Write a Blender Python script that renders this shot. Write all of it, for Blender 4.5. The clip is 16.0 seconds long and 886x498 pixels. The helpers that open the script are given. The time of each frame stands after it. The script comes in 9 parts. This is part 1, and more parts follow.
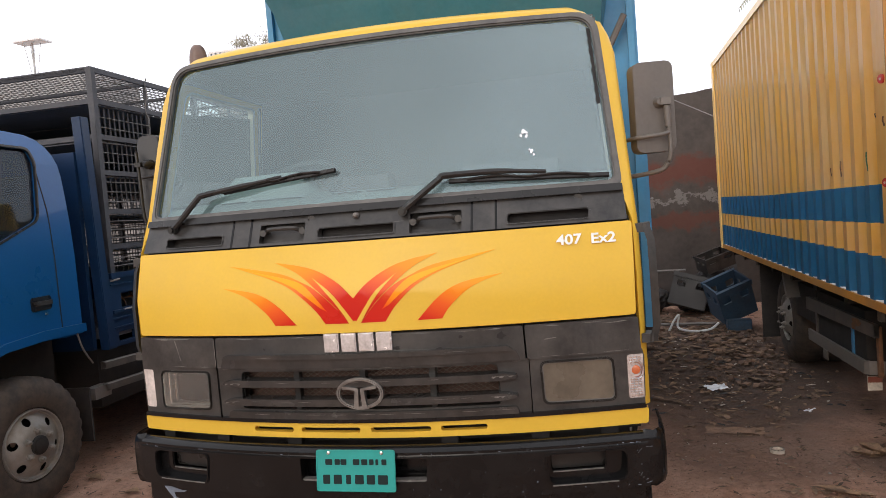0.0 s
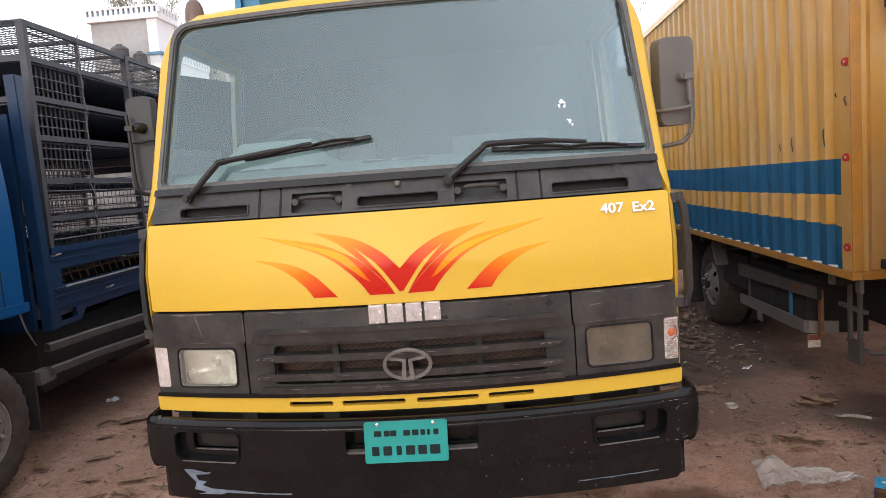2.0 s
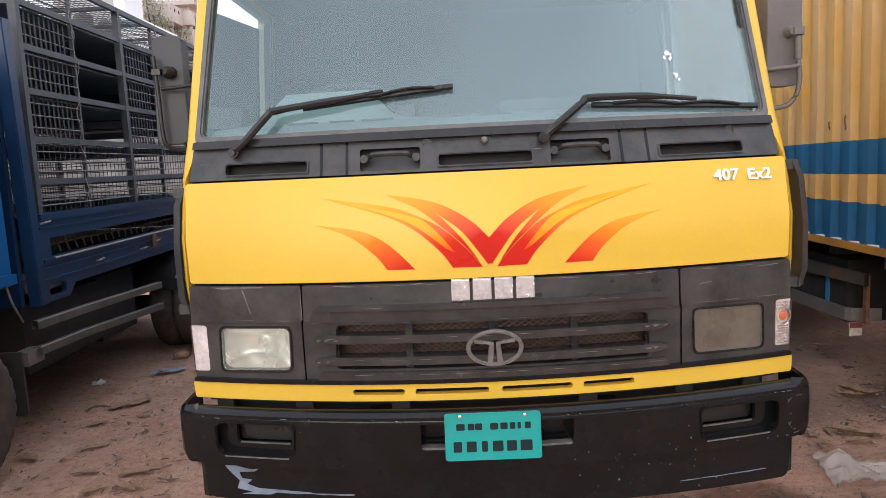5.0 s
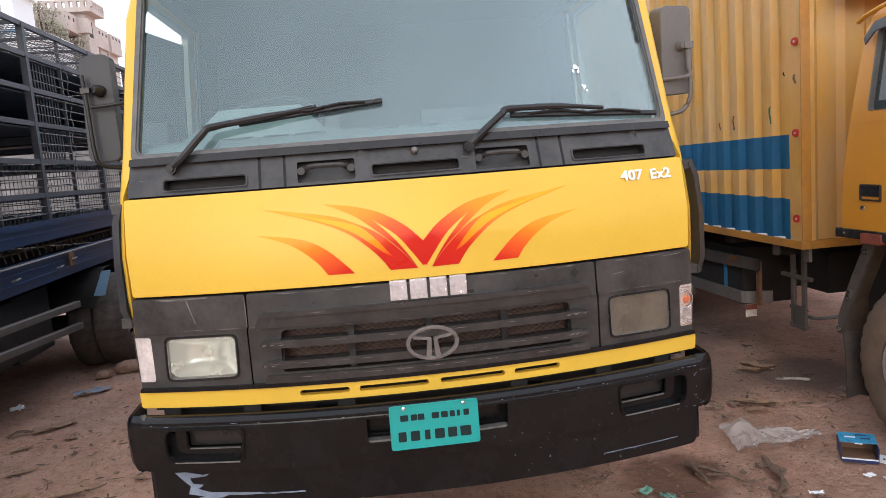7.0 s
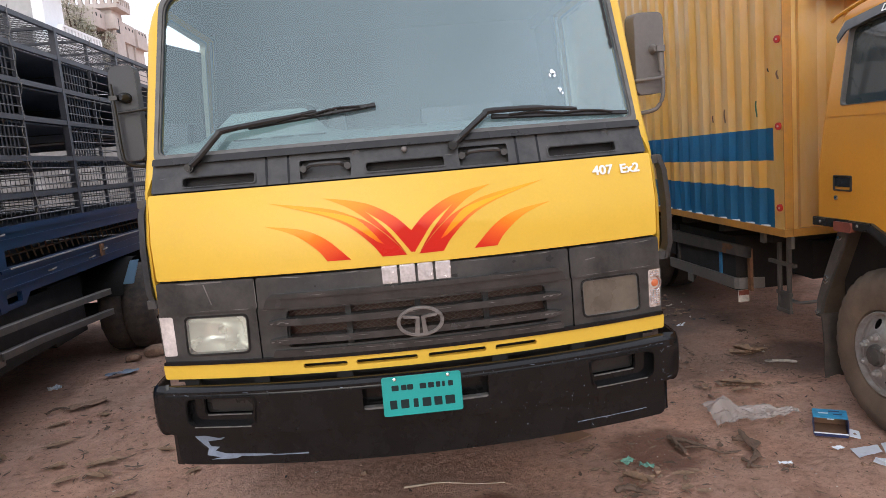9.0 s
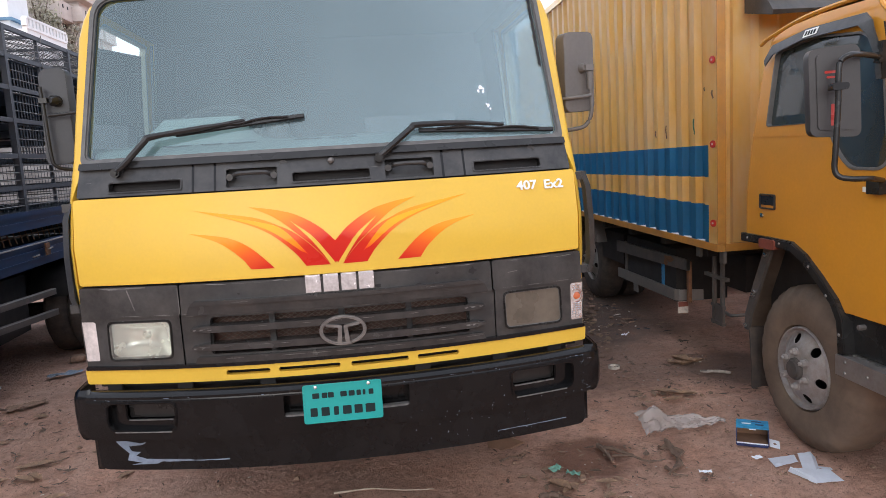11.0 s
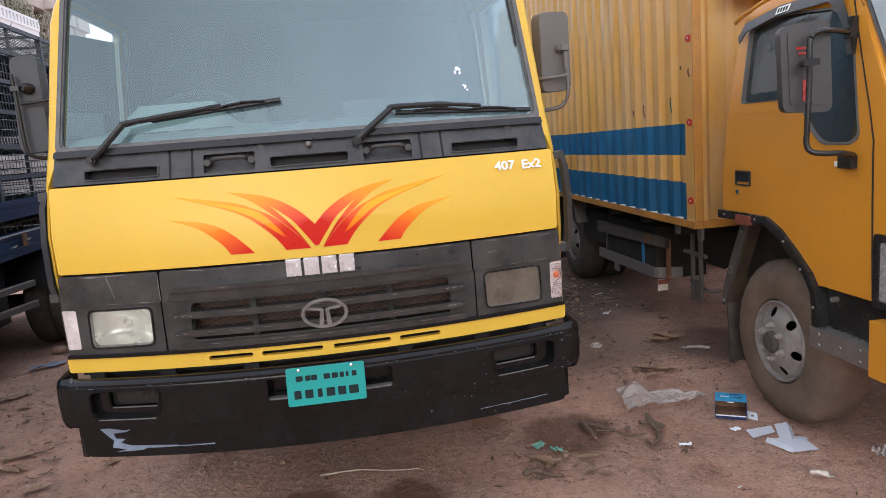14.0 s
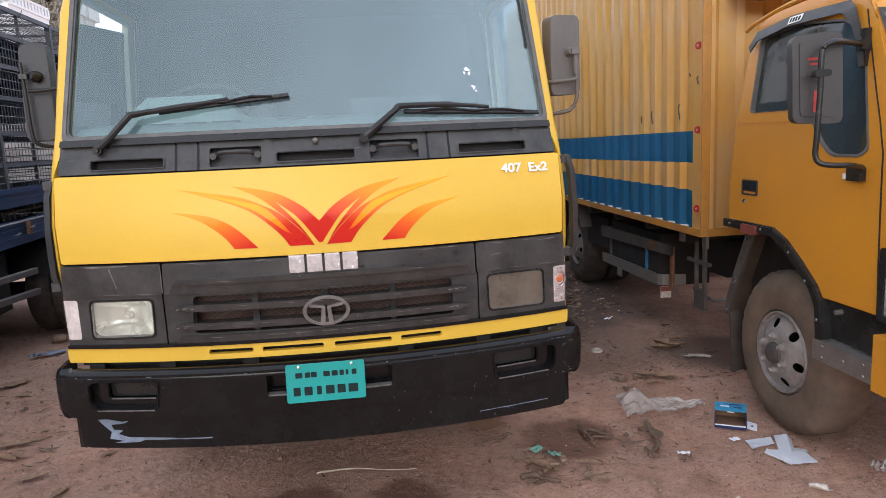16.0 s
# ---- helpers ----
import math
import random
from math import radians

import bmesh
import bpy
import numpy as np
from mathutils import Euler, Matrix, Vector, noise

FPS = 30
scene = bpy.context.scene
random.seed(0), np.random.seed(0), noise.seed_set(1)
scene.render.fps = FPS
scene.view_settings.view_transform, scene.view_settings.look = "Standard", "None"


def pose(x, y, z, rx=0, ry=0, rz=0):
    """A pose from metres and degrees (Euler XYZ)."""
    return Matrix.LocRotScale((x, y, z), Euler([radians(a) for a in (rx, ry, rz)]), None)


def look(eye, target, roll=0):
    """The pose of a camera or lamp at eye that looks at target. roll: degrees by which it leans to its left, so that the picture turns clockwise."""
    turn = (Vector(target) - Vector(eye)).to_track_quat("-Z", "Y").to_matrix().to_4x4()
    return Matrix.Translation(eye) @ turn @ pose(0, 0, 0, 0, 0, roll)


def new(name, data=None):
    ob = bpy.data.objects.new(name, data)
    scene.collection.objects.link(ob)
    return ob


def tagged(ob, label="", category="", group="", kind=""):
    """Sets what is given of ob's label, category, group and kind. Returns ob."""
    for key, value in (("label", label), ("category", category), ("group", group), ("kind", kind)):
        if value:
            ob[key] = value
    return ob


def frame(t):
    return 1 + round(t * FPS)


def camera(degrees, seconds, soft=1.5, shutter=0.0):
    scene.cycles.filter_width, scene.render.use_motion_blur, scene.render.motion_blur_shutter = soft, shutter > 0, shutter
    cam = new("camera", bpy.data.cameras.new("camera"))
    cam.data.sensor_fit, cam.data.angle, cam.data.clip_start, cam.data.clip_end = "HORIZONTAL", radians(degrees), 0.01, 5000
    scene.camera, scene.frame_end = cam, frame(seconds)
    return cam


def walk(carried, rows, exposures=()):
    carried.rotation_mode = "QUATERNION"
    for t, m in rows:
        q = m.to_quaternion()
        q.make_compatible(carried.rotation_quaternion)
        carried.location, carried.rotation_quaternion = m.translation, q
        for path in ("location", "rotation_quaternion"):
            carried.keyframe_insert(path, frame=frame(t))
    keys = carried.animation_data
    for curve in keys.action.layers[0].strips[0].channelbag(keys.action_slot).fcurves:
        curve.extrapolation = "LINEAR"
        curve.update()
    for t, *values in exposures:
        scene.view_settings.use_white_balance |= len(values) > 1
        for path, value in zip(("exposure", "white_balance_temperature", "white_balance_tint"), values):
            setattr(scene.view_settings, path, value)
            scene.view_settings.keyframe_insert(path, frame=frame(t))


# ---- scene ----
cam = camera(65.0, 16.0, soft=0.6)
PATH = [
    (0, (0.866, -2.497, 1.584), (0.428, -0.548, 1.485), -4.5),
    (0.5, (0.707, -2.495, 1.567), (0.265, -0.551, 1.399), -3.9),
    (1, (0.525, -2.541, 1.567), (0.295, -0.566, 1.351), -5.1),
    (1.5, (0.391, -2.618, 1.61), (0.248, -0.634, 1.402), -3.7),
    (2, (0.305, -2.566, 1.608), (0.182, -0.58, 1.41), -4.2),
    (2.5, (0.201, -2.441, 1.589), (0.115, -0.453, 1.394), -7.8),
    (3, (0.102, -2.386, 1.584), (0.057, -0.401, 1.345), -4.8),
    (3.2, (0.033, -2.389, 1.607), (-0.041, -0.406, 1.36), -4.9),
    (5.3, (-0.119, -2.255, 1.539), (-0.105, -0.271, 1.292), -1.7),
    (5.5, (-0.109, -2.276, 1.549), (-0.027, -0.295, 1.288), -2.1),
    (6, (-0.181, -2.366, 1.539), (0.08, -0.406, 1.24), -3.9),
    (6.5, (-0.235, -2.404, 1.529), (0.124, -0.459, 1.232), -1.7),
    (7, (-0.179, -2.418, 1.56), (0.033, -0.445, 1.312), -4.4),
    (7.5, (-0.125, -2.415, 1.561), (-0.005, -0.434, 1.311), -2.1),
    (8, (-0.068, -2.446, 1.585), (0.06, -0.453, 1.482), -1.6),
    (8.5, (-0.028, -2.537, 1.586), (0.133, -0.547, 1.469), -2.2),
    (9, (-0.072, -2.701, 1.578), (0.07, -0.724, 1.307), -4.9),
    (9.5, (0.024, -2.756, 1.597), (0.114, -0.775, 1.339), -3.5),
    (9.7, (0.104, -2.757, 1.602), (0.306, -0.783, 1.354), -1.5),
    (11.8, (0.107, -2.787, 1.601), (0.321, -0.817, 1.325), -3.8),
    (12, (0.107, -2.793, 1.604), (0.314, -0.823, 1.33), -3.4),
    (12.5, (0.113, -2.785, 1.597), (0.35, -0.822, 1.292), -3.7),
    (13, (0.11, -2.785, 1.609), (0.331, -0.817, 1.325), -4.0),
    (13.5, (0.109, -2.794, 1.602), (0.334, -0.829, 1.303), -3.8),
    (14, (0.12, -2.786, 1.591), (0.384, -0.829, 1.276), -4.4),
    (14.5, (0.116, -2.787, 1.597), (0.365, -0.829, 1.277), -4.3),
    (15, (0.117, -2.788, 1.601), (0.382, -0.832, 1.28), -4.1),
    (15.5, (0.12, -2.782, 1.585), (0.4, -0.827, 1.27), -3.9),
    (16, (0.116, -2.775, 1.593), (0.373, -0.817, 1.278), -2.7),
]
walk(cam, [(t, look(eye, target, roll)) for t, eye, target, roll in PATH], [(0, -0.04, 6650, 10), (1, 0.05, 6550, 10), (3, 0.18, 6350, 10), (5.5, 0.25, 6200, 10), (7.5, 0.23, 6200, 10), (9, 0.15, 6150, 10), (12, 0.13, 5950, 10), (14, 0.12, 5950, 10), (16, 0.18, 5950, 10)])

# ---- light ----
SUN_ELEV, SUN_AZ = 17.0, 195.0      # sun spread wide by haze, low in front of the truck; degrees from +y towards +x
world = bpy.data.worlds.new("sky")
scene.world = world
world.use_nodes = True
wn, wl = world.node_tree.nodes, world.node_tree.links
wn.clear()
w_out = wn.new("ShaderNodeOutputWorld")
w_bg = wn.new("ShaderNodeBackground")
w_sky = wn.new("ShaderNodeTexSky")
w_sky.sky_type = "NISHITA"
w_sky.sun_disc = False
w_sky.sun_elevation = radians(SUN_ELEV)
w_sky.sun_rotation = radians(SUN_AZ)
w_sky.air_density, w_sky.dust_density, w_sky.ozone_density = 1.0, 4.0, 1.0
w_mix = wn.new("ShaderNodeMix")
w_mix.data_type = "RGBA"
w_mix.inputs[0].default_value = 0.86
w_mix.inputs[7].default_value = (10.3, 10.4, 11.3, 1)   # milky haze
wl.new(w_sky.outputs[0], w_mix.inputs[6])
wl.new(w_mix.outputs[2], w_bg.inputs[0])
w_bg.inputs[1].default_value = 0.15
wl.new(w_bg.outputs[0], w_out.inputs[0])

sun = new("sun", bpy.data.lights.new("sun", "SUN"))
sun.data.energy, sun.data.angle, sun.data.color = 0.85, radians(36), (1.0, 0.96, 0.89)
az, el = radians(SUN_AZ), radians(SUN_ELEV)
sun.matrix_world = look((-8, -8, 30), (-8 - math.sin(az) * math.cos(el) * 50, -8 - math.cos(az) * math.cos(el) * 50, 30 - math.sin(el) * 50))


# ---- materials ----
def surface(name, base, rough=0.6, metal=0.0, var=0.15, scale=4.0, fine=45.0, bump=0.1, dust=None, amount=0.0, coat=0.0, stretch=(1, 1, 1), island=0.0):
    """A painted, rubber, metal or earthen surface with two scales of variation and an optional dust layer."""
    m = bpy.data.materials.new(name)
    m.use_nodes = True
    n, l = m.node_tree.nodes, m.node_tree.links
    b = n["Principled BSDF"]
    b.inputs["Metallic"].default_value = metal
    b.inputs["Coat Weight"].default_value = coat
    tc = n.new("ShaderNodeTexCoord")
    mp = n.new("ShaderNodeMapping")
    mp.inputs["Scale"].default_value = stretch
    l.new(tc.outputs["Object"], mp.inputs[0])
    na, nb = n.new("ShaderNodeTexNoise"), n.new("ShaderNodeTexNoise")
    na.inputs["Scale"].default_value, na.inputs["Detail"].default_value = scale, 6
    nb.inputs["Scale"].default_value, nb.inputs["Detail"].default_value = fine, 4
    for k in (na, nb):
        l.new(mp.outputs[0], k.inputs["Vector"])
    add = n.new("ShaderNodeMath")
    add.operation = "ADD"
    half = n.new("ShaderNodeMath")
    half.operation = "MULTIPLY"
    half.inputs[1].default_value = 0.5
    l.new(nb.outputs[0], half.inputs[0])
    l.new(na.outputs[0], add.inputs[0])
    l.new(half.outputs[0], add.inputs[1])
    ramp = n.new("ShaderNodeValToRGB")
    e = ramp.color_ramp.elements
    e[0].position, e[1].position = 0.5, 1.0
    e[0].color = (*[min(1, c * (1 - var)) for c in base], 1)
    e[1].color = (*[min(1, c * (1 + var)) for c in base], 1)
    l.new(add.outputs[0], ramp.inputs[0])
    col = ramp.outputs[0]
    if dust:
        nc = n.new("ShaderNodeTexNoise")
        nc.inputs["Scale"].default_value, nc.inputs["Detail"].default_value, nc.inputs["Roughness"].default_value = scale * 1.7, 9, 0.68
        l.new(mp.outputs[0], nc.inputs["Vector"])
        rg = n.new("ShaderNodeMapRange")
        rg.inputs["From Min"].default_value, rg.inputs["From Max"].default_value = 0.38, 0.72
        rg.inputs["To Min"].default_value, rg.inputs["To Max"].default_value = amount * 0.25, min(1, amount * 1.6)
        l.new(nc.outputs[0], rg.inputs[0])
        mx = n.new("ShaderNodeMix")
        mx.data_type = "RGBA"
        l.new(rg.outputs[0], mx.inputs[0])
        l.new(col, mx.inputs[6])
        mx.inputs[7].default_value = (*dust, 1)
        col = mx.outputs[2]
    l.new(col, b.inputs["Base Color"])
    rr = n.new("ShaderNodeMapRange")
    rr.inputs["To Min"].default_value, rr.inputs["To Max"].default_value = max(0.03, rough - 0.12), min(1, rough + 0.12)
    l.new(na.outputs[0], rr.inputs[0])
    l.new(rr.outputs[0], b.inputs["Roughness"])
    if island:
        ge, iv, mu = n.new("ShaderNodeNewGeometry"), n.new("ShaderNodeMapRange"), n.new("ShaderNodeMix")
        iv.inputs["To Min"].default_value, iv.inputs["To Max"].default_value = 1 - island, 1 + island
        mu.data_type, mu.blend_type = "RGBA", "MULTIPLY"
        mu.inputs[0].default_value = 1.0
        l.new(ge.outputs["Random Per Island"], iv.inputs[0])
        l.new(col, mu.inputs[6])
        l.new(iv.outputs[0], mu.inputs[7])
        l.new(mu.outputs[2], b.inputs["Base Color"])
    if bump:
        bp = n.new("ShaderNodeBump")
        bp.inputs["Strength"].default_value, bp.inputs["Distance"].default_value = bump, 0.006
        l.new(add.outputs[0], bp.inputs["Height"])
        l.new(bp.outputs[0], b.inputs["Normal"])
    return m


def glass(name, tint, dust=0.1, rough=0.03, dust_col=(0.45, 0.5, 0.5), gloss=1.3, sheen=(1, 1, 1), lean=0.0):
    """Thin automotive glass under a film of road dust; lean paints sky reflection towards +x."""
    m = bpy.data.materials.new(name)
    m.use_nodes = True
    n, l = m.node_tree.nodes, m.node_tree.links
    n.clear()
    out = n.new("ShaderNodeOutputMaterial")
    tr = n.new("ShaderNodeBsdfTransparent")
    tr.inputs[0].default_value = (*tint, 1)
    gl = n.new("ShaderNodeBsdfGlossy")
    gl.inputs["Roughness"].default_value = rough
    gl.inputs[0].default_value = (*sheen, 1)
    df = n.new("ShaderNodeBsdfDiffuse")
    df.inputs[0].default_value = (*dust_col, 1)
    fr = n.new("ShaderNodeFresnel")
    fr.inputs[0].default_value = 1.52
    ml = n.new("ShaderNodeMath")
    ml.operation = "MULTIPLY"
    ml.inputs[1].default_value = gloss
    ml.use_clamp = True
    l.new(fr.outputs[0], ml.inputs[0])
    s1, s2 = n.new("ShaderNodeMixShader"), n.new("ShaderNodeMixShader")
    tc, nz = n.new("ShaderNodeTexCoord"), n.new("ShaderNodeTexNoise")
    nz.inputs["Scale"].default_value, nz.inputs["Detail"].default_value = 2.2, 8
    l.new(tc.outputs["Object"], nz.inputs["Vector"])
    rg = n.new("ShaderNodeMapRange")
    rg.inputs["To Min"].default_value, rg.inputs["To Max"].default_value = dust * 0.6, dust * 1.4
    l.new(nz.outputs[0], rg.inputs[0])
    film = rg.outputs[0]
    # Paler towards +x: sky glare and haze put into the film.
    if lean:
        sp, sl, mm = n.new("ShaderNodeSeparateXYZ"), n.new("ShaderNodeMapRange"), n.new("ShaderNodeMath")
        l.new(tc.outputs["Object"], sp.inputs[0])
        sl.inputs["From Min"].default_value, sl.inputs["From Max"].default_value = -0.7, 0.9
        sl.inputs["To Min"].default_value, sl.inputs["To Max"].default_value = 1 - lean * 0.3, 1 + lean
        l.new(sp.outputs[0], sl.inputs[0])
        mm.operation = "MULTIPLY"
        l.new(rg.outputs[0], mm.inputs[0])
        l.new(sl.outputs[0], mm.inputs[1])
        film = mm.outputs[0]
    l.new(film, s1.inputs[0])
    l.new(tr.outputs[0], s1.inputs[1])
    l.new(df.outputs[0], s1.inputs[2])
    l.new(ml.outputs[0], s2.inputs[0])
    l.new(s1.outputs[0], s2.inputs[1])
    l.new(gl.outputs[0], s2.inputs[2])
    l.new(s2.outputs[0], out.inputs[0])
    return m


YELLOW = surface("yellow_paint", (0.70, 0.436, 0.045), 0.34, var=0.05, scale=2.5, fine=90, bump=0.01, dust=(0.56, 0.37, 0.10), amount=0.10, coat=0.12)
ORANGE = surface("orange_paint", (0.60, 0.252, 0.014), 0.36, var=0.08, scale=1.6, fine=60, bump=0.03, dust=(0.42, 0.21, 0.05), amount=0.18, coat=0.2)
# Weathered paint; its pale layer also stands in for haze over the box.
ORANGE_OLD = surface("weathered_orange_paint", (0.93, 0.535, 0.075), 0.36, var=0.10, scale=1.8, fine=30, bump=0.03, dust=(0.90, 0.69, 0.40), amount=0.55, coat=0.35, stretch=(1, 1, 0.3))
BAND_BLUE = surface("blue_band_paint", (0.022, 0.19, 0.40), 0.42, var=0.12, scale=2.5, fine=35, bump=0.04, dust=(0.20, 0.22, 0.22), amount=0.12, stretch=(1, 1, 0.4))
NAVY = surface("dark_blue_paint", (0.006, 0.027, 0.075), 0.36, var=0.2, scale=3, fine=40, bump=0.04, dust=(0.035, 0.042, 0.058), amount=0.10, coat=0.1)
BLUE = surface("bright_blue_paint", (0.002, 0.078, 0.255), 0.30, var=0.1, scale=2, fine=60, bump=0.02, dust=(0.03, 0.13, 0.22), amount=0.08, coat=0.4)
BODY_BLUE = surface("sky_blue_paint", (0.03, 0.25, 0.47), 0.45, var=0.12, scale=2, fine=40, bump=0.04, dust=(0.25, 0.32, 0.36), amount=0.15)
TEAL = surface("teal_paint", (0.02, 0.15, 0.22), 0.5, var=0.15, scale=2, fine=40, bump=0.04, dust=(0.2, 0.25, 0.26), amount=0.15)
PLASTIC = surface("faded_black_plastic", (0.021, 0.021, 0.0215), 0.36, var=0.5, scale=5, fine=70, bump=0.14, dust=(0.120, 0.108, 0.096), amount=0.30)
PLASTIC_RUBBED = surface("rubbed_black_plastic", (0.020, 0.020, 0.020), 0.24, var=0.4, scale=6, fine=50, bump=0.16, dust=(0.11, 0.095, 0.082), amount=0.22)
RAIL_ORANGE = surface("chipped_orange_rail", (0.46, 0.20, 0.022), 0.5, var=0.2, scale=3, fine=40, bump=0.08, dust=(0.24, 0.13, 0.06), amount=0.40)
PLASTIC_DARK = surface("black_plastic", (0.013, 0.0125, 0.012), 0.28, var=0.3, scale=5, fine=70, bump=0.07, dust=(0.070, 0.066, 0.062), amount=0.16)
BUMPER = surface("glossy_black_paint", (0.0065, 0.0065, 0.0068), 0.15, var=0.3, scale=7, fine=24, bump=0.14, dust=(0.045, 0.038, 0.034), amount=0.05, coat=0.0)
# Pale grey for scratches and for highlights painted along edges.
WEAR_GLINT = surface("wear_and_glint", (0.13, 0.12, 0.11), 0.6, var=0.4, scale=30, fine=140, bump=0.1)
BLUE.node_tree.nodes["Principled BSDF"].inputs["Specular IOR Level"].default_value = 0.35
PLASTIC.node_tree.nodes["Principled BSDF"].inputs["Specular IOR Level"].default_value = 0.42
NAVY.node_tree.nodes["Principled BSDF"].inputs["Specular IOR Level"].default_value = 0.32
BUMPER.node_tree.nodes["Principled BSDF"].inputs["Specular IOR Level"].default_value = 0.28
YELLOW.node_tree.nodes["Principled BSDF"].inputs["Specular IOR Level"].default_value = 0.28
YELLOW.node_tree.nodes["Principled BSDF"].inputs["Coat Roughness"].default_value = 0.28
PLASTIC_DARK.node_tree.nodes["Principled BSDF"].inputs["Specular IOR Level"].default_value = 0.36
SCUFF = surface("scraped_grey_paint", (0.17, 0.205, 0.26), 0.4, var=0.35, scale=25, fine=120, bump=0.1)
SEAL = surface("rubber_seal", (0.085, 0.083, 0.080), 0.55, var=0.25, scale=9, fine=80, bump=0.04, dust=(0.20, 0.185, 0.165), amount=0.35)
RUBBER = surface("tyre_rubber", (0.105, 0.076, 0.055), 0.75, var=0.15, scale=4, fine=60, bump=0.06, dust=(0.215, 0.150, 0.102), amount=0.5)
RUBBER_DARK = surface("dark_tyre_rubber", (0.028, 0.025, 0.023), 0.8, var=0.2, scale=8, fine=60, bump=0.15, dust=(0.12, 0.085, 0.062), amount=0.42)
WHEEL_STEEL = surface("silver_wheel_paint", (0.42, 0.40, 0.385), 0.45, metal=0.4, var=0.25, scale=12, fine=80, bump=0.06, dust=(0.20, 0.145, 0.105), amount=0.42)
WHEEL_GREY = surface("dull_wheel_paint", (0.30, 0.29, 0.27), 0.5, metal=0.3, var=0.2, scale=12, fine=80, bump=0.05, dust=(0.19, 0.15, 0.12), amount=0.40)
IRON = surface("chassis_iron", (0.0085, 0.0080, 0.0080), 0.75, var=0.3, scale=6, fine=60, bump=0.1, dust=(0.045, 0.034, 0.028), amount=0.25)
IRON_DUSTY = surface("dusty_painted_iron", (0.055, 0.052, 0.050), 0.6, var=0.3, scale=6, fine=60, bump=0.1, dust=(0.15, 0.115, 0.09), amount=0.35)
GALV = surface("grey_painted_steel", (0.16, 0.155, 0.15), 0.5, metal=0.3, var=0.2, scale=5, fine=50, bump=0.05, dust=(0.22, 0.17, 0.13), amount=0.3)
CAGE = surface("cage_iron", (0.048, 0.052, 0.062), 0.55, metal=0.2, var=0.3, scale=7, fine=60, bump=0.06, dust=(0.15, 0.12, 0.11), amount=0.18)
CAGE_FLOOR = surface("dark_cage_board", (0.105, 0.112, 0.130), 0.7, var=0.3, scale=5, fine=50, bump=0.1)
WIRE = surface("wire", (0.10, 0.095, 0.09), 0.5, metal=0.4, var=0.3, scale=9, fine=60, bump=0)
MIRROR_DARK = surface("dusty_black_plastic", (0.034, 0.035, 0.039), 0.5, var=0.12, scale=5, fine=70, bump=0.03, dust=(0.052, 0.055, 0.062), amount=0.3)
MIRROR_BLACK = surface("dull_black_mirror_plastic", (0.030, 0.028, 0.028), 0.45, var=0.15, scale=5, fine=70, bump=0.04, dust=(0.065, 0.056, 0.052), amount=0.3)
MIRROR_GREY = surface("sun_faded_plastic", (0.125, 0.112, 0.102), 0.5, var=0.15, scale=5, fine=70, bump=0.04, dust=(0.17, 0.145, 0.12), amount=0.3)
RUST = surface("rusty_bar", (0.16, 0.075, 0.035), 0.8, var=0.4, scale=20, fine=90, bump=0.1)
CHROME = surface("worn_chrome", (0.62, 0.61, 0.60), 0.25, metal=1.0, var=0.15, scale=30, fine=120, bump=0.02)
BADGE = surface("tarnished_chrome", (0.70, 0.69, 0.69), 0.24, metal=0.6, var=0.25, scale=40, fine=120, bump=0.03)
WHITE = surface("white_lettering", (0.80, 0.80, 0.76), 0.45, var=0.06, scale=20, fine=100, bump=0)
EMBLEM = surface("grey_chrome", (0.22, 0.21, 0.20), 0.35, metal=0.7, var=0.2, scale=25, fine=100, bump=0.02)
PLATE_GREEN = surface("green_plate", (0.001, 0.285, 0.255), 0.4, var=0.10, scale=9, fine=90, bump=0, dust=(0.06, 0.26, 0.23), amount=0.10)
INK = surface("dark_ink", (0.012, 0.022, 0.022), 0.6, var=0.1, scale=30, fine=90, bump=0)
INK.node_tree.nodes["Principled BSDF"].inputs["Specular IOR Level"].default_value = 0.15
PALE_PINK = surface("pale_reflector_centre", (0.50, 0.40, 0.36), 0.4, var=0.1, scale=20, fine=90, bump=0)
RED = surface("red_reflector", (0.38, 0.022, 0.014), 0.3, var=0.1, scale=20, fine=90, bump=0)
RED_DULL = surface("dull_red_lens", (0.20, 0.058, 0.038), 0.35, var=0.2, scale=20, fine=90, bump=0)
AMBER = surface("amber_lens", (0.50, 0.13, 0.05), 0.25, var=0.15, scale=40, fine=150, bump=0.05)
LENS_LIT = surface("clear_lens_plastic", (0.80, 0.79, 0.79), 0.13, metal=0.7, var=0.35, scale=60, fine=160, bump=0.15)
LENS_PINK = surface("pale_pink_lens", (0.60, 0.53, 0.50), 0.22, var=0.3, scale=18, fine=90, bump=0.04, dust=(0.5, 0.42, 0.36), amount=0.2)
# The brown holds dust and, painted in, the reflection of the ground.
LENS_DUSTY = surface("dusty_lamp_glass", (0.105, 0.086, 0.064), 0.30, var=0.35, scale=7, fine=40, bump=0.02, dust=(0.20, 0.165, 0.125), amount=0.3, coat=0.0)
REFLECTOR = surface("lamp_reflector", (0.90, 0.91, 0.88), 0.26, metal=0.5, var=0.06, scale=9, fine=30, bump=0.02)
TRIM = surface("pale_cab_trim", (0.46, 0.46, 0.36), 0.6, var=0.1, scale=5, fine=60, bump=0.03)
DASH = surface("grey_green_dashboard", (0.26, 0.32, 0.315), 0.6, var=0.08, scale=5, fine=80, bump=0.03)
DARK_TRIM = surface("dark_cab_lining", (0.10, 0.11, 0.115), 0.8, var=0.15, scale=4, fine=50, bump=0.03)
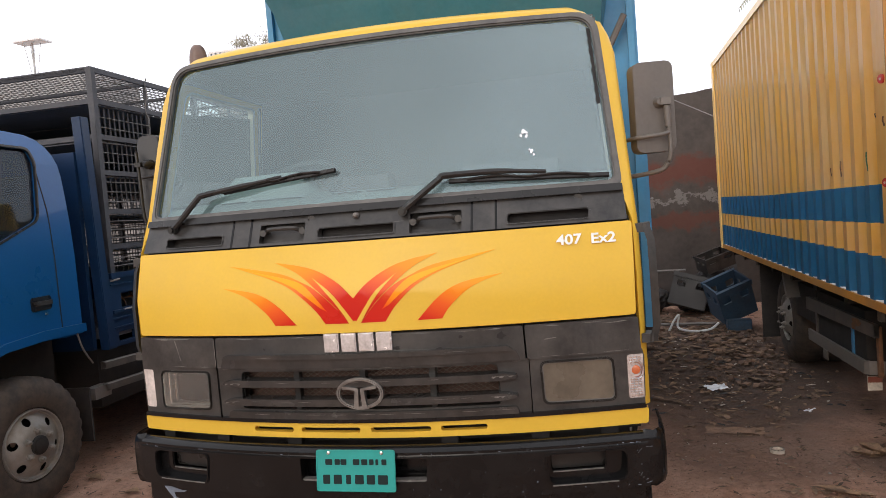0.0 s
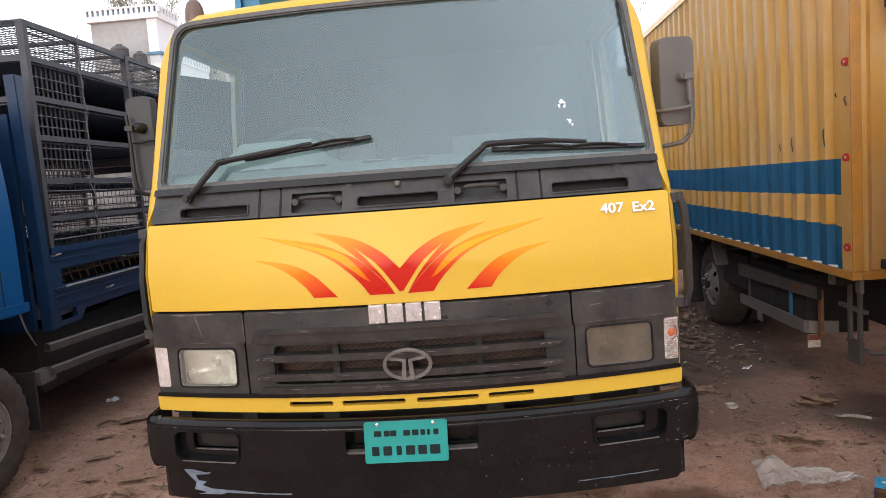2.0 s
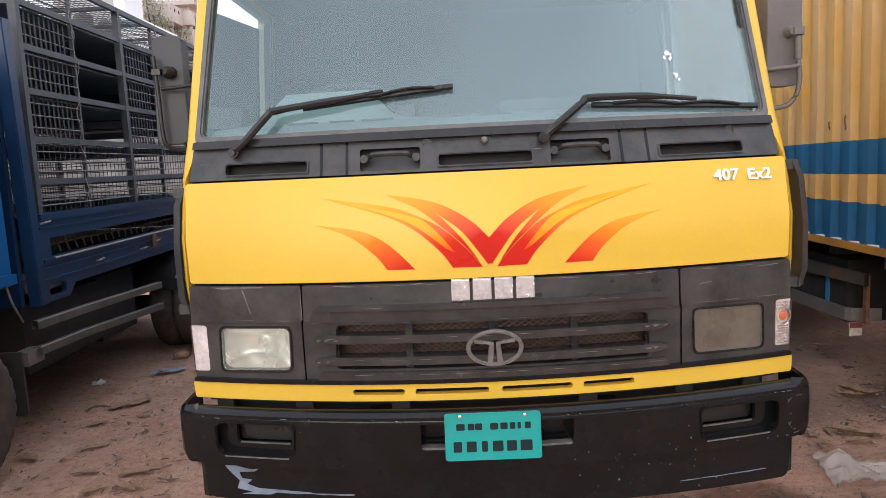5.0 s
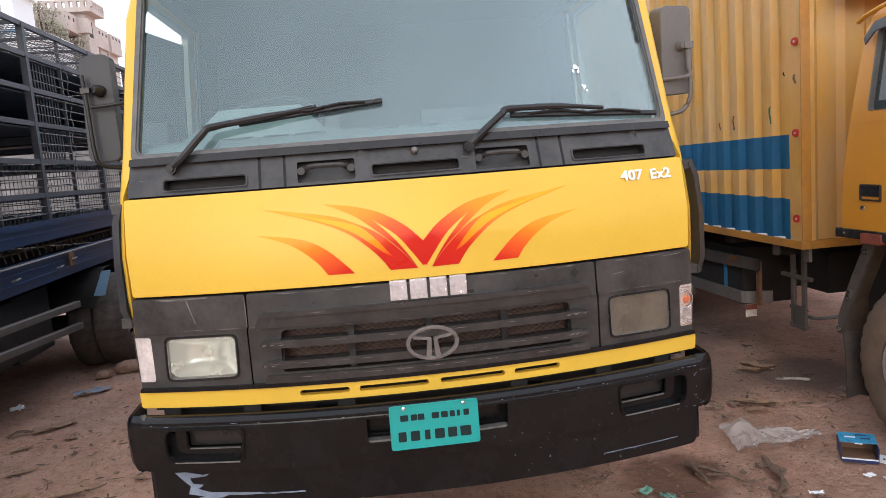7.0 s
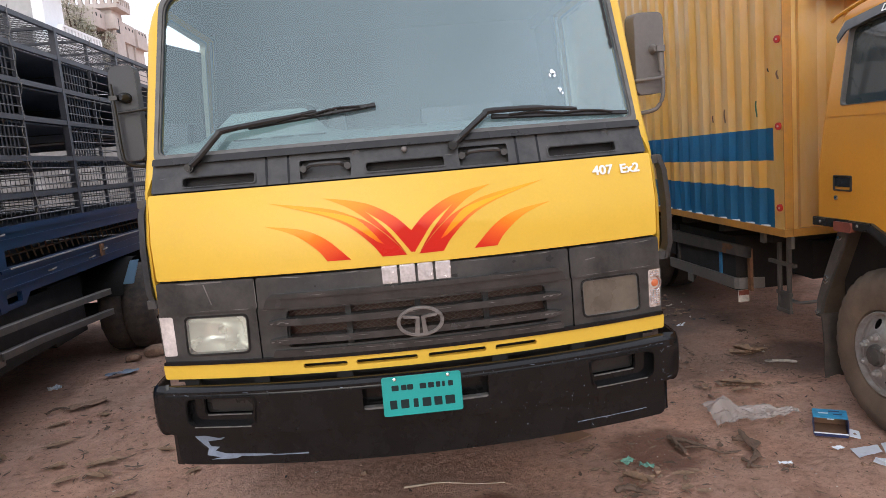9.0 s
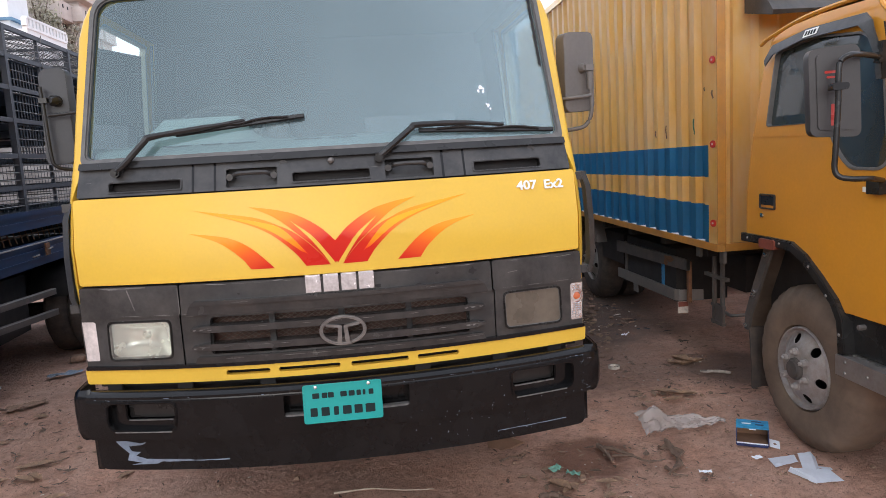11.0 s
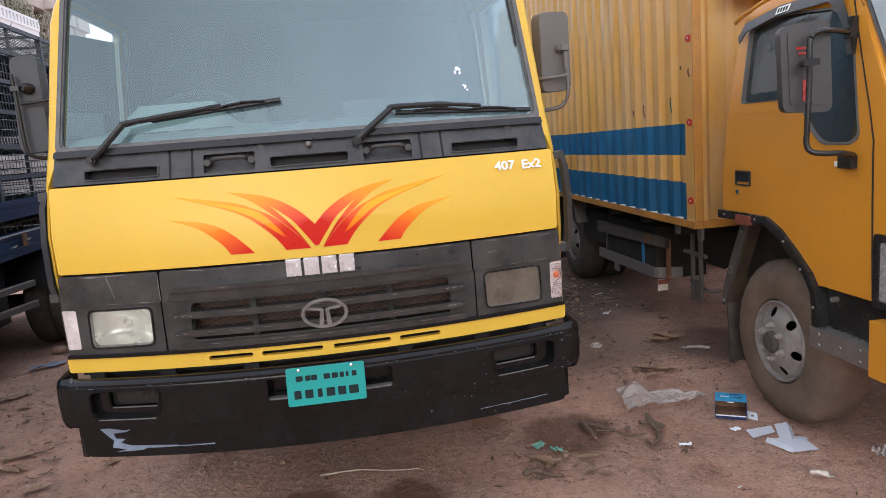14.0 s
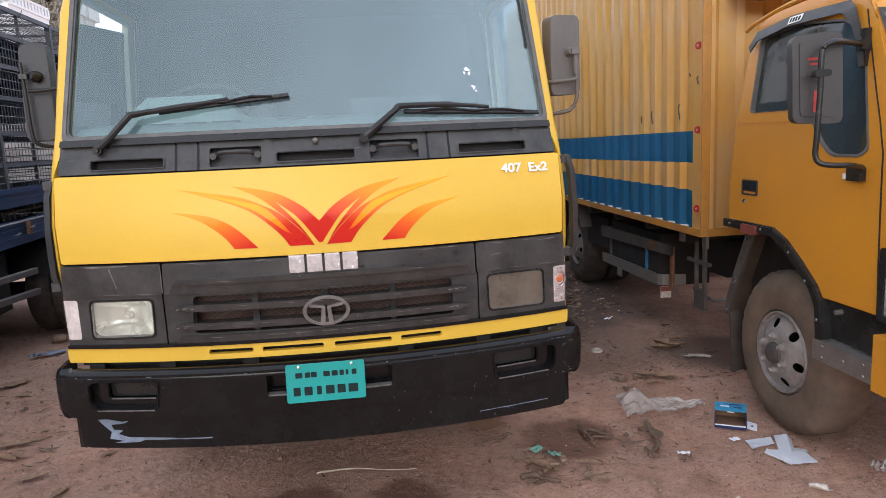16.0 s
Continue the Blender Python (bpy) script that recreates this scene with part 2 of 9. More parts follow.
SEAT = surface("seat_cover", (0.17, 0.18, 0.19), 0.85, var=0.2, scale=6, fine=60, bump=0.1)
ALU = surface("tread_plate", (0.40, 0.385, 0.37), 0.4, metal=0.8, var=0.15, scale=10, fine=70, bump=0.05, dust=(0.3, 0.24, 0.18), amount=0.3)
BEACON = surface("brown_lamp_plastic", (0.15, 0.095, 0.075), 0.4, var=0.2, scale=14, fine=70, bump=0.03)
PAPER = surface("crumpled_paper", (0.84, 0.87, 0.92), 0.85, var=0.05, scale=14, fine=70, bump=0.1)
CARD = surface("cardboard", (0.22, 0.12, 0.07), 0.85, var=0.15, scale=14, fine=80, bump=0.05)
BOX_BLUE = surface("printed_blue_card", (0.05, 0.30, 0.52), 0.4, var=0.35, scale=28, fine=60, bump=0)
BOX_NAVY = surface("printed_navy_card", (0.02, 0.03, 0.10), 0.45, var=0.3, scale=24, fine=60, bump=0)
GREEN_SCRAP = surface("green_foil", (0.16, 0.34, 0.26), 0.5, var=0.35, scale=40, fine=120, bump=0.05)
GREEN_DARK = surface("green_paint_fleck", (0.02, 0.11, 0.05), 0.5, var=0.2, scale=20, fine=60, bump=0)
DRY = surface("dry_leaf", (0.20, 0.13, 0.085), 0.85, var=0.4, scale=25, fine=90, bump=0.1, island=0.6)
LEAF_BROWN = surface("curled_brown_leaf", (0.25, 0.155, 0.095), 0.75, var=0.4, scale=22, fine=110, bump=0.2)
STRAW = surface("pale_straw", (0.48, 0.38, 0.29), 0.8, var=0.2, scale=30, fine=90, bump=0.1)
TWIG = surface("twig", (0.13, 0.085, 0.06), 0.85, var=0.3, scale=30, fine=90, bump=0.1)
STONE = surface("earth_clod", (0.25, 0.155, 0.105), 0.95, var=0.3, scale=18, fine=70, bump=0.3)
STONE_PALE = surface("pale_scrap", (0.42, 0.37, 0.32), 0.8, var=0.35, scale=14, fine=60, bump=0.05, island=0.6)
LEAF = surface("tree_leaf", (0.30, 0.30, 0.19), 0.6, var=0.35, scale=1.2, fine=8, bump=0, island=0.35)
LEAF_DRY = surface("dusty_tree_leaf", (0.34, 0.32, 0.25), 0.7, var=0.35, scale=1.2, fine=8, bump=0, island=0.35)
BARK = surface("bark", (0.12, 0.09, 0.065), 0.9, var=0.3, scale=6, fine=30, bump=0.4)
PLASTER = surface("grey_white_plaster", (0.43, 0.43, 0.425), 0.9, var=0.22, scale=0.6, fine=5, bump=0.05, dust=(0.30, 0.295, 0.28), amount=0.35)
PLASTER_DIM = surface("weathered_grey_plaster", (0.27, 0.265, 0.26), 0.9, var=0.4, scale=1.5, fine=8, bump=0.05, dust=(0.08, 0.072, 0.068), amount=0.6)
PLASTER_WHITE = surface("white_paint", (0.76, 0.77, 0.77), 0.8, var=0.06, scale=0.6, fine=6, bump=0.03)
PLASTER_BLUE = surface("pale_blue_trim", (0.14, 0.25, 0.36), 0.8, var=0.1, scale=0.8, fine=6, bump=0.03)
PLASTER_PINK = surface("dirty_pink_plaster", (0.56, 0.495, 0.45), 0.9, var=0.14, scale=0.6, fine=6, bump=0.05, dust=(0.32, 0.27, 0.24), amount=0.3)
DARK_VOID = surface("dark_opening", (0.03, 0.03, 0.032), 0.8, var=0.2, scale=2, fine=10, bump=0)
# Near-black for the porch wall: the terrace's shade put into the colour.
PORCH_SHADE = surface("painted_porch_shade", (0.060, 0.050, 0.046), 0.95, var=0.4, scale=1.1, fine=14, bump=0.5, dust=(0.17, 0.14, 0.12), amount=0.22)
TANK = surface("black_tank_plastic", (0.05, 0.05, 0.053), 0.5, var=0.2, scale=2, fine=20, bump=0.03, dust=(0.16, 0.15, 0.14), amount=0.3)
TARP = surface("blue_tarpaulin", (0.022, 0.058, 0.105), 0.65, var=0.3, scale=9, fine=40, bump=0.3, dust=(0.07, 0.075, 0.08), amount=0.2)
SACK = surface("black_sack", (0.018, 0.017, 0.018), 0.6, var=0.3, scale=9, fine=40, bump=0.3, dust=(0.07, 0.058, 0.05), amount=0.3)
# lean here stands in for brighter sky reflected in the right half.
SCREEN = glass("windscreen_glass", (0.76, 0.90, 0.90), dust=0.155, dust_col=(0.36, 0.47, 0.52), gloss=2.4, sheen=(0.82, 0.99, 0.98), lean=1.5)
WINDOW = glass("side_glass", (0.52, 0.61, 0.63), dust=0.30, dust_col=(0.40, 0.50, 0.54))
# The pale film is the sky's reflection put into the colour.
SCREEN_PALE = glass("pale_screen_glass", (0.55, 0.62, 0.62), dust=0.45, dust_col=(0.62, 0.67, 0.67), gloss=2.6)
WINDOW_PALE = glass("clear_door_glass", (0.93, 0.96, 0.97), dust=0.10, dust_col=(0.60, 0.68, 0.70), gloss=0.8)
WINDOW_CLEAR = glass("cab_glass", (0.34, 0.37, 0.40), dust=0.012, gloss=0.25)
WINDOW_DARK = glass("tinted_glass", (0.07, 0.08, 0.08), dust=0.26, dust_col=(0.15, 0.172, 0.170), gloss=0.07)
LAMP_GLASS = glass("headlamp_glass", (0.97, 0.98, 0.95), dust=0.07, dust_col=(0.80, 0.80, 0.76), gloss=1.6, rough=0.06)
MESH_BROWN = surface("dusty_brown_mesh", (0.15, 0.11, 0.088), 0.6, metal=0.2, var=0.3, scale=20, fine=90, bump=0)
RADIATOR = surface("dusty_radiator", (0.085, 0.037, 0.025), 0.8, var=0.45, scale=9, fine=70, bump=0.2, dust=(0.15, 0.09, 0.065), amount=0.3)


def decal_material(name, stops):
    """A sticker printed red at the root, orange and yellow towards the tips, along its height."""
    m = surface(name, (0.6, 0.1, 0.02), 0.32, var=0.05, scale=10, fine=90, bump=0)
    n, l = m.node_tree.nodes, m.node_tree.links
    tc = n.new("ShaderNodeTexCoord")
    sp = n.new("ShaderNodeSeparateXYZ")
    l.new(tc.outputs["Object"], sp.inputs[0])
    ab = n.new("ShaderNodeMath")
    ab.operation = "ABSOLUTE"
    l.new(sp.outputs[0], ab.inputs[0])
    sc = n.new("ShaderNodeMath")
    sc.operation = "MULTIPLY_ADD"
    sc.inputs[1].default_value = 0.45
    l.new(ab.outputs[0], sc.inputs[0])
    l.new(sp.outputs[2], sc.inputs[2])
    r = n.new("ShaderNodeMapRange")
    n["Principled BSDF"].inputs["Specular IOR Level"].default_value = 0.2
    r.inputs["From Min"].default_value, r.inputs["From Max"].default_value = 1.24, 1.64
    l.new(sc.outputs[0], r.inputs[0])
    c = n.new("ShaderNodeValToRGB")
    e = c.color_ramp.elements
    e[0].position, e[0].color = stops[0][0], (*stops[0][1], 1)
    e[1].position, e[1].color = stops[-1][0], (*stops[-1][1], 1)
    for at, col in stops[1:-1]:
        e.new(at).color = (*col, 1)
    l.new(r.outputs[0], c.inputs[0])
    l.new(c.outputs[0], n["Principled BSDF"].inputs["Base Color"])
    return m


FLAME = decal_material("flame_sticker", ((0.0, (0.52, 0.014, 0.008)), (0.26, (0.57, 0.022, 0.009)), (0.46, (0.78, 0.120, 0.018)), (0.63, (0.84, 0.26, 0.012)), (0.92, (0.82, 0.36, 0.014))))
FLAME_LIGHT = decal_material("orange_sticker_core", ((0.0, (0.66, 0.022, 0.006)), (0.18, (0.70, 0.040, 0.008)), (0.34, (0.90, 0.27, 0.010)), (0.60, (0.92, 0.39, 0.012)), (1.0, (0.84, 0.40, 0.016))))


def bag_material():
    m = bpy.data.materials.new("clear_plastic_film")
    m.use_nodes = True
    n, l = m.node_tree.nodes, m.node_tree.links
    n.clear()
    out, mx, m2 = n.new("ShaderNodeOutputMaterial"), n.new("ShaderNodeMixShader"), n.new("ShaderNodeMixShader")
    tr, df, gl = n.new("ShaderNodeBsdfTransparent"), n.new("ShaderNodeBsdfDiffuse"), n.new("ShaderNodeBsdfGlossy")
    df.inputs[0].default_value, gl.inputs["Roughness"].default_value = (0.62, 0.58, 0.55, 1), 0.3
    mx.inputs[0].default_value, m2.inputs[0].default_value = 0.34, 0.06
    l.new(tr.outputs[0], mx.inputs[1])
    l.new(df.outputs[0], mx.inputs[2])
    l.new(mx.outputs[0], m2.inputs[1])
    l.new(gl.outputs[0], m2.inputs[2])
    l.new(m2.outputs[0], out.inputs[0])
    return m


FILM = bag_material()


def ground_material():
    """Packed brown earth: pale dusty patches, damp hollows, oil-dark stains with painted shade by the box truck, and
    grit.
    """
    m = surface("packed_earth", (0.525, 0.288, 0.198), 0.92, var=0.42, scale=1.6, fine=22, bump=0.9, dust=(0.58, 0.380, 0.288), amount=0.52)
    n, l = m.node_tree.nodes, m.node_tree.links
    b = n["Principled BSDF"]
    col = b.inputs["Base Color"].links[0].from_socket
    tc = n.new("ShaderNodeTexCoord")
    wob = n.new("ShaderNodeTexNoise")
    wob.inputs["Scale"].default_value, wob.inputs["Detail"].default_value = 5.0, 5
    l.new(tc.outputs["Object"], wob.inputs["Vector"])
    mad = n.new("ShaderNodeVectorMath")
    mad.operation = "MULTIPLY_ADD"
    mad.inputs[1].default_value = (0.30, 0.30, 0)
    l.new(wob.outputs["Color"], mad.inputs[0])
    l.new(tc.outputs["Object"], mad.inputs[2])
    # From y = 1 on, the patches darken damp soil to stand in for shade.
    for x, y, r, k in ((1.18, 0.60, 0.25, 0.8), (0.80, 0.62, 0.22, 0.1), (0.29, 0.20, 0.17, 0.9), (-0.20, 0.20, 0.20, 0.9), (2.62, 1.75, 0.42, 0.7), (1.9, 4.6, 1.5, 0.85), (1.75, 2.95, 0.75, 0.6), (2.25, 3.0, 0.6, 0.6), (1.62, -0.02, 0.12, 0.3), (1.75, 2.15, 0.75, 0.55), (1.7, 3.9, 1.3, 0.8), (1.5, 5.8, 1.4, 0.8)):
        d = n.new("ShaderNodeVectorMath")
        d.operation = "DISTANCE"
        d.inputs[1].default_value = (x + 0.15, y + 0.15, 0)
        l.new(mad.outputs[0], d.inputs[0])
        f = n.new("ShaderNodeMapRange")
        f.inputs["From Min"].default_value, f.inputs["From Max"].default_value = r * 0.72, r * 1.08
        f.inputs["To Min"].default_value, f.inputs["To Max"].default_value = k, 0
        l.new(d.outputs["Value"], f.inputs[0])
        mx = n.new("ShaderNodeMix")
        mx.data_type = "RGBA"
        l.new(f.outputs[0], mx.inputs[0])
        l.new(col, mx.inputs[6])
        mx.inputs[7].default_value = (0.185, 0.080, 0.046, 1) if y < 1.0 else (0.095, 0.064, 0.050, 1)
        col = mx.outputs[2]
    for sc, lo, hi, k, c in ((5.0, 0.52, 0.68, 0.40, (0.250, 0.125, 0.076)), (21.0, 0.54, 0.66, 0.50, (0.17, 0.095, 0.062)), (34.0, 0.58, 0.72, 0.40, (0.44, 0.32, 0.235)), (60.0, 0.56, 0.66, 0.60, (0.14, 0.085, 0.06)), (90.0, 0.62, 0.72, 0.5, (0.50, 0.38, 0.29)), (150.0, 0.60, 0.70, 0.55, (0.12, 0.07, 0.05))):
        grit = n.new("ShaderNodeTexNoise")
        grit.inputs["Scale"].default_value, grit.inputs["Detail"].default_value, grit.inputs["Roughness"].default_value = sc, 9, 0.66
        l.new(tc.outputs["Object"], grit.inputs["Vector"])
        gr = n.new("ShaderNodeMapRange")
        gr.inputs["From Min"].default_value, gr.inputs["From Max"].default_value = lo, hi
        gr.inputs["To Max"].default_value = k
        l.new(grit.outputs[0], gr.inputs[0])
        mx = n.new("ShaderNodeMix")
        mx.data_type = "RGBA"
        l.new(gr.outputs[0], mx.inputs[0])
        l.new(col, mx.inputs[6])
        mx.inputs[7].default_value = (*c, 1)
        col = mx.outputs[2]
    hgt = n.new("ShaderNodeTexNoise")
    hgt.inputs["Scale"].default_value, hgt.inputs["Detail"].default_value, hgt.inputs["Roughness"].default_value = 13.0, 12, 0.72
    l.new(tc.outputs["Object"], hgt.inputs["Vector"])
    bp = n.new("ShaderNodeBump")
    bp.inputs["Strength"].default_value, bp.inputs["Distance"].default_value = 1.0, 0.055
    l.new(hgt.outputs[0], bp.inputs["Height"])
    l.new(bp.outputs[0], b.inputs["Normal"])
    l.new(mx.outputs[2], b.inputs["Base Color"])
    return m


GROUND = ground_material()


def rear_wall_material():
    """Sooty brickwork with two ragged bands of bare red brick and a line of broken plaster."""
    m = surface("sooty_brick_wall", (0.060, 0.050, 0.046), 0.95, var=0.4, scale=1.1, fine=14, bump=0.5, dust=(0.17, 0.14, 0.12), amount=0.22)
    n, l = m.node_tree.nodes, m.node_tree.links
    b = n["Principled BSDF"]
    col = b.inputs["Base Color"].links[0].from_socket
    tc, sp = n.new("ShaderNodeTexCoord"), n.new("ShaderNodeSeparateXYZ")
    l.new(tc.outputs["Object"], sp.inputs[0])
    nz = n.new("ShaderNodeTexNoise")
    nz.inputs["Scale"].default_value, nz.inputs["Detail"].default_value, nz.inputs["Roughness"].default_value = 2.4, 9, 0.7
    l.new(tc.outputs["Object"], nz.inputs["Vector"])
    zz = n.new("ShaderNodeMath")
    zz.operation = "MULTIPLY_ADD"
    zz.inputs[1].default_value = 0.9
    l.new(nz.outputs[0], zz.inputs[0])
    l.new(sp.outputs[2], zz.inputs[2])
    for mid, half, k, c in ((2.38, 0.24, 0.75, (0.14, 0.042, 0.028)), (1.68, 0.17, 0.7, (0.13, 0.045, 0.030)), (2.02, 0.040, 0.50, (0.30, 0.28, 0.265))):
        d = n.new("ShaderNodeMath")
        d.operation = "SUBTRACT"
        d.inputs[1].default_value = mid
        l.new(zz.outputs[0], d.inputs[0])
        a = n.new("ShaderNodeMath")
        a.operation = "ABSOLUTE"
        l.new(d.outputs[0], a.inputs[0])
        r = n.new("ShaderNodeMapRange")
        r.inputs["From Min"].default_value, r.inputs["From Max"].default_value = half * 0.5, half
        r.inputs["To Min"].default_value, r.inputs["To Max"].default_value = k, 0
        l.new(a.outputs[0], r.inputs[0])
        mx = n.new("ShaderNodeMix")
        mx.data_type = "RGBA"
        l.new(r.outputs[0], mx.inputs[0])
        l.new(col, mx.inputs[6])
        mx.inputs[7].default_value = (*c, 1)
        col = mx.outputs[2]
    l.new(col, b.inputs["Base Color"])
    return m


REAR_BRICK = rear_wall_material()


# ---- mesh helpers ----
def mesh_of(bm, name, mats, smooth=30):
    me = bpy.data.meshes.new(name)
    bmesh.ops.recalc_face_normals(bm, faces=bm.faces[:])
    if smooth:
        lim = radians(smooth)
        for f in bm.faces:
            f.smooth = True
        for e in bm.edges:
            if len(e.link_faces) == 2 and e.calc_face_angle(0) > lim:
                e.smooth = False
    bm.to_mesh(me)
    bm.free()
    for m in mats if isinstance(mats, (list, tuple)) else [mats]:
        me.materials.append(m)
    return me


def part(name, bm, mats, parent=None, label="", bev=0.0, smooth=30):
    """One mesh object, under a thing or a part."""
    if bev:
        ed = [e for e in bm.edges if len(e.link_faces) == 2 and e.calc_face_angle(0) > 0.7]
        bmesh.ops.bevel(bm, geom=ed, offset=bev, segments=2, affect="EDGES", clamp_overlap=True)
    ob = new(name, mesh_of(bm, name, mats, smooth))
    if parent is not None:
        ob.parent = parent
    if label:
        ob["label"] = label
    return ob


def thing(name, label, category, loc=(0, 0, 0), rz=0.0, group="", kind=""):
    ob = new(name)
    ob.empty_display_size = 0.2
    ob.matrix_world = pose(*loc, 0, 0, rz)
    return tagged(ob, label, category, group, kind)


def box(bm, a, b, mi=0):
    c = [bm.verts.new((x, y, z)) for x in (a[0], b[0]) for y in (a[1], b[1]) for z in (a[2], b[2])]
    for q in ((0, 1, 3, 2), (4, 6, 7, 5), (0, 4, 5, 1), (2, 3, 7, 6), (0, 2, 6, 4), (1, 5, 7, 3)):
        bm.faces.new([c[i] for i in q]).material_index = mi
    return c


def boxes(*items):
    bm = bmesh.new()
    for a, b in items:
        box(bm, a, b)
    return bm


def tube(bm, pts, r, n=8, caps=True, mi=0):
    """A round bar along the points."""
    pts = [Vector(p) for p in pts]
    rings = []
    for i, p in enumerate(pts):
        d = (pts[min(i + 1, len(pts) - 1)] - pts[max(i - 1, 0)]).normalized()
        up = Vector((0, 0, 1)) if abs(d.z) < 0.9 else Vector((1, 0, 0))
        u = d.cross(up).normalized()
        w = u.cross(d)
        rr = r[i] if isinstance(r, (list, tuple)) else r
        rings.append([bm.verts.new(p + rr * (math.cos(a) * u + math.sin(a) * w)) for a in (2 * math.pi * k / n for k in range(n))])
    for a, b in zip(rings, rings[1:]):
        for k in range(n):
            bm.faces.new((a[k], a[(k + 1) % n], b[(k + 1) % n], b[k])).material_index = mi
    if caps:
        for ring in (rings[0], rings[-1]):
            bm.faces.new(ring).material_index = mi
    return bm


def smooth_path(pts, n=6):
    """Catmull-Rom points through pts."""
    pts = [Vector(p) for p in pts]
    out = []
    for i in range(len(pts) - 1):
        p0, p1, p2, p3 = pts[max(i - 1, 0)], pts[i], pts[i + 1], pts[min(i + 2, len(pts) - 1)]
        for k in range(n):
            t = k / n
            out.append(0.5 * ((2 * p1) + (p2 - p0) * t + (2 * p0 - 5 * p1 + 4 * p2 - p3) * t * t + (3 * p1 - p0 - 3 * p2 + p3) * t ** 3))
    return out + [pts[-1]]


def loft(bm, rows, closed=False, mi=0):
    vs = [[bm.verts.new(p) for p in row] for row in rows]
    for a, b in zip(vs, vs[1:]):
        for k in range(len(a) - (0 if closed else 1)):
            j = (k + 1) % len(a)
            bm.faces.new((a[k], a[j], b[j], b[k])).material_index = mi
    return vs


def lathe(bm, prof, n=48, centre=(0, 0, 0), skip=None, mi=0):
    """Profile of (radius, along x) turned about the x axis. skip(row, seg) leaves a face out."""
    vs = [[bm.verts.new((centre[0] + a, centre[1] + r * math.cos(2 * math.pi * k / n), centre[2] + r * math.sin(2 * math.pi * k / n))) for k in range(n)] for r, a in prof]
    for i in range(len(vs) - 1):
        for k in range(n):
            if skip and skip(i, k):
                continue
            bm.faces.new((vs[i][k], vs[i][(k + 1) % n], vs[i + 1][(k + 1) % n], vs[i + 1][k])).material_index = mi
    return vs


def rounded(pts, r, n=4):
    """A polygon with rounded corners; r is one radius or one for each corner."""
    out = []
    for i, p in enumerate(pts):
        p = Vector((*p, 0))
        a, b = Vector((*pts[i - 1], 0)), Vector((*pts[(i + 1) % len(pts)], 0))
        rr = r[i] if isinstance(r, (list, tuple)) else r
        da, db = (a - p), (b - p)
        if rr <= 0:
            out.append((p.x, p.y))
            continue
        rr = min(rr, da.length * 0.49, db.length * 0.49)
        s, e = p + da.normalized() * rr, p + db.normalized() * rr
        for k in range(n + 1):
            t = k / n
            q = (1 - t) ** 2 * s + 2 * t * (1 - t) * p + t * t * e
            out.append((q.x, q.y))
    return out


def rect(x0, x1, z0, z1, r=0.0, n=4):
    return rounded([(x0, z0), (x1, z0), (x1, z1), (x0, z1)], r, n)


def sheet(outer, holes=(), depth=0.02, bev=0.0, step=0.0, zs=()):
    """A plate in the x-z plane with holes; its front at y = 0, its back at y = depth, cut every step along x and at the heights zs."""
    bm = bmesh.new()
    edges = []
    for loop in (outer, *holes):
        vs = [bm.verts.new((p[0], 0, p[1])) for p in loop]
        edges += [bm.edges.new((vs[i], vs[(i + 1) % len(vs)])) for i in range(len(vs))]
    bmesh.ops.triangle_fill(bm, use_beauty=True, use_dissolve=False, edges=edges, normal=(0, -1, 0))
    front = bm.faces[:]
    rim = [e for e in bm.edges if len(e.link_faces) == 1]
    back = {v: bm.verts.new((v.co.x, depth, v.co.z)) for v in bm.verts[:]}
    for f in front:
        bm.faces.new([back[v] for v in reversed(f.verts)])
    for e in rim:
        a, b = e.verts
        bm.faces.new((a, b, back[b], back[a]))
    bmesh.ops.recalc_face_normals(bm, faces=bm.faces[:])
    if bev:
        keep = [e for e in rim if e.is_valid]
        bmesh.ops.bevel(bm, geom=keep, offset=bev, segments=2, affect="EDGES", clamp_overlap=True)
    if step:
        xs = [v.co.x for v in bm.verts]
        x = math.ceil((min(xs) + 1e-4) / step) * step
        while x < max(xs) - 1e-4:
            bmesh.ops.bisect_plane(bm, geom=bm.verts[:] + bm.edges[:] + bm.faces[:], plane_co=(x, 0, 0), plane_no=(1, 0, 0), dist=1e-5)
            x += step
    for z in zs:
        bmesh.ops.bisect_plane(bm, geom=bm.verts[:] + bm.edges[:] + bm.faces[:], plane_co=(0, 0, z), plane_no=(0, 0, 1), dist=1e-5)
    return bm


def place(bm, m):
    bmesh.ops.transform(bm, matrix=m, verts=bm.verts[:])
    return bm


def side_sheet(outer, holes=(), depth=0.03, bev=0.0, x=0.0, out=-1, step=0.0, zs=()):
    """As sheet, in the y-z plane at x; its front faces -x (out = -1) or +x."""
    bm = sheet(outer, holes, depth, bev, step, zs)
    for v in bm.verts:
        u, d, z = v.co
        v.co = (x + (d if out < 0 else -d), u, z)
    return bm


def letters(text, size, depth):
    """The text as a mesh in the x-z plane, facing -y, with its lower left corner at the origin."""
    cu = bpy.data.curves.new("text", "FONT")
    cu.body, cu.size, cu.extrude, cu.offset = text, size, depth / 2, 0.0012
    ob = new("text", cu)
    me = bpy.data.meshes.new_from_object(ob.evaluated_get(bpy.context.evaluated_depsgraph_get()))
    bpy.data.objects.remove(ob)
    bm = bmesh.new()
    bm.from_mesh(me)
    return place(bm, pose(0, 0, 0, 90, 0, 0))


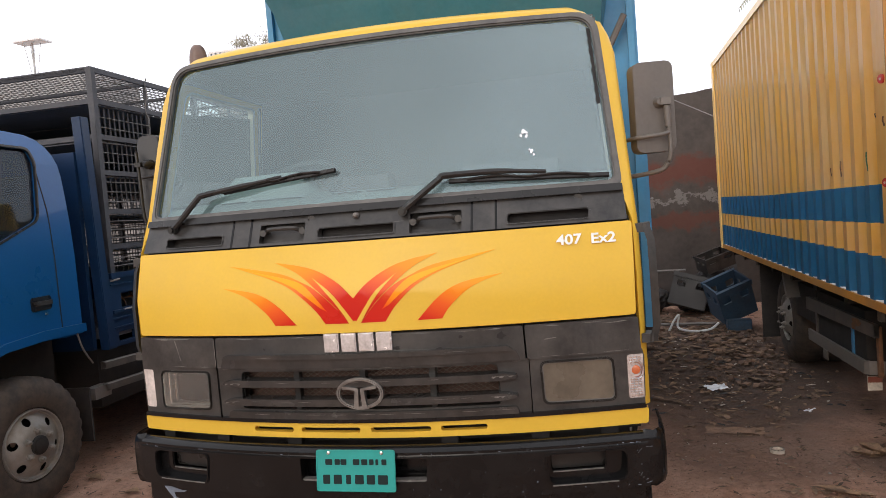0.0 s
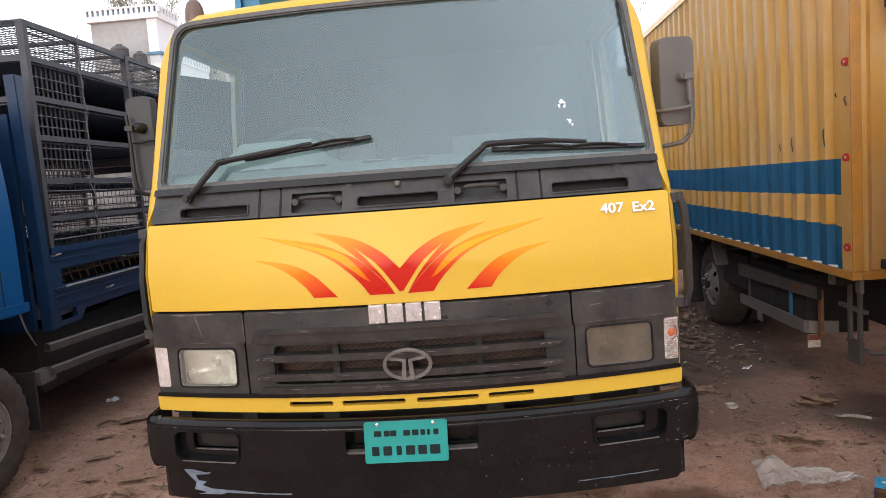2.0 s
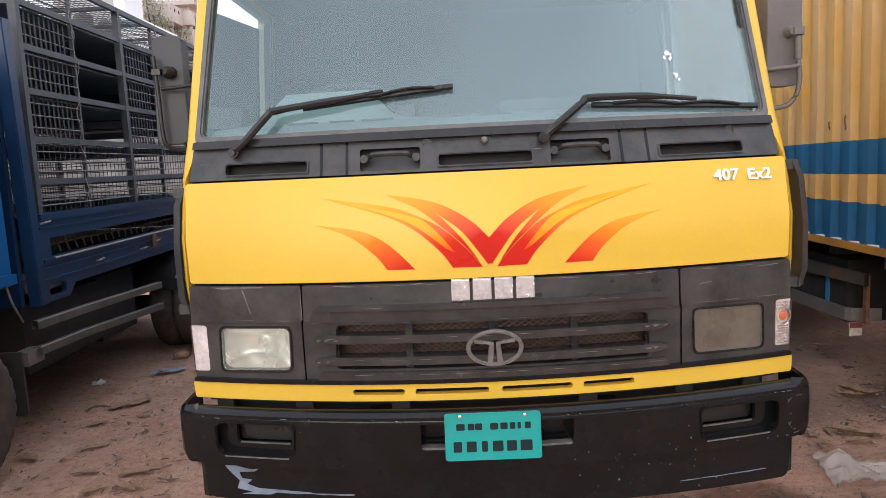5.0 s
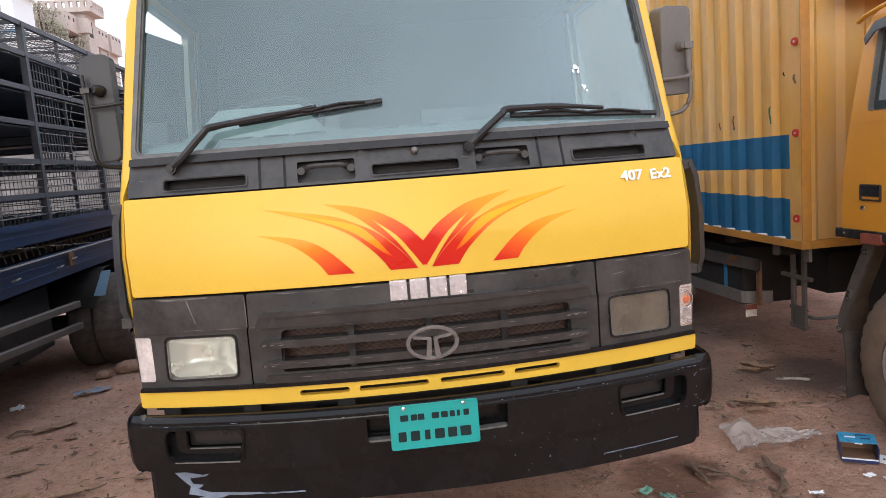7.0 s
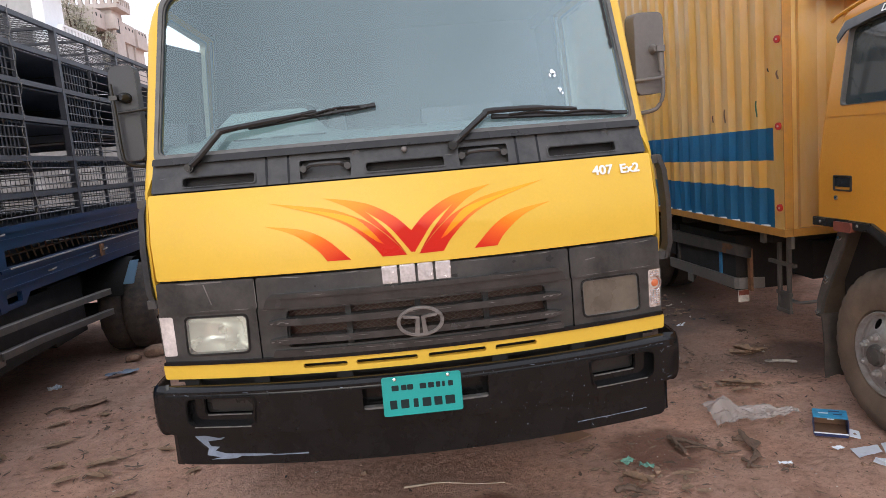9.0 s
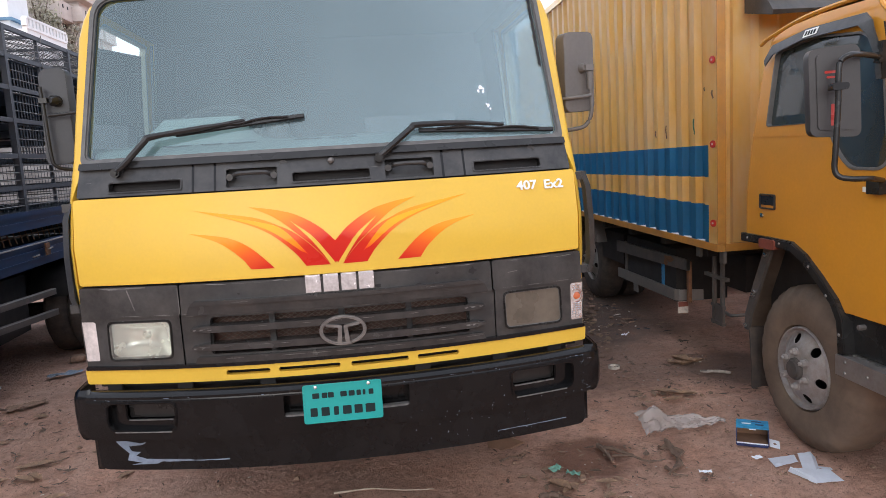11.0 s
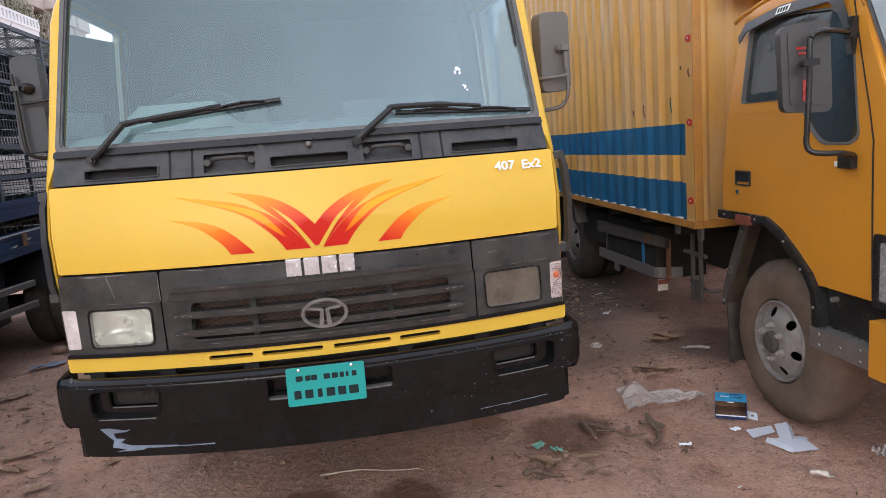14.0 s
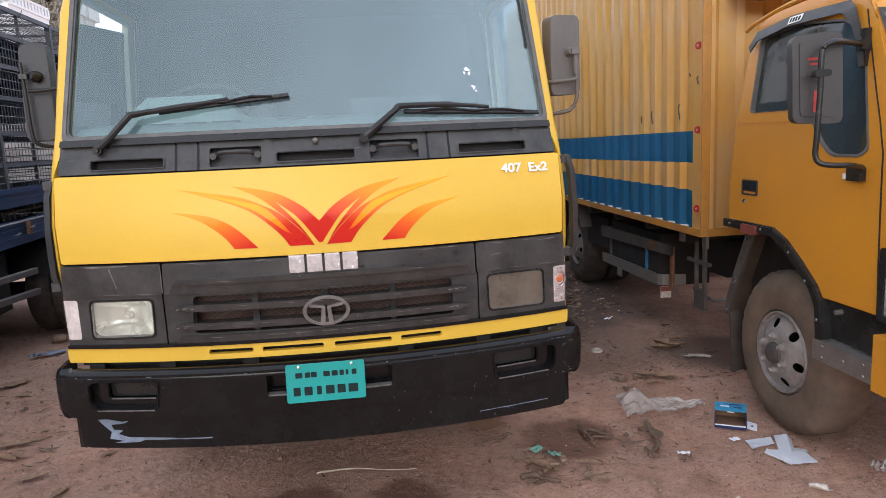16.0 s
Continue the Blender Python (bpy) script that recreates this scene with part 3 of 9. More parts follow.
def crumple(bm, amp, scale, seed=0.0):
    for v in bm.verts:
        q = v.co * scale + Vector((seed, seed * 1.7, 0))
        v.co += amp * noise.noise_vector(q)
    return bm


def cab_front(x, z):
    """Depth y of the bowed cab front at x and height z."""
    return float(np.interp(z, (0.40, 0.83, 1.20, 1.33, 1.52, 1.66, 2.33, 2.45), (-0.145, -0.145, -0.15, -0.15, -0.095, -0.028, 0.18, 0.22))) + 0.148 * x * x


def drape(bm, off=0.0):
    for v in bm.verts:
        v.co.y += cab_front(v.co.x, v.co.z) - off
    return bm


# ---- ground ----
def ground_sheet():
    fx = [-600, -200, -80, -40, -20, -12, -8, -6] + [-4.5 + 0.07 * i for i in range(136)] + [6, 8, 12, 20, 40, 80, 200, 600]
    fy = [-600, -200, -80, -40, -20, -10, -6, -4] + [-3 + 0.08 * i for i in range(150)] + [10, 13, 18, 28, 50, 90, 200, 600]
    bm = bmesh.new()
    rows = []
    for y in fy:
        row = []
        for x in fx:
            near = abs(x) < 6 and -4 < y < 9.5
            z = 0.0
            if near:
                p = Vector((x, y, 0))
                z = 0.020 * noise.noise(p * 0.9) + 0.011 * noise.noise(p * 3.1) + 0.006 * noise.noise(p * 9.0)
                z -= 0.018 * math.exp(-((x - 0.29) / 0.16) ** 2 - ((y - 0.22) / 0.11) ** 2) + 0.018 * math.exp(-((x + 0.20) / 0.2) ** 2 - ((y - 0.2) / 0.12) ** 2)
                z += 0.05 * math.exp(-((x - 2.33) / 0.20) ** 2 - ((y - 2.35) / 0.4) ** 2)
                for wx, wy in ((2.38, 0.44), (2.45, 4.35), (-2.62, 1.0), (-2.62, 4.05), (-0.8, 1.3), (0.8, 1.3)):
                    z *= 1 - 0.8 * math.exp(-((x - wx) / 0.25) ** 2 - ((y - wy) / 0.35) ** 2)
            row.append((x, y, z - 0.004))
        rows.append(row)
    loft(bm, rows)
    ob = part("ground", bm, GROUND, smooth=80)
    return tagged(ob, "packed brown earth yard with damp stains, painted shade and litter", "ground", kind="structure")


ground = ground_sheet()


def wheel(parent, loc, flip=False, r=0.405, steel=WHEEL_STEEL, rubber=RUBBER, name="wheel", width=0.22):
    """A steel truck wheel: hand holes, nuts, hub, tyre. Its outer face looks to -x, or to +x when flipped."""
    n = 60
    band = [(0.214, 0.014), (0.208, -0.004), (0.202, -0.002), (0.197, 0.018), (0.186, 0.022), (0.172, 0.014), (0.148, -0.002), (0.136, -0.010), (0.116, -0.022), (0.104, -0.028), (0.070, -0.031), (0.060, -0.032), (0.0005, -0.032)]

    def circle(cy, cz, rad, m):
        return [(cy + rad * math.cos(2 * math.pi * k / m), cz + rad * math.sin(2 * math.pi * k / m)) for k in range(m)]

    bm = bmesh.new()
    lathe(bm, band[:5], n)
    lathe(bm, band[8:], n)
    disc = sheet(circle(0, 0, 0.187, 60), [circle(0, 0, 0.115, 36)] + [circle(0.152 * math.cos(a), 0.152 * math.sin(a), 0.025, 16) for a in (2 * math.pi * k / 6 for k in range(6))], 0.005)
    for v in disc.verts:
        u, d, z = v.co
        v.co = (float(np.interp(math.hypot(u, z), (0.115, 0.136, 0.172, 0.187), (-0.022, -0.010, 0.014, 0.022))) + d, u, z)
    tmp = bpy.data.meshes.new("disc")
    disc.to_mesh(tmp)
    disc.free()
    bm.from_mesh(tmp)
    bpy.data.meshes.remove(tmp)
    rim = part(name, bm, steel, parent, "pressed steel wheel with hand holes", smooth=40)
    rim.matrix_basis = pose(*loc, 0, 0, 180 if flip else 0) @ pose(0, 0, 0, 14, 0, 0)
    bm = bmesh.new()
    s = r / 0.405
    prof = [(0.212, 0.03), (0.222, 0.0), (0.256 * s, -0.010), (0.296 * s, -0.013), (0.340 * s, -0.004), (0.368 * s, 0.010), (0.390 * s, 0.028), (0.403 * s, 0.048), (0.405 * s, width / 2), (0.404 * s, width - 0.028), (0.392 * s, width - 0.006), (0.345 * s, width + 0.022), (0.262 * s, width + 0.016), (0.212, width - 0.03)]
    vs = lathe(bm, prof, 96)
    for k in range(96):
        if k % 3 == 0:
            for row in (5, 6, 7, 9, 10):
                v = vs[row][k].co
                v.y *= 0.972
                v.z *= 0.972
    part("tyre", bm, rubber, rim, "dusty worn truck tyre", smooth=50)
    bm = bmesh.new()
    lathe(bm, [(0.222, 0.03), (0.15, 0.12), (0.15, 0.17), (0.02, 0.17)], 24)
    part("brake_drum", bm, IRON, rim)
    bm = bmesh.new()
    lathe(bm, [(0.058, -0.025), (0.056, -0.044), (0.048, -0.050), (0.045, -0.046), (0.044, -0.058), (0.030, -0.064), (0.001, -0.066)], 24)
    part("hub", bm, IRON_DUSTY if steel is WHEEL_STEEL else IRON, rim, "dark greasy wheel hub")
    nut = None
    for k in range(6):
        a = 2 * math.pi * (k + 0.2) / 6
        if nut is None:
            bm = bmesh.new()
            lathe(bm, [(0.024, 0.0), (0.023, -0.006), (0.018, -0.007), (0.017, -0.024), (0.010, -0.027), (0.009, -0.038), (0.001, -0.039)], 8)
            nut = part("lug_nut", bm, steel, rim, smooth=0)
        else:
            nut = new("lug_nut", nut.data)
            nut.parent = rim
        nut.matrix_basis = pose(-0.028, 0.088 * math.cos(a), 0.088 * math.sin(a))
    return rim


# ---- yellow light truck ----
truck = thing("light_truck", "parked yellow light truck with black grille and flame sticker", "truck")
ZC = (1.33, 1.52, 1.66)


def half_width(z):
    return 1.005 - 0.055 * max(0.0, z - 1.5) - 0.9 * max(0.0, z - 2.16) ** 1.5


def sweep(prof, half, name, mats, label="", steps=28, zref=0.8, bev=0.0):
    """A bar with the section prof of (out, z) along the bowed front."""
    bm = bmesh.new()
    rows = []
    for k in range(steps + 1):
        x = -half + 2 * half * k / steps
        rows.append([(x, cab_front(x, zref) - o, z) for o, z in prof])
    vs = loft(bm, rows, closed=True)
    bm.faces.new(vs[0])
    bm.faces.new(vs[-1])
    return part(name, bm, mats, truck, label, bev)


def front_panel(name, outer, holes, mats, depth=0.02, off=0.0, bev=0.004, label="", parent=None, step=0.08):
    return part(name, drape(sheet(outer, holes, depth, bev, step, [z for z in ZC if min(p[1] for p in outer) < z < max(p[1] for p in outer)]), off), mats, parent or truck, label, smooth=35)


# the painted front panel under the cowl
hood = front_panel("front_panel", rounded([(-0.975, 1.188), (0.975, 1.188), (0.982, 1.512), (-0.982, 1.512)], 0.012), (), YELLOW, 0.03, 0.012, 0.006, "glossy yellow front panel")
# Dark sheet behind the panel, put in as shade round its edges.
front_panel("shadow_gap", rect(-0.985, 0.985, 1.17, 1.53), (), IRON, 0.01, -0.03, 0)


def blade_side(pts, n=5):
    """A smooth edge through the points of a blade."""
    return [(p.x, p.z) for p in smooth_path([(x, 0, z) for x, z in pts], n)]


# the outer leaf, the long leaf, the V-shaped leaf with its horn; then the pale slit and the orange core laid over them
OUTER_LEAF = blade_side([(0.229, 1.222), (0.312, 1.303), (0.395, 1.345), (0.538, 1.368)]) + blade_side([(0.538, 1.368), (0.430, 1.330), (0.352, 1.270), (0.316, 1.223)])[1:]
LONG_LEAF = blade_side([(0.022, 1.222), (0.074, 1.283), (0.140, 1.343), (0.204, 1.378), (0.300, 1.414), (0.515, 1.450)]) + blade_side([(0.515, 1.450), (0.335, 1.395), (0.232, 1.346), (0.154, 1.278), (0.113, 1.223)])[1:]
V_LEAF = [(0.0, 1.232)] + blade_side([(0.0, 1.311), (0.054, 1.364), (0.134, 1.412), (0.212, 1.436), (0.312, 1.453)])[0:] + blade_side([(0.312, 1.453), (0.222, 1.411), (0.146, 1.352), (0.078, 1.290), (0.022, 1.2235)])[1:]
SLIT = blade_side([(0.004, 1.226), (0.040, 1.278), (0.086, 1.336), (0.160, 1.392)]) + blade_side([(0.160, 1.392), (0.098, 1.330), (0.052, 1.270), (0.022, 1.2215)])[1:]
CORE = blade_side([(0.104, 1.268), (0.176, 1.352), (0.250, 1.389), (0.440, 1.430)]) + blade_side([(0.440, 1.430), (0.300, 1.388), (0.215, 1.348), (0.128, 1.280)])[1:]
for pts, mt, thick, off in ((OUTER_LEAF, FLAME, 0.0012, 0.0134), (LONG_LEAF, FLAME, 0.0012, 0.0134), (V_LEAF, FLAME, 0.0012, 0.0140), (SLIT, YELLOW, 0.0008, 0.0148), (CORE, FLAME_LIGHT, 0.0008, 0.0148)):
    for s in (1, -1):
        front_panel("flame_decal", [(s * x, z) for x, z in (pts if s > 0 else reversed(pts))], (), mt, thick, off, 0, "red and orange flame sticker", hood, 0.08)

bm = letters("407", 0.048, 0.007)
place(bm, Matrix.Translation((0.722, 0, 1.447)) @ Matrix.Diagonal((1.18, 1, 1, 1)))
part("model_number", drape(bm, 0.016), WHITE, hood, "raised white model number", smooth=0)
bm = letters("Ex2", 0.048, 0.007)
place(bm, Matrix.Translation((0.838, 0, 1.445)) @ Matrix.Diagonal((1.20, 1, 1, 1)))
part("model_number", drape(bm, 0.016), WHITE, hood, "raised white model number", smooth=0)

# black cowl under the windscreen
cowl_holes = [rect(-0.838, -0.562, 1.534, 1.566, 0.010), rect(-0.143, 0.147, 1.535, 1.568, 0.010), rect(0.556, 0.836, 1.533, 1.566, 0.010),
              rect(-0.390, -0.200, 1.527, 1.595, 0.008), rect(0.206, 0.394, 1.525, 1.596, 0.008)]
cowl = front_panel("cowl_panel", rounded([(-0.968, 1.518), (0.968, 1.518), (0.962, 1.628), (-0.962, 1.628)], 0.006), cowl_holes, PLASTIC, 0.05, 0.008, 0.004, "faded black plastic cowl panel")
for x0, x1 in ((-0.838, -0.562), (-0.143, 0.147), (0.556, 0.836)):
    front_panel("air_vent", rect(x0 - 0.01, x1 + 0.01, 1.528, 1.572), (), IRON, 0.01, -0.034, 0, "recessed dark air vent", cowl)
    front_panel("vent_lip", rect(x0 - 0.008, x1 + 0.008, 1.528, 1.574, 0.012), [rect(x0, x1, 1.534, 1.567, 0.009)], PLASTIC, 0.014, 0.013, 0.003, "", cowl)
for x0, x1 in ((-0.390, -0.200), (0.206, 0.394)):
    front_panel("handle_recess", rect(x0 - 0.01, x1 + 0.01, 1.522, 1.600), (), PLASTIC, 0.008, -0.026, 0, "", cowl)
    pts = [(x0 + 0.012, 1.566), (x0 + 0.03, 1.570), (x0 + 0.05, 1.578), (x1 - 0.05, 1.578), (x1 - 0.03, 1.570), (x1 - 0.012, 1.566)]
    offs = (0.0, 0.006, 0.030, 0.030, 0.006, 0.0)
    bm = bmesh.new()
    tube(bm, smooth_path([(x, cab_front(x, z) - o + 0.006, z) for (x, z), o in zip(pts, offs)], 4), 0.0085, 8)
    for x in (x0 + 0.012, x1 - 0.012):
        tube(bm, [(x, cab_front(x, 1.565) + 0.02, 1.565), (x, cab_front(x, 1.565) - 0.008, 1.565)], 0.013, 12)
    part("grab_handle", bm, PLASTIC, cowl, "black grab handle")
for x in (-0.515, -0.432, 0.431, 0.516):
    front_panel("panel_gap", rect(x - 0.0042, x + 0.0042, 1.519, 1.620), (), BUMPER, 0.004, 0.0098, 0, "", cowl)
for x, z in ((-0.176, 1.603), (0.803, 1.604)):
    bm = bmesh.new()
    lathe(bm, [(0.0155, 0.004), (0.0155, -0.002), (0.0125, -0.002), (0.0125, 0.001), (0.0005, 0.001)], 20)
    place(bm, Matrix.Translation((x, cab_front(x, z) - 0.008, z)) @ pose(0, 0, 0, 0, 0, 90))
    part("plug_cap", bm, PLASTIC, cowl)
bm = bmesh.new()
lathe(bm, [(0.013, 0.01), (0.013, -0.006), (0.009, -0.018), (0.004, -0.022), (0.0005, -0.022)], 8)
place(bm, Matrix.Translation((0.003, cab_front(0, 1.606) - 0.008, 1.606)) @ pose(0, 0, 0, 0, 0, 90))
part("washer_nozzle", bm, GALV, cowl, "small grey washer nozzle")

# windscreen, its rubber and the ledge below it
GLASS_OUT = rounded([(-0.962, 1.640), (0.962, 1.640), (0.912, 2.318), (-0.912, 2.318)], [0.03, 0.03, 0.09, 0.09], 6)
GLASS_IN = rounded([(-0.935, 1.662), (0.935, 1.662), (0.885, 2.292), (-0.885, 2.292)], [0.03, 0.03, 0.075, 0.075], 6)
front_panel("windscreen_seal", GLASS_OUT, [GLASS_IN], SEAL, 0.03, 0.016, 0.007, "grey rubber windscreen seal")
front_panel("sill_ledge", rounded([(-0.962, 1.622), (0.962, 1.622), (0.960, 1.648), (-0.960, 1.648)], 0.006), (), PLASTIC_DARK, 0.03, 0.024, 0.006, "black ledge below the windscreen")
bm = bmesh.new()
rows = []
for i in range(15):
    z = 1.652 + (2.302 - 1.652) * i / 14
    w = 0.948 - 0.052 * i / 14
    rows.append([(w * t, cab_front(w * t, z) + 0.004, z) for t in (-1 + k / 16 for k in range(33))])
loft(bm, rows)
screen = part("windscreen", bm, SCREEN, truck, "dusty tinted windscreen", smooth=80)
screen.visible_shadow = False
for x, z, s in ((0.622, 1.866, 0.013), (0.632, 1.848, 0.009), (0.647, 1.790, 0.011), (0.656, 1.776, 0.007), (0.612, 1.850, 0.008), (0.640, 1.796, 0.005), (0.634, 1.860, 0.006)):
    k = [(x + s * random.uniform(0.5, 1.1) * math.cos(a) * 0.7, z + s * random.uniform(0.4, 1.1) * math.sin(a)) for a in (2 * math.pi * i / 9 for i in range(9))]
    front_panel("sticker_scrap", k, (), PAPER, 0.0008, 0.0012, 0, "torn white sticker scrap", screen)

# wipers
for px, ex, ez, tx, tz, bx, bz in ((-0.808, -0.672, 1.733, -0.088, 1.783, -0.575, 1.738), (0.186, 0.334, 1.722, 0.918, 1.682, 0.350, 1.703)):
    def on(x, z, o):
        return (x, cab_front(x, z) - o, z)
    bm = bmesh.new()
    mx, mz = ex + (tx - ex) * 0.62, ez + (tz - ez) * 0.62 + 0.012
    tube(bm, smooth_path([on(px, 1.608, 0.030), on(px + 0.04, 1.640, 0.042), on(ex - 0.02, ez - 0.015, 0.042), on(ex + 0.01, ez + 0.001, 0.040), on(ex + 0.2, ez + (mz - ez) * 0.4 + 0.006, 0.036), on(mx, mz, 0.026)], 4), [0.0125] * 13 + [0.011] * 4 + [0.008] * 4, 8)
    tube(bm, [on(px, 1.606, -0.01), on(px, 1.606, 0.040)], 0.017, 12)
    tube(bm, [on(px, 1.606, 0.040), on(px, 1.606, 0.050)], 0.011, 6)
    arm = part("wiper", bm, PLASTIC_DARK, truck, "black windscreen wiper")
    bm = bmesh.new()
    n = 18
    loft(bm, [[on(bx + (tx - bx) * t, bz + (tz - bz) * t + d, o) for d, o in ((0.008, 0.024), (0.008, 0.010), (-0.008, 0.006), (-0.010, 0.014), (-0.004, 0.024))] for t in (k / n for k in range(n + 1))], closed=True)
    for a, b in ((0.12, 0.5), (0.5, 0.88)):
        q = [on(bx + (tx - bx) * t, bz + (tz - bz) * t + d, 0.030) for t, d in ((a, 0.004), ((a + b) / 2, 0.012), (b, 0.004))]
        tube(bm, smooth_path(q, 4), 0.0045, 6)
    part("wiper_blade", bm, PLASTIC_DARK, arm, smooth=40)

# grille: upper band in three pieces, surround, bars, mesh
for x0, x1 in ((-0.985, -0.600), (-0.594, 0.592), (0.598, 0.985)):
    front_panel("upper_band", rounded([(x0, 1.060), (x1, 1.060), (x1 * 0.995, 1.180), (x0 * 0.995, 1.180)], 0.010), (), PLASTIC, 0.04, 0.014, 0.007, "scuffed black plastic band")
front_panel("band_ridge", rounded([(-0.56, 1.098), (0.555, 1.098), (0.535, 1.116), (-0.54, 1.116)], 0.008), (), PLASTIC_RUBBED, 0.022, 0.034, 0.009, "raised ridge across the band")
front_panel("band_lip", rounded([(-0.575, 1.062), (0.575, 1.062), (0.56, 1.098), (-0.56, 1.098)], 0.006), (), PLASTIC_RUBBED, 0.012, 0.022, 0.004)
grille = front_panel("grille_surround", rounded([(-0.60, 0.868), (0.60, 0.868), (0.60, 1.062), (-0.60, 1.062)], 0.006),
                     [rounded([(-0.50, 0.905), (0.50, 0.905), (0.492, 1.048), (-0.492, 1.048)], 0.02)], PLASTIC, 0.06, 0.0, 0.005, "black plastic grille surround")
front_panel("grille_back", rect(-0.52, 0.52, 0.885, 1.06), (), RADIATOR, 0.01, -0.085, 0, "dusty brown radiator", grille)
bm = bmesh.new()
dx, y0 = 0.026, 0.048
for k in range(-24, 46):
    for s in (1, -1):
        z0, z1 = 0.900, 1.055
        xa = -0.55 + k * dx * 1.0 + (0 if s > 0 else 0.155 * 1.6)
        xb = xa + s * 0.155 * 1.6
        seg = [(xa + (xb - xa) * t, z0 + (z1 - z0) * t) for t in (0, 0.25, 0.5, 0.75, 1)]
        for (ax, az_), (bx, bz) in zip(seg, seg[1:]):
            if abs(ax) < 0.50 and abs(bx) < 0.50:
                tube(bm, [(ax, cab_front(ax, 1) + y0, az_), (bx, cab_front(bx, 1) + y0, bz)], 0.0016, 3, False)
part("grille_mesh", bm, MESH_BROWN, grille, "expanded metal mesh", smooth=0)
for z, h in ((1.008, 0.013), (0.938, 0.013)):
    outl = rounded([(-0.562, z - h * 0.25), (-0.51, z - h), (0.51, z - h), (0.556, z - h * 0.2), (0.556, z + h * 0.4), (0.51, z + h), (-0.51, z + h), (-0.562, z + h * 0.3)], 0.006)
    front_panel("grille_bar", outl, (), PLASTIC_RUBBED, 0.06, 0.034, 0.011, "dented black grille bar", grille)
front_panel("grille_bar", rounded([(-0.56, 0.872), (0.56, 0.872), (0.55, 0.898), (-0.55, 0.898)], 0.008), (), PLASTIC_RUBBED, 0.05, 0.018, 0.007, "dented black grille bar", grille)
for x in (-0.262, 0.0, 0.258, -0.5, 0.5):
    front_panel("grille_post", rect(x - 0.011, x + 0.011, 0.890, 1.058, 0.004), (), PLASTIC_DARK, 0.03, -0.012, 0.004, "", grille)
# badge over the grille: four bright blocks, and an oval emblem
for x0, x1, t0, t1 in ((-0.122, -0.066, 0.0, 0.0), (-0.056, 0.000, 0.0, 0.0), (0.010, 0.066, 0.0, 0.0), (0.076, 0.132, 0.0, 0.0)):
    front_panel("badge_block", [(x0 + t0, 1.122), (x1 - t0, 1.122), (x1 - t1, 1.188), (x0 + t1, 1.188)], (), BADGE, 0.012, 0.028, 0.004, "worn chrome badge block", step=0)
def oval(rx, rz, n=40):
    return [(0.003 + rx * math.cos(2 * math.pi * k / n), 0.973 + rz * math.sin(2 * math.pi * k / n)) for k in range(n)]
emblem = front_panel("emblem", oval(0.088, 0.058), [oval(0.075, 0.046)], EMBLEM, 0.016, 0.046, 0.005, "grey oval ring emblem", step=0)
front_panel("emblem_stem", rounded([(-0.022, 0.922), (-0.004, 0.922), (0.000, 0.992), (-0.060, 1.002), (-0.060, 0.990), (-0.014, 0.985)], 0.004), (), EMBLEM, 0.012, 0.044, 0.003, "", emblem, 0)
front_panel("emblem_stem", rounded([(0.010, 0.922), (0.028, 0.922), (0.020, 0.985), (0.066, 0.990), (0.066, 1.002), (0.006, 0.992)], 0.004), (), EMBLEM, 0.012, 0.044, 0.003, "", emblem, 0)

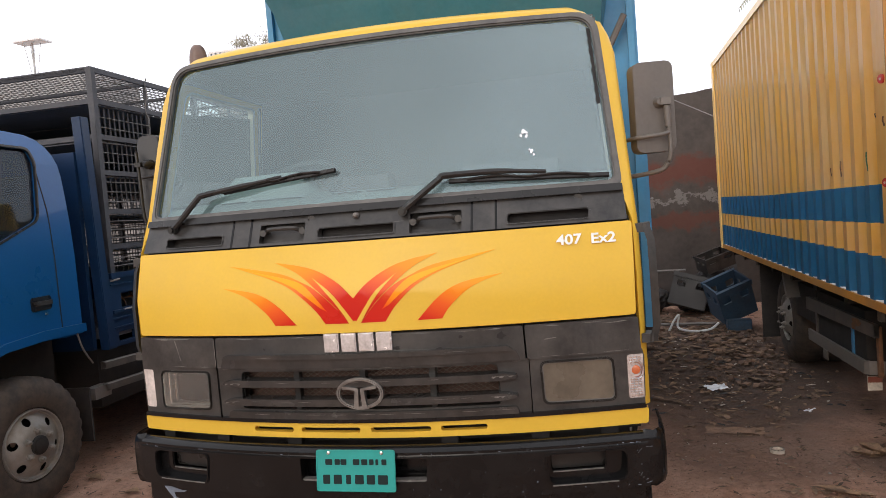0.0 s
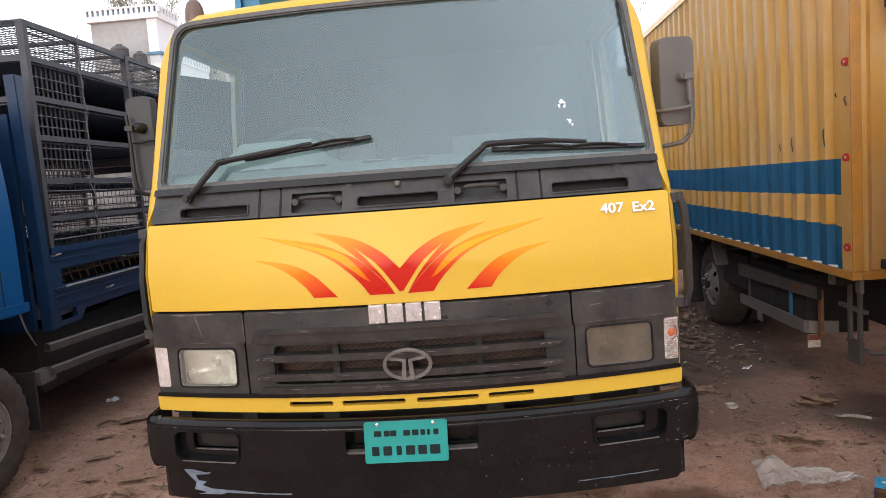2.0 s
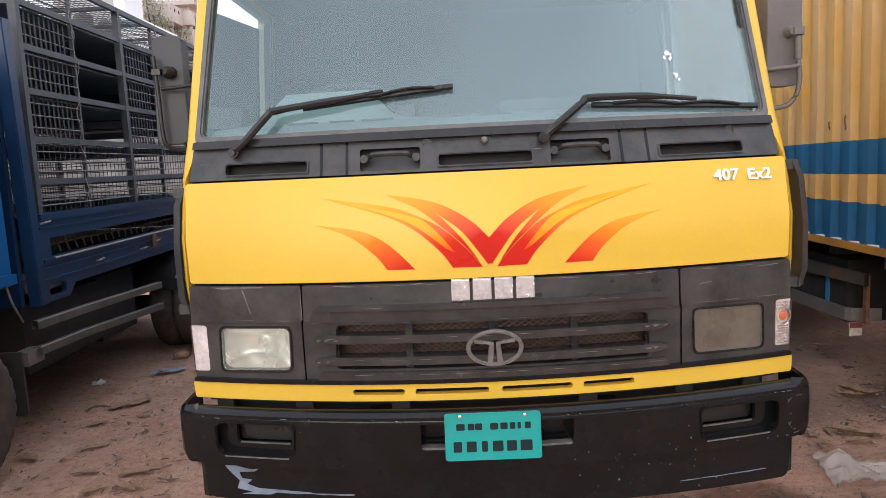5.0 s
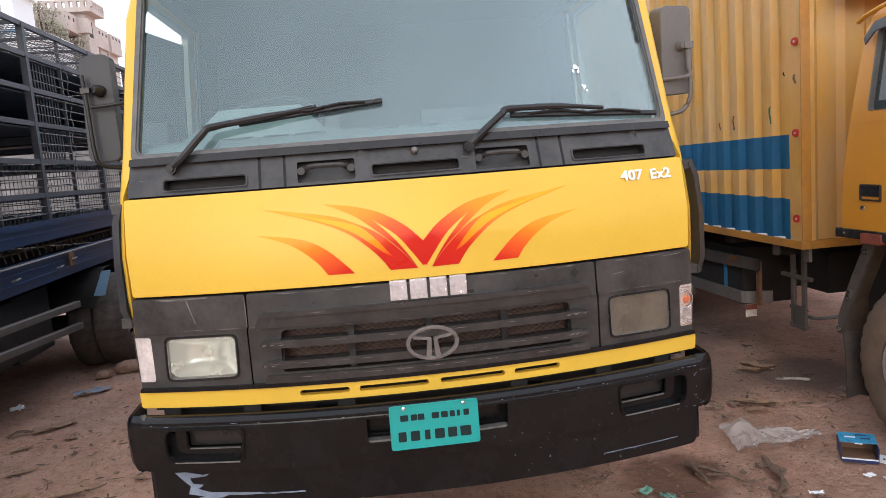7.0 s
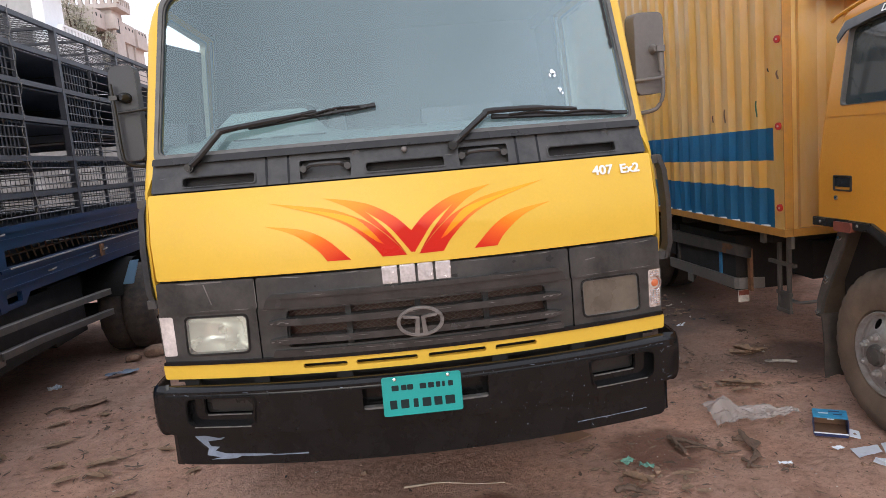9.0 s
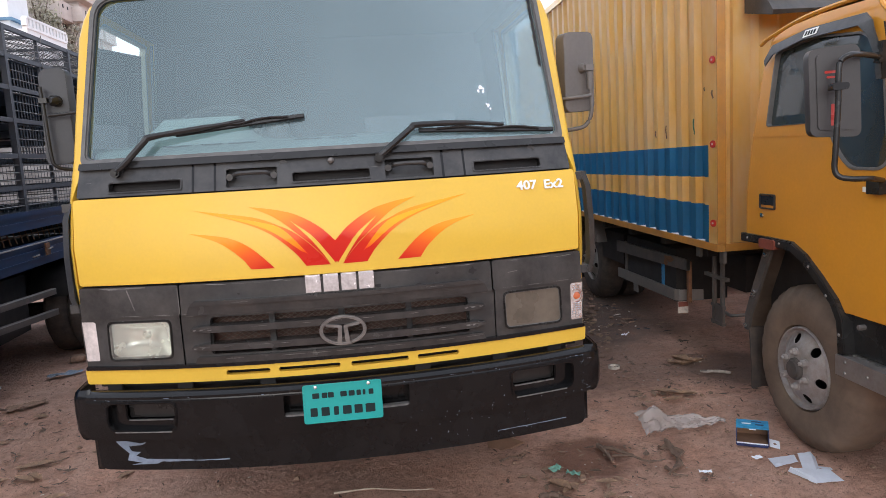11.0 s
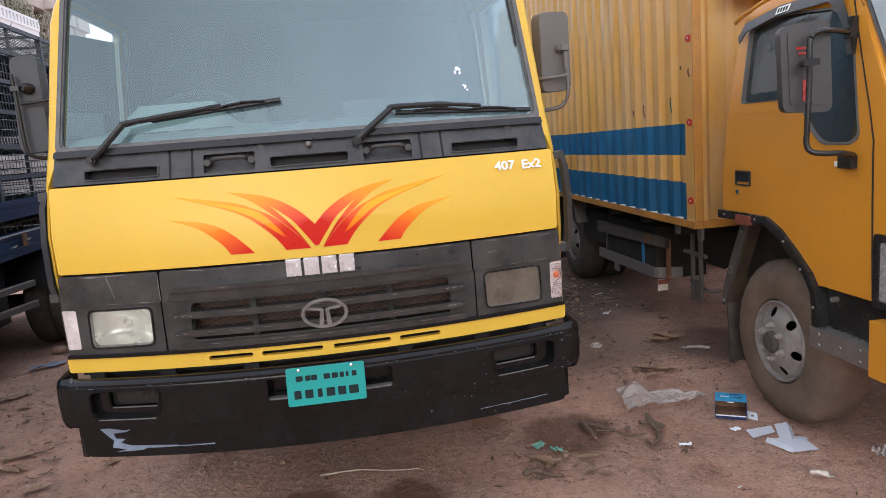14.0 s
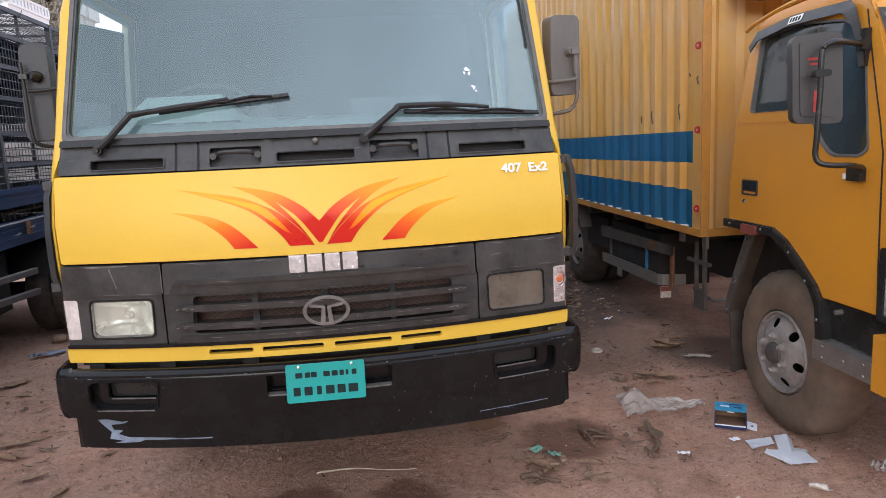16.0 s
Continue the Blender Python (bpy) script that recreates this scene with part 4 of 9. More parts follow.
# headlights and indicators
for s in (-1, 1):
    o = rounded([(0.604, 0.868), (0.988, 0.868), (0.990, 1.062), (0.604, 1.062)], 0.006)
    hl = rounded([(0.646, 0.900), (0.888, 0.896), (0.884, 1.042), (0.642, 1.044)], 0.022)
    ind = rounded([(0.934, 0.893), (0.990, 0.892), (0.994, 1.048), (0.934, 1.047)], 0.010)
    if s < 0:
        o, hl, ind = ([(-x, z) for x, z in reversed(q)] for q in (o, hl, ind))
    lamp_panel = front_panel("lamp_surround", o, [hl, ind], PLASTIC, 0.06, 0.006, 0.0, "black plastic lamp surround")
    cx, cz = sum(p[0] for p in hl) / len(hl), sum(p[1] for p in hl) / len(hl)

    def grow(k, q=hl):
        return [(cx + (x - cx) * k, cz + (z - cz) * (1 + (k - 1) * 1.6)) for x, z in q]
    front_panel("lamp_rim", grow(1.045), [grow(0.985)], PLASTIC_DARK, 0.03, 0.013, 0.004, "black lamp rim", lamp_panel)
    front_panel("lamp_gutter", grow(1.0), [grow(0.955)], SEAL, 0.02, 0.006, 0.002, "grey rubber lamp gasket", lamp_panel)
    lens = front_panel("headlight", grow(0.975), (), LAMP_GLASS if s < 0 else LENS_DUSTY, 0.016, 0.010 if s < 0 else 0.004, 0.008, "clear glass headlight" if s < 0 else "dull dusty headlight with brown ground reflection painted in")
    if s < 0:
        bm = bmesh.new()
        rows = []
        for k in range(9):
            t = k / 8
            rows.append([(cx + 0.121 * math.copysign(abs(math.cos(a)) ** 0.45, math.cos(a)) * (1 - t * 0.80), 0.065 * (1 - (1 - t) ** 2), cz + 0.073 * math.copysign(abs(math.sin(a)) ** 0.45, math.sin(a)) * (1 - t * 0.72)) for a in (2 * math.pi * i / 28 for i in range(28))])
        vs = loft(bm, rows, closed=True)
        bm.faces.new(vs[-1])
        for v in bm.verts:
            v.co.y += cab_front(v.co.x, cz) + 0.010
        part("lamp_reflector", bm, REFLECTOR, lens, smooth=60)
        y = cab_front(cx, cz)
        bm = bmesh.new()
        tube(bm, [(cx + 0.004, y + 0.076, cz + 0.004), (cx + 0.004, y + 0.050, cz + 0.004), (cx + 0.004, y + 0.034, cz + 0.004)], [0.020, 0.012, 0.006], 12)
        part("bulb", bm, REFLECTOR, lens, "clear bulb")
    turn = front_panel("indicator", ind, (), LENS_PINK if s < 0 else LENS_LIT, 0.03, 0.004, 0.005, "faded pink indicator lens" if s < 0 else "clear faceted indicator lens")
    bm = bmesh.new()
    if s > 0:
        lathe(bm, [(0.016, 0.002), (0.014, -0.004), (0.008, -0.006), (0.001, -0.006)], 16)
        place(bm, Matrix.Translation((0.962, cab_front(0.962, 0.992) - 0.005, 0.992)) @ pose(0, 0, 0, 0, 0, 90))
        part("amber_bulb", bm, AMBER, turn)
        for rr in (0.021, 0.027):
            bm = bmesh.new()
            tube(bm, [(0.962 + rr * math.cos(a), cab_front(0.962, 0.992) - 0.004, 0.992 + rr * 1.25 * math.sin(a)) for a in (2 * math.pi * k / 24 for k in range(25))], 0.0018, 5, False)
            part("lens_ring", bm, CHROME if rr > 0.025 else RED_DULL, turn)
        for z0, n in ((0.902, 7), (1.016, 3)):
            bm = bmesh.new()
            for k in range(n):
                for j in range(3):
                    x = 0.942 + j * 0.014
                    box(bm, (x, cab_front(x, 0.92) - 0.008, z0 + k * 0.009), (x + 0.010, cab_front(x, 0.92) - 0.003, z0 + 0.006 + k * 0.009))
            part("lens_facet", bm, CHROME, turn, smooth=0)

# glossy black ledge under the lamps and the grille
front_panel("lower_ledge", rounded([(-0.992, 0.859), (0.992, 0.859), (0.990, 0.873), (-0.990, 0.873)], 0.006), (), BUMPER, 0.03, 0.020, 0.005, "black ledge below the lamps")
# lower yellow strip with four slots
slots = [rect(a, b, 0.823, 0.841, 0.009) for a, b in ((-0.448, -0.283), (-0.249, -0.018), (0.023, 0.244), (0.280, 0.443))]
front_panel("lower_strip", rounded([(-0.995, 0.802), (0.995, 0.802), (0.998, 0.858), (-0.998, 0.858)], 0.010), slots, YELLOW, 0.03, 0.012, 0.006, "yellow lower strip with slots")
# Dark sheet added behind the slots and gap to read as shade.
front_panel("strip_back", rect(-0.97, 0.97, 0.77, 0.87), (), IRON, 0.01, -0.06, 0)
for x in (-0.62, -0.9, 0.62, 0.86, 0.3, -0.3):
    front_panel("bumper_bracket", rect(x - 0.03, x + 0.03, 0.76, 0.812), (), IRON, 0.02, -0.02, 0.002)

# bumper with skirt, pockets and number plate
pock = [rounded([(-0.905, 0.640), (-0.650, 0.632), (-0.637, 0.745), (-0.905, 0.745)], 0.03), rounded([(0.650, 0.634), (0.908, 0.636), (0.914, 0.740), (0.640, 0.742)], 0.03),
        rounded([(-0.236, 0.664), (0.232, 0.664), (0.236, 0.752), (-0.236, 0.752)], 0.012)]
bumper = front_panel("bumper", rounded([(-0.985, 0.602), (0.985, 0.602), (0.990, 0.768), (-0.990, 0.768)], 0.008), pock, BUMPER, 0.06, 0.075, 0.012, "glossy black steel bumper with scrapes")
for q in pock[:2]:
    mx_, mz_ = sum(p[0] for p in q) / len(q), sum(p[1] for p in q) / len(q)
    front_panel("pocket_lip", [(mx_ + (x - mx_) * 1.055, mz_ + (z - mz_) * 1.13) for x, z in q], [[(mx_ + (x - mx_) * 0.985, mz_ + (z - mz_) * 0.965) for x, z in q]], BUMPER, 0.012, 0.0815, 0.004, "pressed lip round the pocket", bumper)
sweep([(0.0765, 0.748), (0.0755, 0.758), (0.071, 0.768), (0.063, 0.777), (0.052, 0.784), (0.038, 0.787), (0.028, 0.784), (0.030, 0.766), (0.050, 0.746)], 0.985, "bumper_top", BUMPER)
front_panel("bumper_lining", rect(-0.95, 0.95, 0.610, 0.770), (), BUMPER, 0.01, 0.008, 0)
for s in (-1, 1):
    inner = [(0.655, 0.672), (0.838, 0.672), (0.838, 0.738), (0.655, 0.738)]
    back = [(0.640, 0.630), (0.918, 0.630), (0.918, 0.748), (0.640, 0.748)]
    if s < 0:
        inner, back = ([(-x, z) for x, z in reversed(q)] for q in (inner, back))
    recess = front_panel("pocket_back", back, [rounded(inner, 0.012)], BUMPER, 0.010, 0.046, 0.004, "", bumper)
    front_panel("box_back", rounded(inner, 0.012), (), PLASTIC_DARK, 0.006, 0.020, 0, "", recess)
    # Pale strips painted as gloss highlights along the pocket's lower edges.
    front_panel("pale_edge", [(min(inner)[0] + 0.006, 0.668), (max(inner)[0] - 0.006, 0.668), (max(inner)[0] - 0.006, 0.672), (min(inner)[0] + 0.006, 0.672)], (), WEAR_GLINT, 0.006, 0.0475, 0, "pale highlight painted on the pocket edge", recess)
    front_panel("lip_edge", [(s * 0.66 if s > 0 else -0.88, 0.632), (0.88 if s > 0 else -0.66, 0.632), (0.88 if s > 0 else -0.66, 0.636), (s * 0.66 if s > 0 else -0.88, 0.636)], (), WEAR_GLINT, 0.003, 0.0818, 0, "pale highlight painted on the pocket lip", bumper)
# Thin pale strip painted as the bright lower lip of the centre pocket.
front_panel("pocket_step", rect(-0.236, 0.232, 0.664, 0.670, 0.003), (), WEAR_GLINT, 0.03, 0.070, 0.0)
front_panel("bumper_skirt", rounded([(-0.965, 0.474), (0.966, 0.458), (0.968, 0.612), (-0.970, 0.612)], [0.03, 0.03, 0.004, 0.004]), (), BUMPER, 0.03, 0.052, 0.008, "black lower bumper skirt")
for s in (-1, 1):
    bm = bmesh.new()
    rows = []
    for z, w in ((0.598, 0.0), (0.606, 0.012), (0.63, 0.020), (0.70, 0.022), (0.76, 0.020), (0.782, 0.012), (0.794, 0.0)):
        y = cab_front(0.985, 0.8)
        rows.append([(s * 0.972, y - 0.072 + (0.02 - w), z), (s * (1.005 + w), y - 0.062, z), (s * (1.025 + w), y - 0.030, z), (s * (1.030 + w), y + 0.05, z), (s * (1.030 + w), y + 0.20, z)])
    loft(bm, rows)
    part("bumper_end", bm, BUMPER, bumper, smooth=60)
    bm = bmesh.new()
    y = cab_front(0.97, 0.5)
    loft(bm, [[(s * 0.955, y - 0.05, z), (s * 0.985, y - 0.035, z), (s * 0.992, y + 0.02, z), (s * 0.992, y + 0.2, z)] for z in (0.470, 0.54, 0.612)])
    part("skirt_end", bm, BUMPER, bumper, smooth=60)
# scrapes on the skirt
for a, b, z0, w in ((-0.72, -0.46, 0.508, 0.004), (0.58, 0.88, 0.500, 0.0025)):
    k = [(a + (b - a) * i / 10, z0 + random.uniform(-0.001, 0.001) - w / 2) for i in range(11)] + [(b - (b - a) * i / 10, z0 + w * random.uniform(0.2, 1.0)) for i in range(11)]
    front_panel("scrape", k, (), SCUFF, 0.001, 0.0535, 0, "", bumper)
k = [(-0.895, 0.588), (-0.855, 0.590), (-0.80, 0.580), (-0.775, 0.584), (-0.79, 0.574), (-0.845, 0.568), (-0.835, 0.548), (-0.80, 0.545), (-0.82, 0.530), (-0.78, 0.518), (-0.70, 0.516), (-0.60, 0.512), (-0.72, 0.506), (-0.74, 0.498), (-0.84, 0.494), (-0.80, 0.503), (-0.855, 0.512), (-0.845, 0.540), (-0.868, 0.560)]
front_panel("scrape", k, (), SCUFF, 0.001, 0.0538, 0, "grey paint scraped bare", bumper)
rw = random.Random(5)
for i in range(26):
    x, z = rw.uniform(0.90, 0.978) if i < 8 else rw.uniform(-0.97, 0.97), rw.uniform(0.61, 0.76) if i < 8 else rw.gauss(0.7615, 0.002)
    a, ln = rw.uniform(-0.5, 1.2), rw.uniform(0.004, 0.022)
    w = rw.uniform(0.0006, 0.0016)
    dx_, dz_ = ln * math.cos(a), ln * math.sin(a) * (1.0 if i < 8 else 0.1)
    front_panel("fine_scratch", [(x, z), (x + dx_, z + dz_ - w), (x + dx_, z + dz_), (x, z + w)], (), SCUFF, 0.0005, 0.0756, 0, "", bumper, 0)
rw = random.Random(21)
for i in range(34):
    x = rw.choice((rw.uniform(0.55, 0.97), rw.uniform(-0.97, 0.97), rw.uniform(0.86, 0.975)))
    z = rw.choice((rw.gauss(0.760, 0.004), rw.uniform(0.615, 0.755), rw.gauss(0.610, 0.004)))
    if any(abs(x - c) < w and 0.625 < z < 0.755 for c, w in ((-0.775, 0.15), (0.778, 0.15), (0.0, 0.25))):
        continue
    w, h = rw.uniform(0.0012, 0.0035), rw.uniform(0.0008, 0.002)
    front_panel("paint_chip", [(x + w * rw.uniform(0.4, 1.1) * math.cos(a), min(0.765, z + h * rw.uniform(0.4, 1.1) * math.sin(a))) for a in (2 * math.pi * j / 7 for j in range(7))], (), SCUFF, 0.0006, 0.0757, 0, "", bumper, 0)

for i in range(40):
    x, z = rw.gauss(0.48, 0.14), rw.uniform(0.475, 0.66)
    w = rw.uniform(0.0010, 0.0026)
    front_panel("paint_chip", [(x + w * rw.uniform(0.5, 1.1) * math.cos(a), z + w * rw.uniform(0.5, 1.4) * math.sin(a)) for a in (2 * math.pi * j / 6 for j in range(6))], (), SCUFF, 0.0006, 0.0757 if z > 0.615 else 0.0536, 0, "", bumper, 0)

bm = place(sheet(rect(-0.146, 0.146, -0.072, 0.072, 0.010), (), 0.003, 0.001), Matrix.Identity(4))
plate = part("number_plate", bm, PLATE_GREEN, truck, "green number plate with two dark rows", smooth=0)
plate.matrix_basis = pose(-0.016, -0.243, 0.715, -7, 0.3, 0)
bm = sheet(rect(-0.145, 0.145, -0.071, 0.071, 0.009), [rect(-0.141, 0.141, -0.067, 0.067, 0.007)], 0.002)
ob = part("plate_rim", bm, PLATE_GREEN, plate, smooth=0)
ob.matrix_basis = pose(0, -0.0025, 0)
for z, h, xs in ((0.030, 0.020, ((-0.098, 0.026), (-0.066, 0.020), (-0.043, 0.022), (0.004, 0.024), (0.034, 0.022), (0.060, 0.016), (0.080, 0.010), (0.106, 0.018))), (-0.030, 0.032, ((-0.108, 0.026), (-0.066, 0.030), (-0.026, 0.018), (0.014, 0.032), (0.056, 0.030), (0.100, 0.036)))):
    for x, w in xs:
        ob = part("plate_bar", sheet(rect(-w / 2, w / 2, -h / 2, h / 2, 0.004), (), 0.001), INK, plate, smooth=0)
        ob.matrix_basis = pose(x, -0.0016, z)
for x in (-0.098, 0.098):
    bm = bmesh.new()
    lathe(bm, [(0.007, 0.0), (0.006, -0.003), (0.001, -0.004)], 10)
    ob = part("screw", place(bm, pose(0, 0, 0, 0, 0, 90)), CHROME, plate)
    ob.matrix_basis = pose(x, -0.001, 0.062)

# cab shell: corner posts, header and roof, sides, back
def post_rows(s):
    rows = []
    for z in (0.86, 0.95, 1.06, 1.19, 1.33, 1.45, 1.52, 1.60, 1.66, 1.80, 2.0, 2.15, 2.22, 2.255, 2.275):
        w = half_width(z)
        xi = 0.985 if z < 1.53 else float(np.interp(z, (1.53, 1.66, 2.25, 2.33), (0.966, 0.955, 0.912, 0.86)))
        y = cab_front(xi, z)
        lower = 0.02 if z < 1.19 else 0.0
        rows.append([(s * (xi - 0.01), y + 0.03 + lower, z), (s * xi, y - 0.006 + lower, z), (s * (w - 0.012), y + 0.004 + lower, z), (s * (w - 0.002), y + 0.018 + lower, z), (s * (w + 0.002), y + 0.05, z), (s * (w + 0.002), y + 0.20, z)])
    return rows


for s in (-1, 1):
    bm = bmesh.new()
    loft(bm, post_rows(s))
    part("corner_post", bm, YELLOW, truck, "yellow windscreen pillar", smooth=60)
bm = bmesh.new()
rows = []
for dy, z in ((0.03, 2.300), (-0.006, 2.312), (-0.004, 2.330), (0.010, 2.346), (0.045, 2.362), (0.12, 2.378), (0.35, 2.394), (0.8, 2.402), (1.2, 2.398), (1.34, 2.38), (1.36, 2.33)):
    row = []
    for k in range(33):
        t = -1 + k / 16
        x = t * 0.925
        y = cab_front(x, min(z, 2.33)) + dy - (0.148 * x * x if dy > 1.0 else 0)
        drop = 0.012 * t * t + 0.085 * max(0, abs(t) - 0.86) ** 2 / 0.14 ** 2 * (1 if dy >= -0.006 else 0) * 0.80
        row.append((x, y, z - drop))
    rows.append(row)
loft(bm, rows)
part("roof", bm, YELLOW, truck, "yellow cab roof", smooth=60)
for s in (-1, 1):
    outl = [(0.10, 0.90), (1.50, 0.90), (1.50, 2.272), (0.40, 2.272), (0.335, 2.25), (0.20, 1.66), (0.10, 1.40)]
    win = rounded([(0.225, 1.66), (1.04, 1.63), (1.04, 2.235), (0.39, 2.235)], 0.04)
    bm = side_sheet(outl, [win], 0.035, 0.0, 0.0, s, zs=(1.5, 1.8, 2.0, 2.2))
    for v in bm.verts:
        v.co.x += s * half_width(v.co.z)
    part("cab_side", bm, [YELLOW], truck, "yellow cab side with door")
    bm = side_sheet(rounded([(0.226, 1.661), (1.039, 1.631), (1.039, 2.234), (0.391, 2.234)], 0.04), [rounded([(0.237, 1.67), (1.029, 1.65), (1.029, 2.224), (0.400, 2.224)], 0.04)], 0.03, 0.0, 0, s)
    for v in bm.verts:
        v.co.x += s * (half_width(v.co.z) - 0.004)
    part("window_trim", bm, TRIM, truck, "pale window trim")
    top = ((0.372, 2.130), (1.030, 2.185)) if s < 0 else ((0.395, 2.228), (1.030, 2.228))
    bm = side_sheet([(0.232, 1.665), (1.030, 1.645), top[1], top[0]], (), 0.004, 0, 0, s, zs=(1.8, 2.0))
    for v in bm.verts:
        v.co.x += s * (half_width(v.co.z) - 0.020)
    pane = part("door_glass", bm, WINDOW if s < 0 else WINDOW_PALE, truck, "dusty half-open door glass" if s < 0 else "dusty door glass")
    pane.visible_shadow = False
    bm = boxes(((-0.006, 0, 1.45), (0.006, 0.014, 2.24)))
    for v in bm.verts:
        v.co.x += s * (half_width(v.co.z) - 0.046)
        v.co.y += 1.04
    lining = boxes(((-0.006, 1.062, 0.95), (0.006, 1.455, 1.5)), ((-0.006, 1.062, 1.5), (0.006, 1.455, 2.28)))
    for v in lining.verts:
        v.co.x += s * (half_width(v.co.z) - 0.046)
    part("rear_lining", lining, DARK_TRIM, truck)
    part("cant_rail", boxes(((min(s * 0.845, s * 0.908), 0.33, 2.258), (max(s * 0.845, s * 0.908), 1.46, 2.305))), DARK_TRIM, truck)
    part("inner_pillar", bm, TRIM if s > 0 else DARK_TRIM, truck, "inner door pillar", bev=0.006)
    bm = side_sheet(rounded([(0.30, 1.20), (1.10, 1.20), (1.10, 1.66), (0.28, 1.68)], 0.03), (), 0.03, 0.006, s * 0.955, s)
    part("door_lining", bm, TRIM, truck, "pale door lining")
part("cab_back", boxes(((-0.98, 1.46, 0.9), (0.98, 1.50, 2.33))), DARK_TRIM, truck)
part("cab_floor", boxes(((-0.97, 0.14, 0.88), (0.97, 1.48, 0.92))), IRON, truck)
part("head_lining", boxes(((-0.90, 0.36, 2.315), (0.90, 1.46, 2.325))), DARK_TRIM, truck)

# inside the cab
bm = bmesh.new()
rows = []
for k in range(25):
    x = -0.93 + 1.86 * k / 24
    hump = 0.105 * max(0.0, min(1.0, (0.25 - abs(x + 0.55)) / 0.06))
    y = cab_front(x, 1.66)
    rows.append([(x, y + 0.05, 1.30), (x, y + 0.05, 1.655), (x, y + 0.10, 1.690), (x, y + 0.27, 1.705), (x, y + 0.31, 1.712 + hump), (x, y + 0.44, 1.712 + hump), (x, y + 0.52, 1.66 + hump * 0.6), (x, y + 0.50, 1.30)])
loft(bm, rows, closed=True)
dash = part("dashboard", bm, DASH, truck, "grey-green dashboard with demister vents", smooth=40)
for x0, w in ((-0.66, 0.12), (-0.51, 0.09), (-0.40, 0.12), (-0.14, 0.11), (0.0, 0.11)):
    bm = bmesh.new()
    for k in range(int(w / 0.011)):
        x = x0 + k * 0.011
        y = cab_front(x, 1.66)
        box(bm, (x, y + 0.115, 1.6955), (x + 0.006, y + 0.155, 1.7005))
    part("demister_vent", bm, DARK_TRIM, dash, smooth=0)
bm = bmesh.new()
ring = [(0.205 * math.cos(a), 0.205 * math.sin(a), 0) for a in (2 * math.pi * k / 32 for k in range(33))]
tube(bm, ring, 0.014, 8, False)
for a in (0.5, 2.64, 4.71):
    tube(bm, [(0, 0, -0.02), (0.2 * math.cos(a), 0.2 * math.sin(a), 0)], 0.012, 6)
tube(bm, [(0, 0, 0.0), (0, 0, -0.35)], 0.04, 10)
place(bm, Matrix.Translation((-0.53, 0.66, 1.78)) @ pose(0, 0, 0, 35, 0, 0))
part("steering_wheel", bm, DARK_TRIM, truck, "dark steering wheel")
for x in (-0.53, 0.42):
    bm = boxes(((x - 0.27, 0.85, 1.15), (x + 0.27, 1.40, 1.32)), ((x - 0.26, 1.30, 1.30), (x + 0.26, 1.42, 1.84)))
    part("seat", bm, SEAT, truck, "grey cab seat", bev=0.03)

# side vanes at the front corners
for s in (-1, 1):
    bm = bmesh.new()
    rows = []
    for z in (1.085, 1.10, 1.14, 1.30, 1.44, 1.485, 1.50):
        e = 0.0 if 1.11 < z < 1.47 else 0.012
        y = cab_front(1.0, z)
        o = 0.0 if s > 0 else -0.024
        rows.append([(s * (1.030 + o - e), y + 0.000, z), (s * (1.058 + o - e), y + 0.02, z), (s * (1.062 + o - e), y + 0.10, z), (s * (1.045 + o - e), y + 0.10, z), (s * (1.036 + o - e), y + 0.04, z)])
    vs = loft(bm, rows, closed=True)
    bm.faces.new(vs[0])
    bm.faces.new(vs[-1])
    for z in (1.10, 1.485):
        y = cab_front(1.0, z)
        box(bm, (min(s * 0.99, s * 1.03), y + 0.005, z - 0.018), (max(s * 0.99, s * 1.03), y + 0.07, z + 0.014))
    part("corner_vane", bm, PLASTIC, truck, "black corner air vane", bev=0.003)

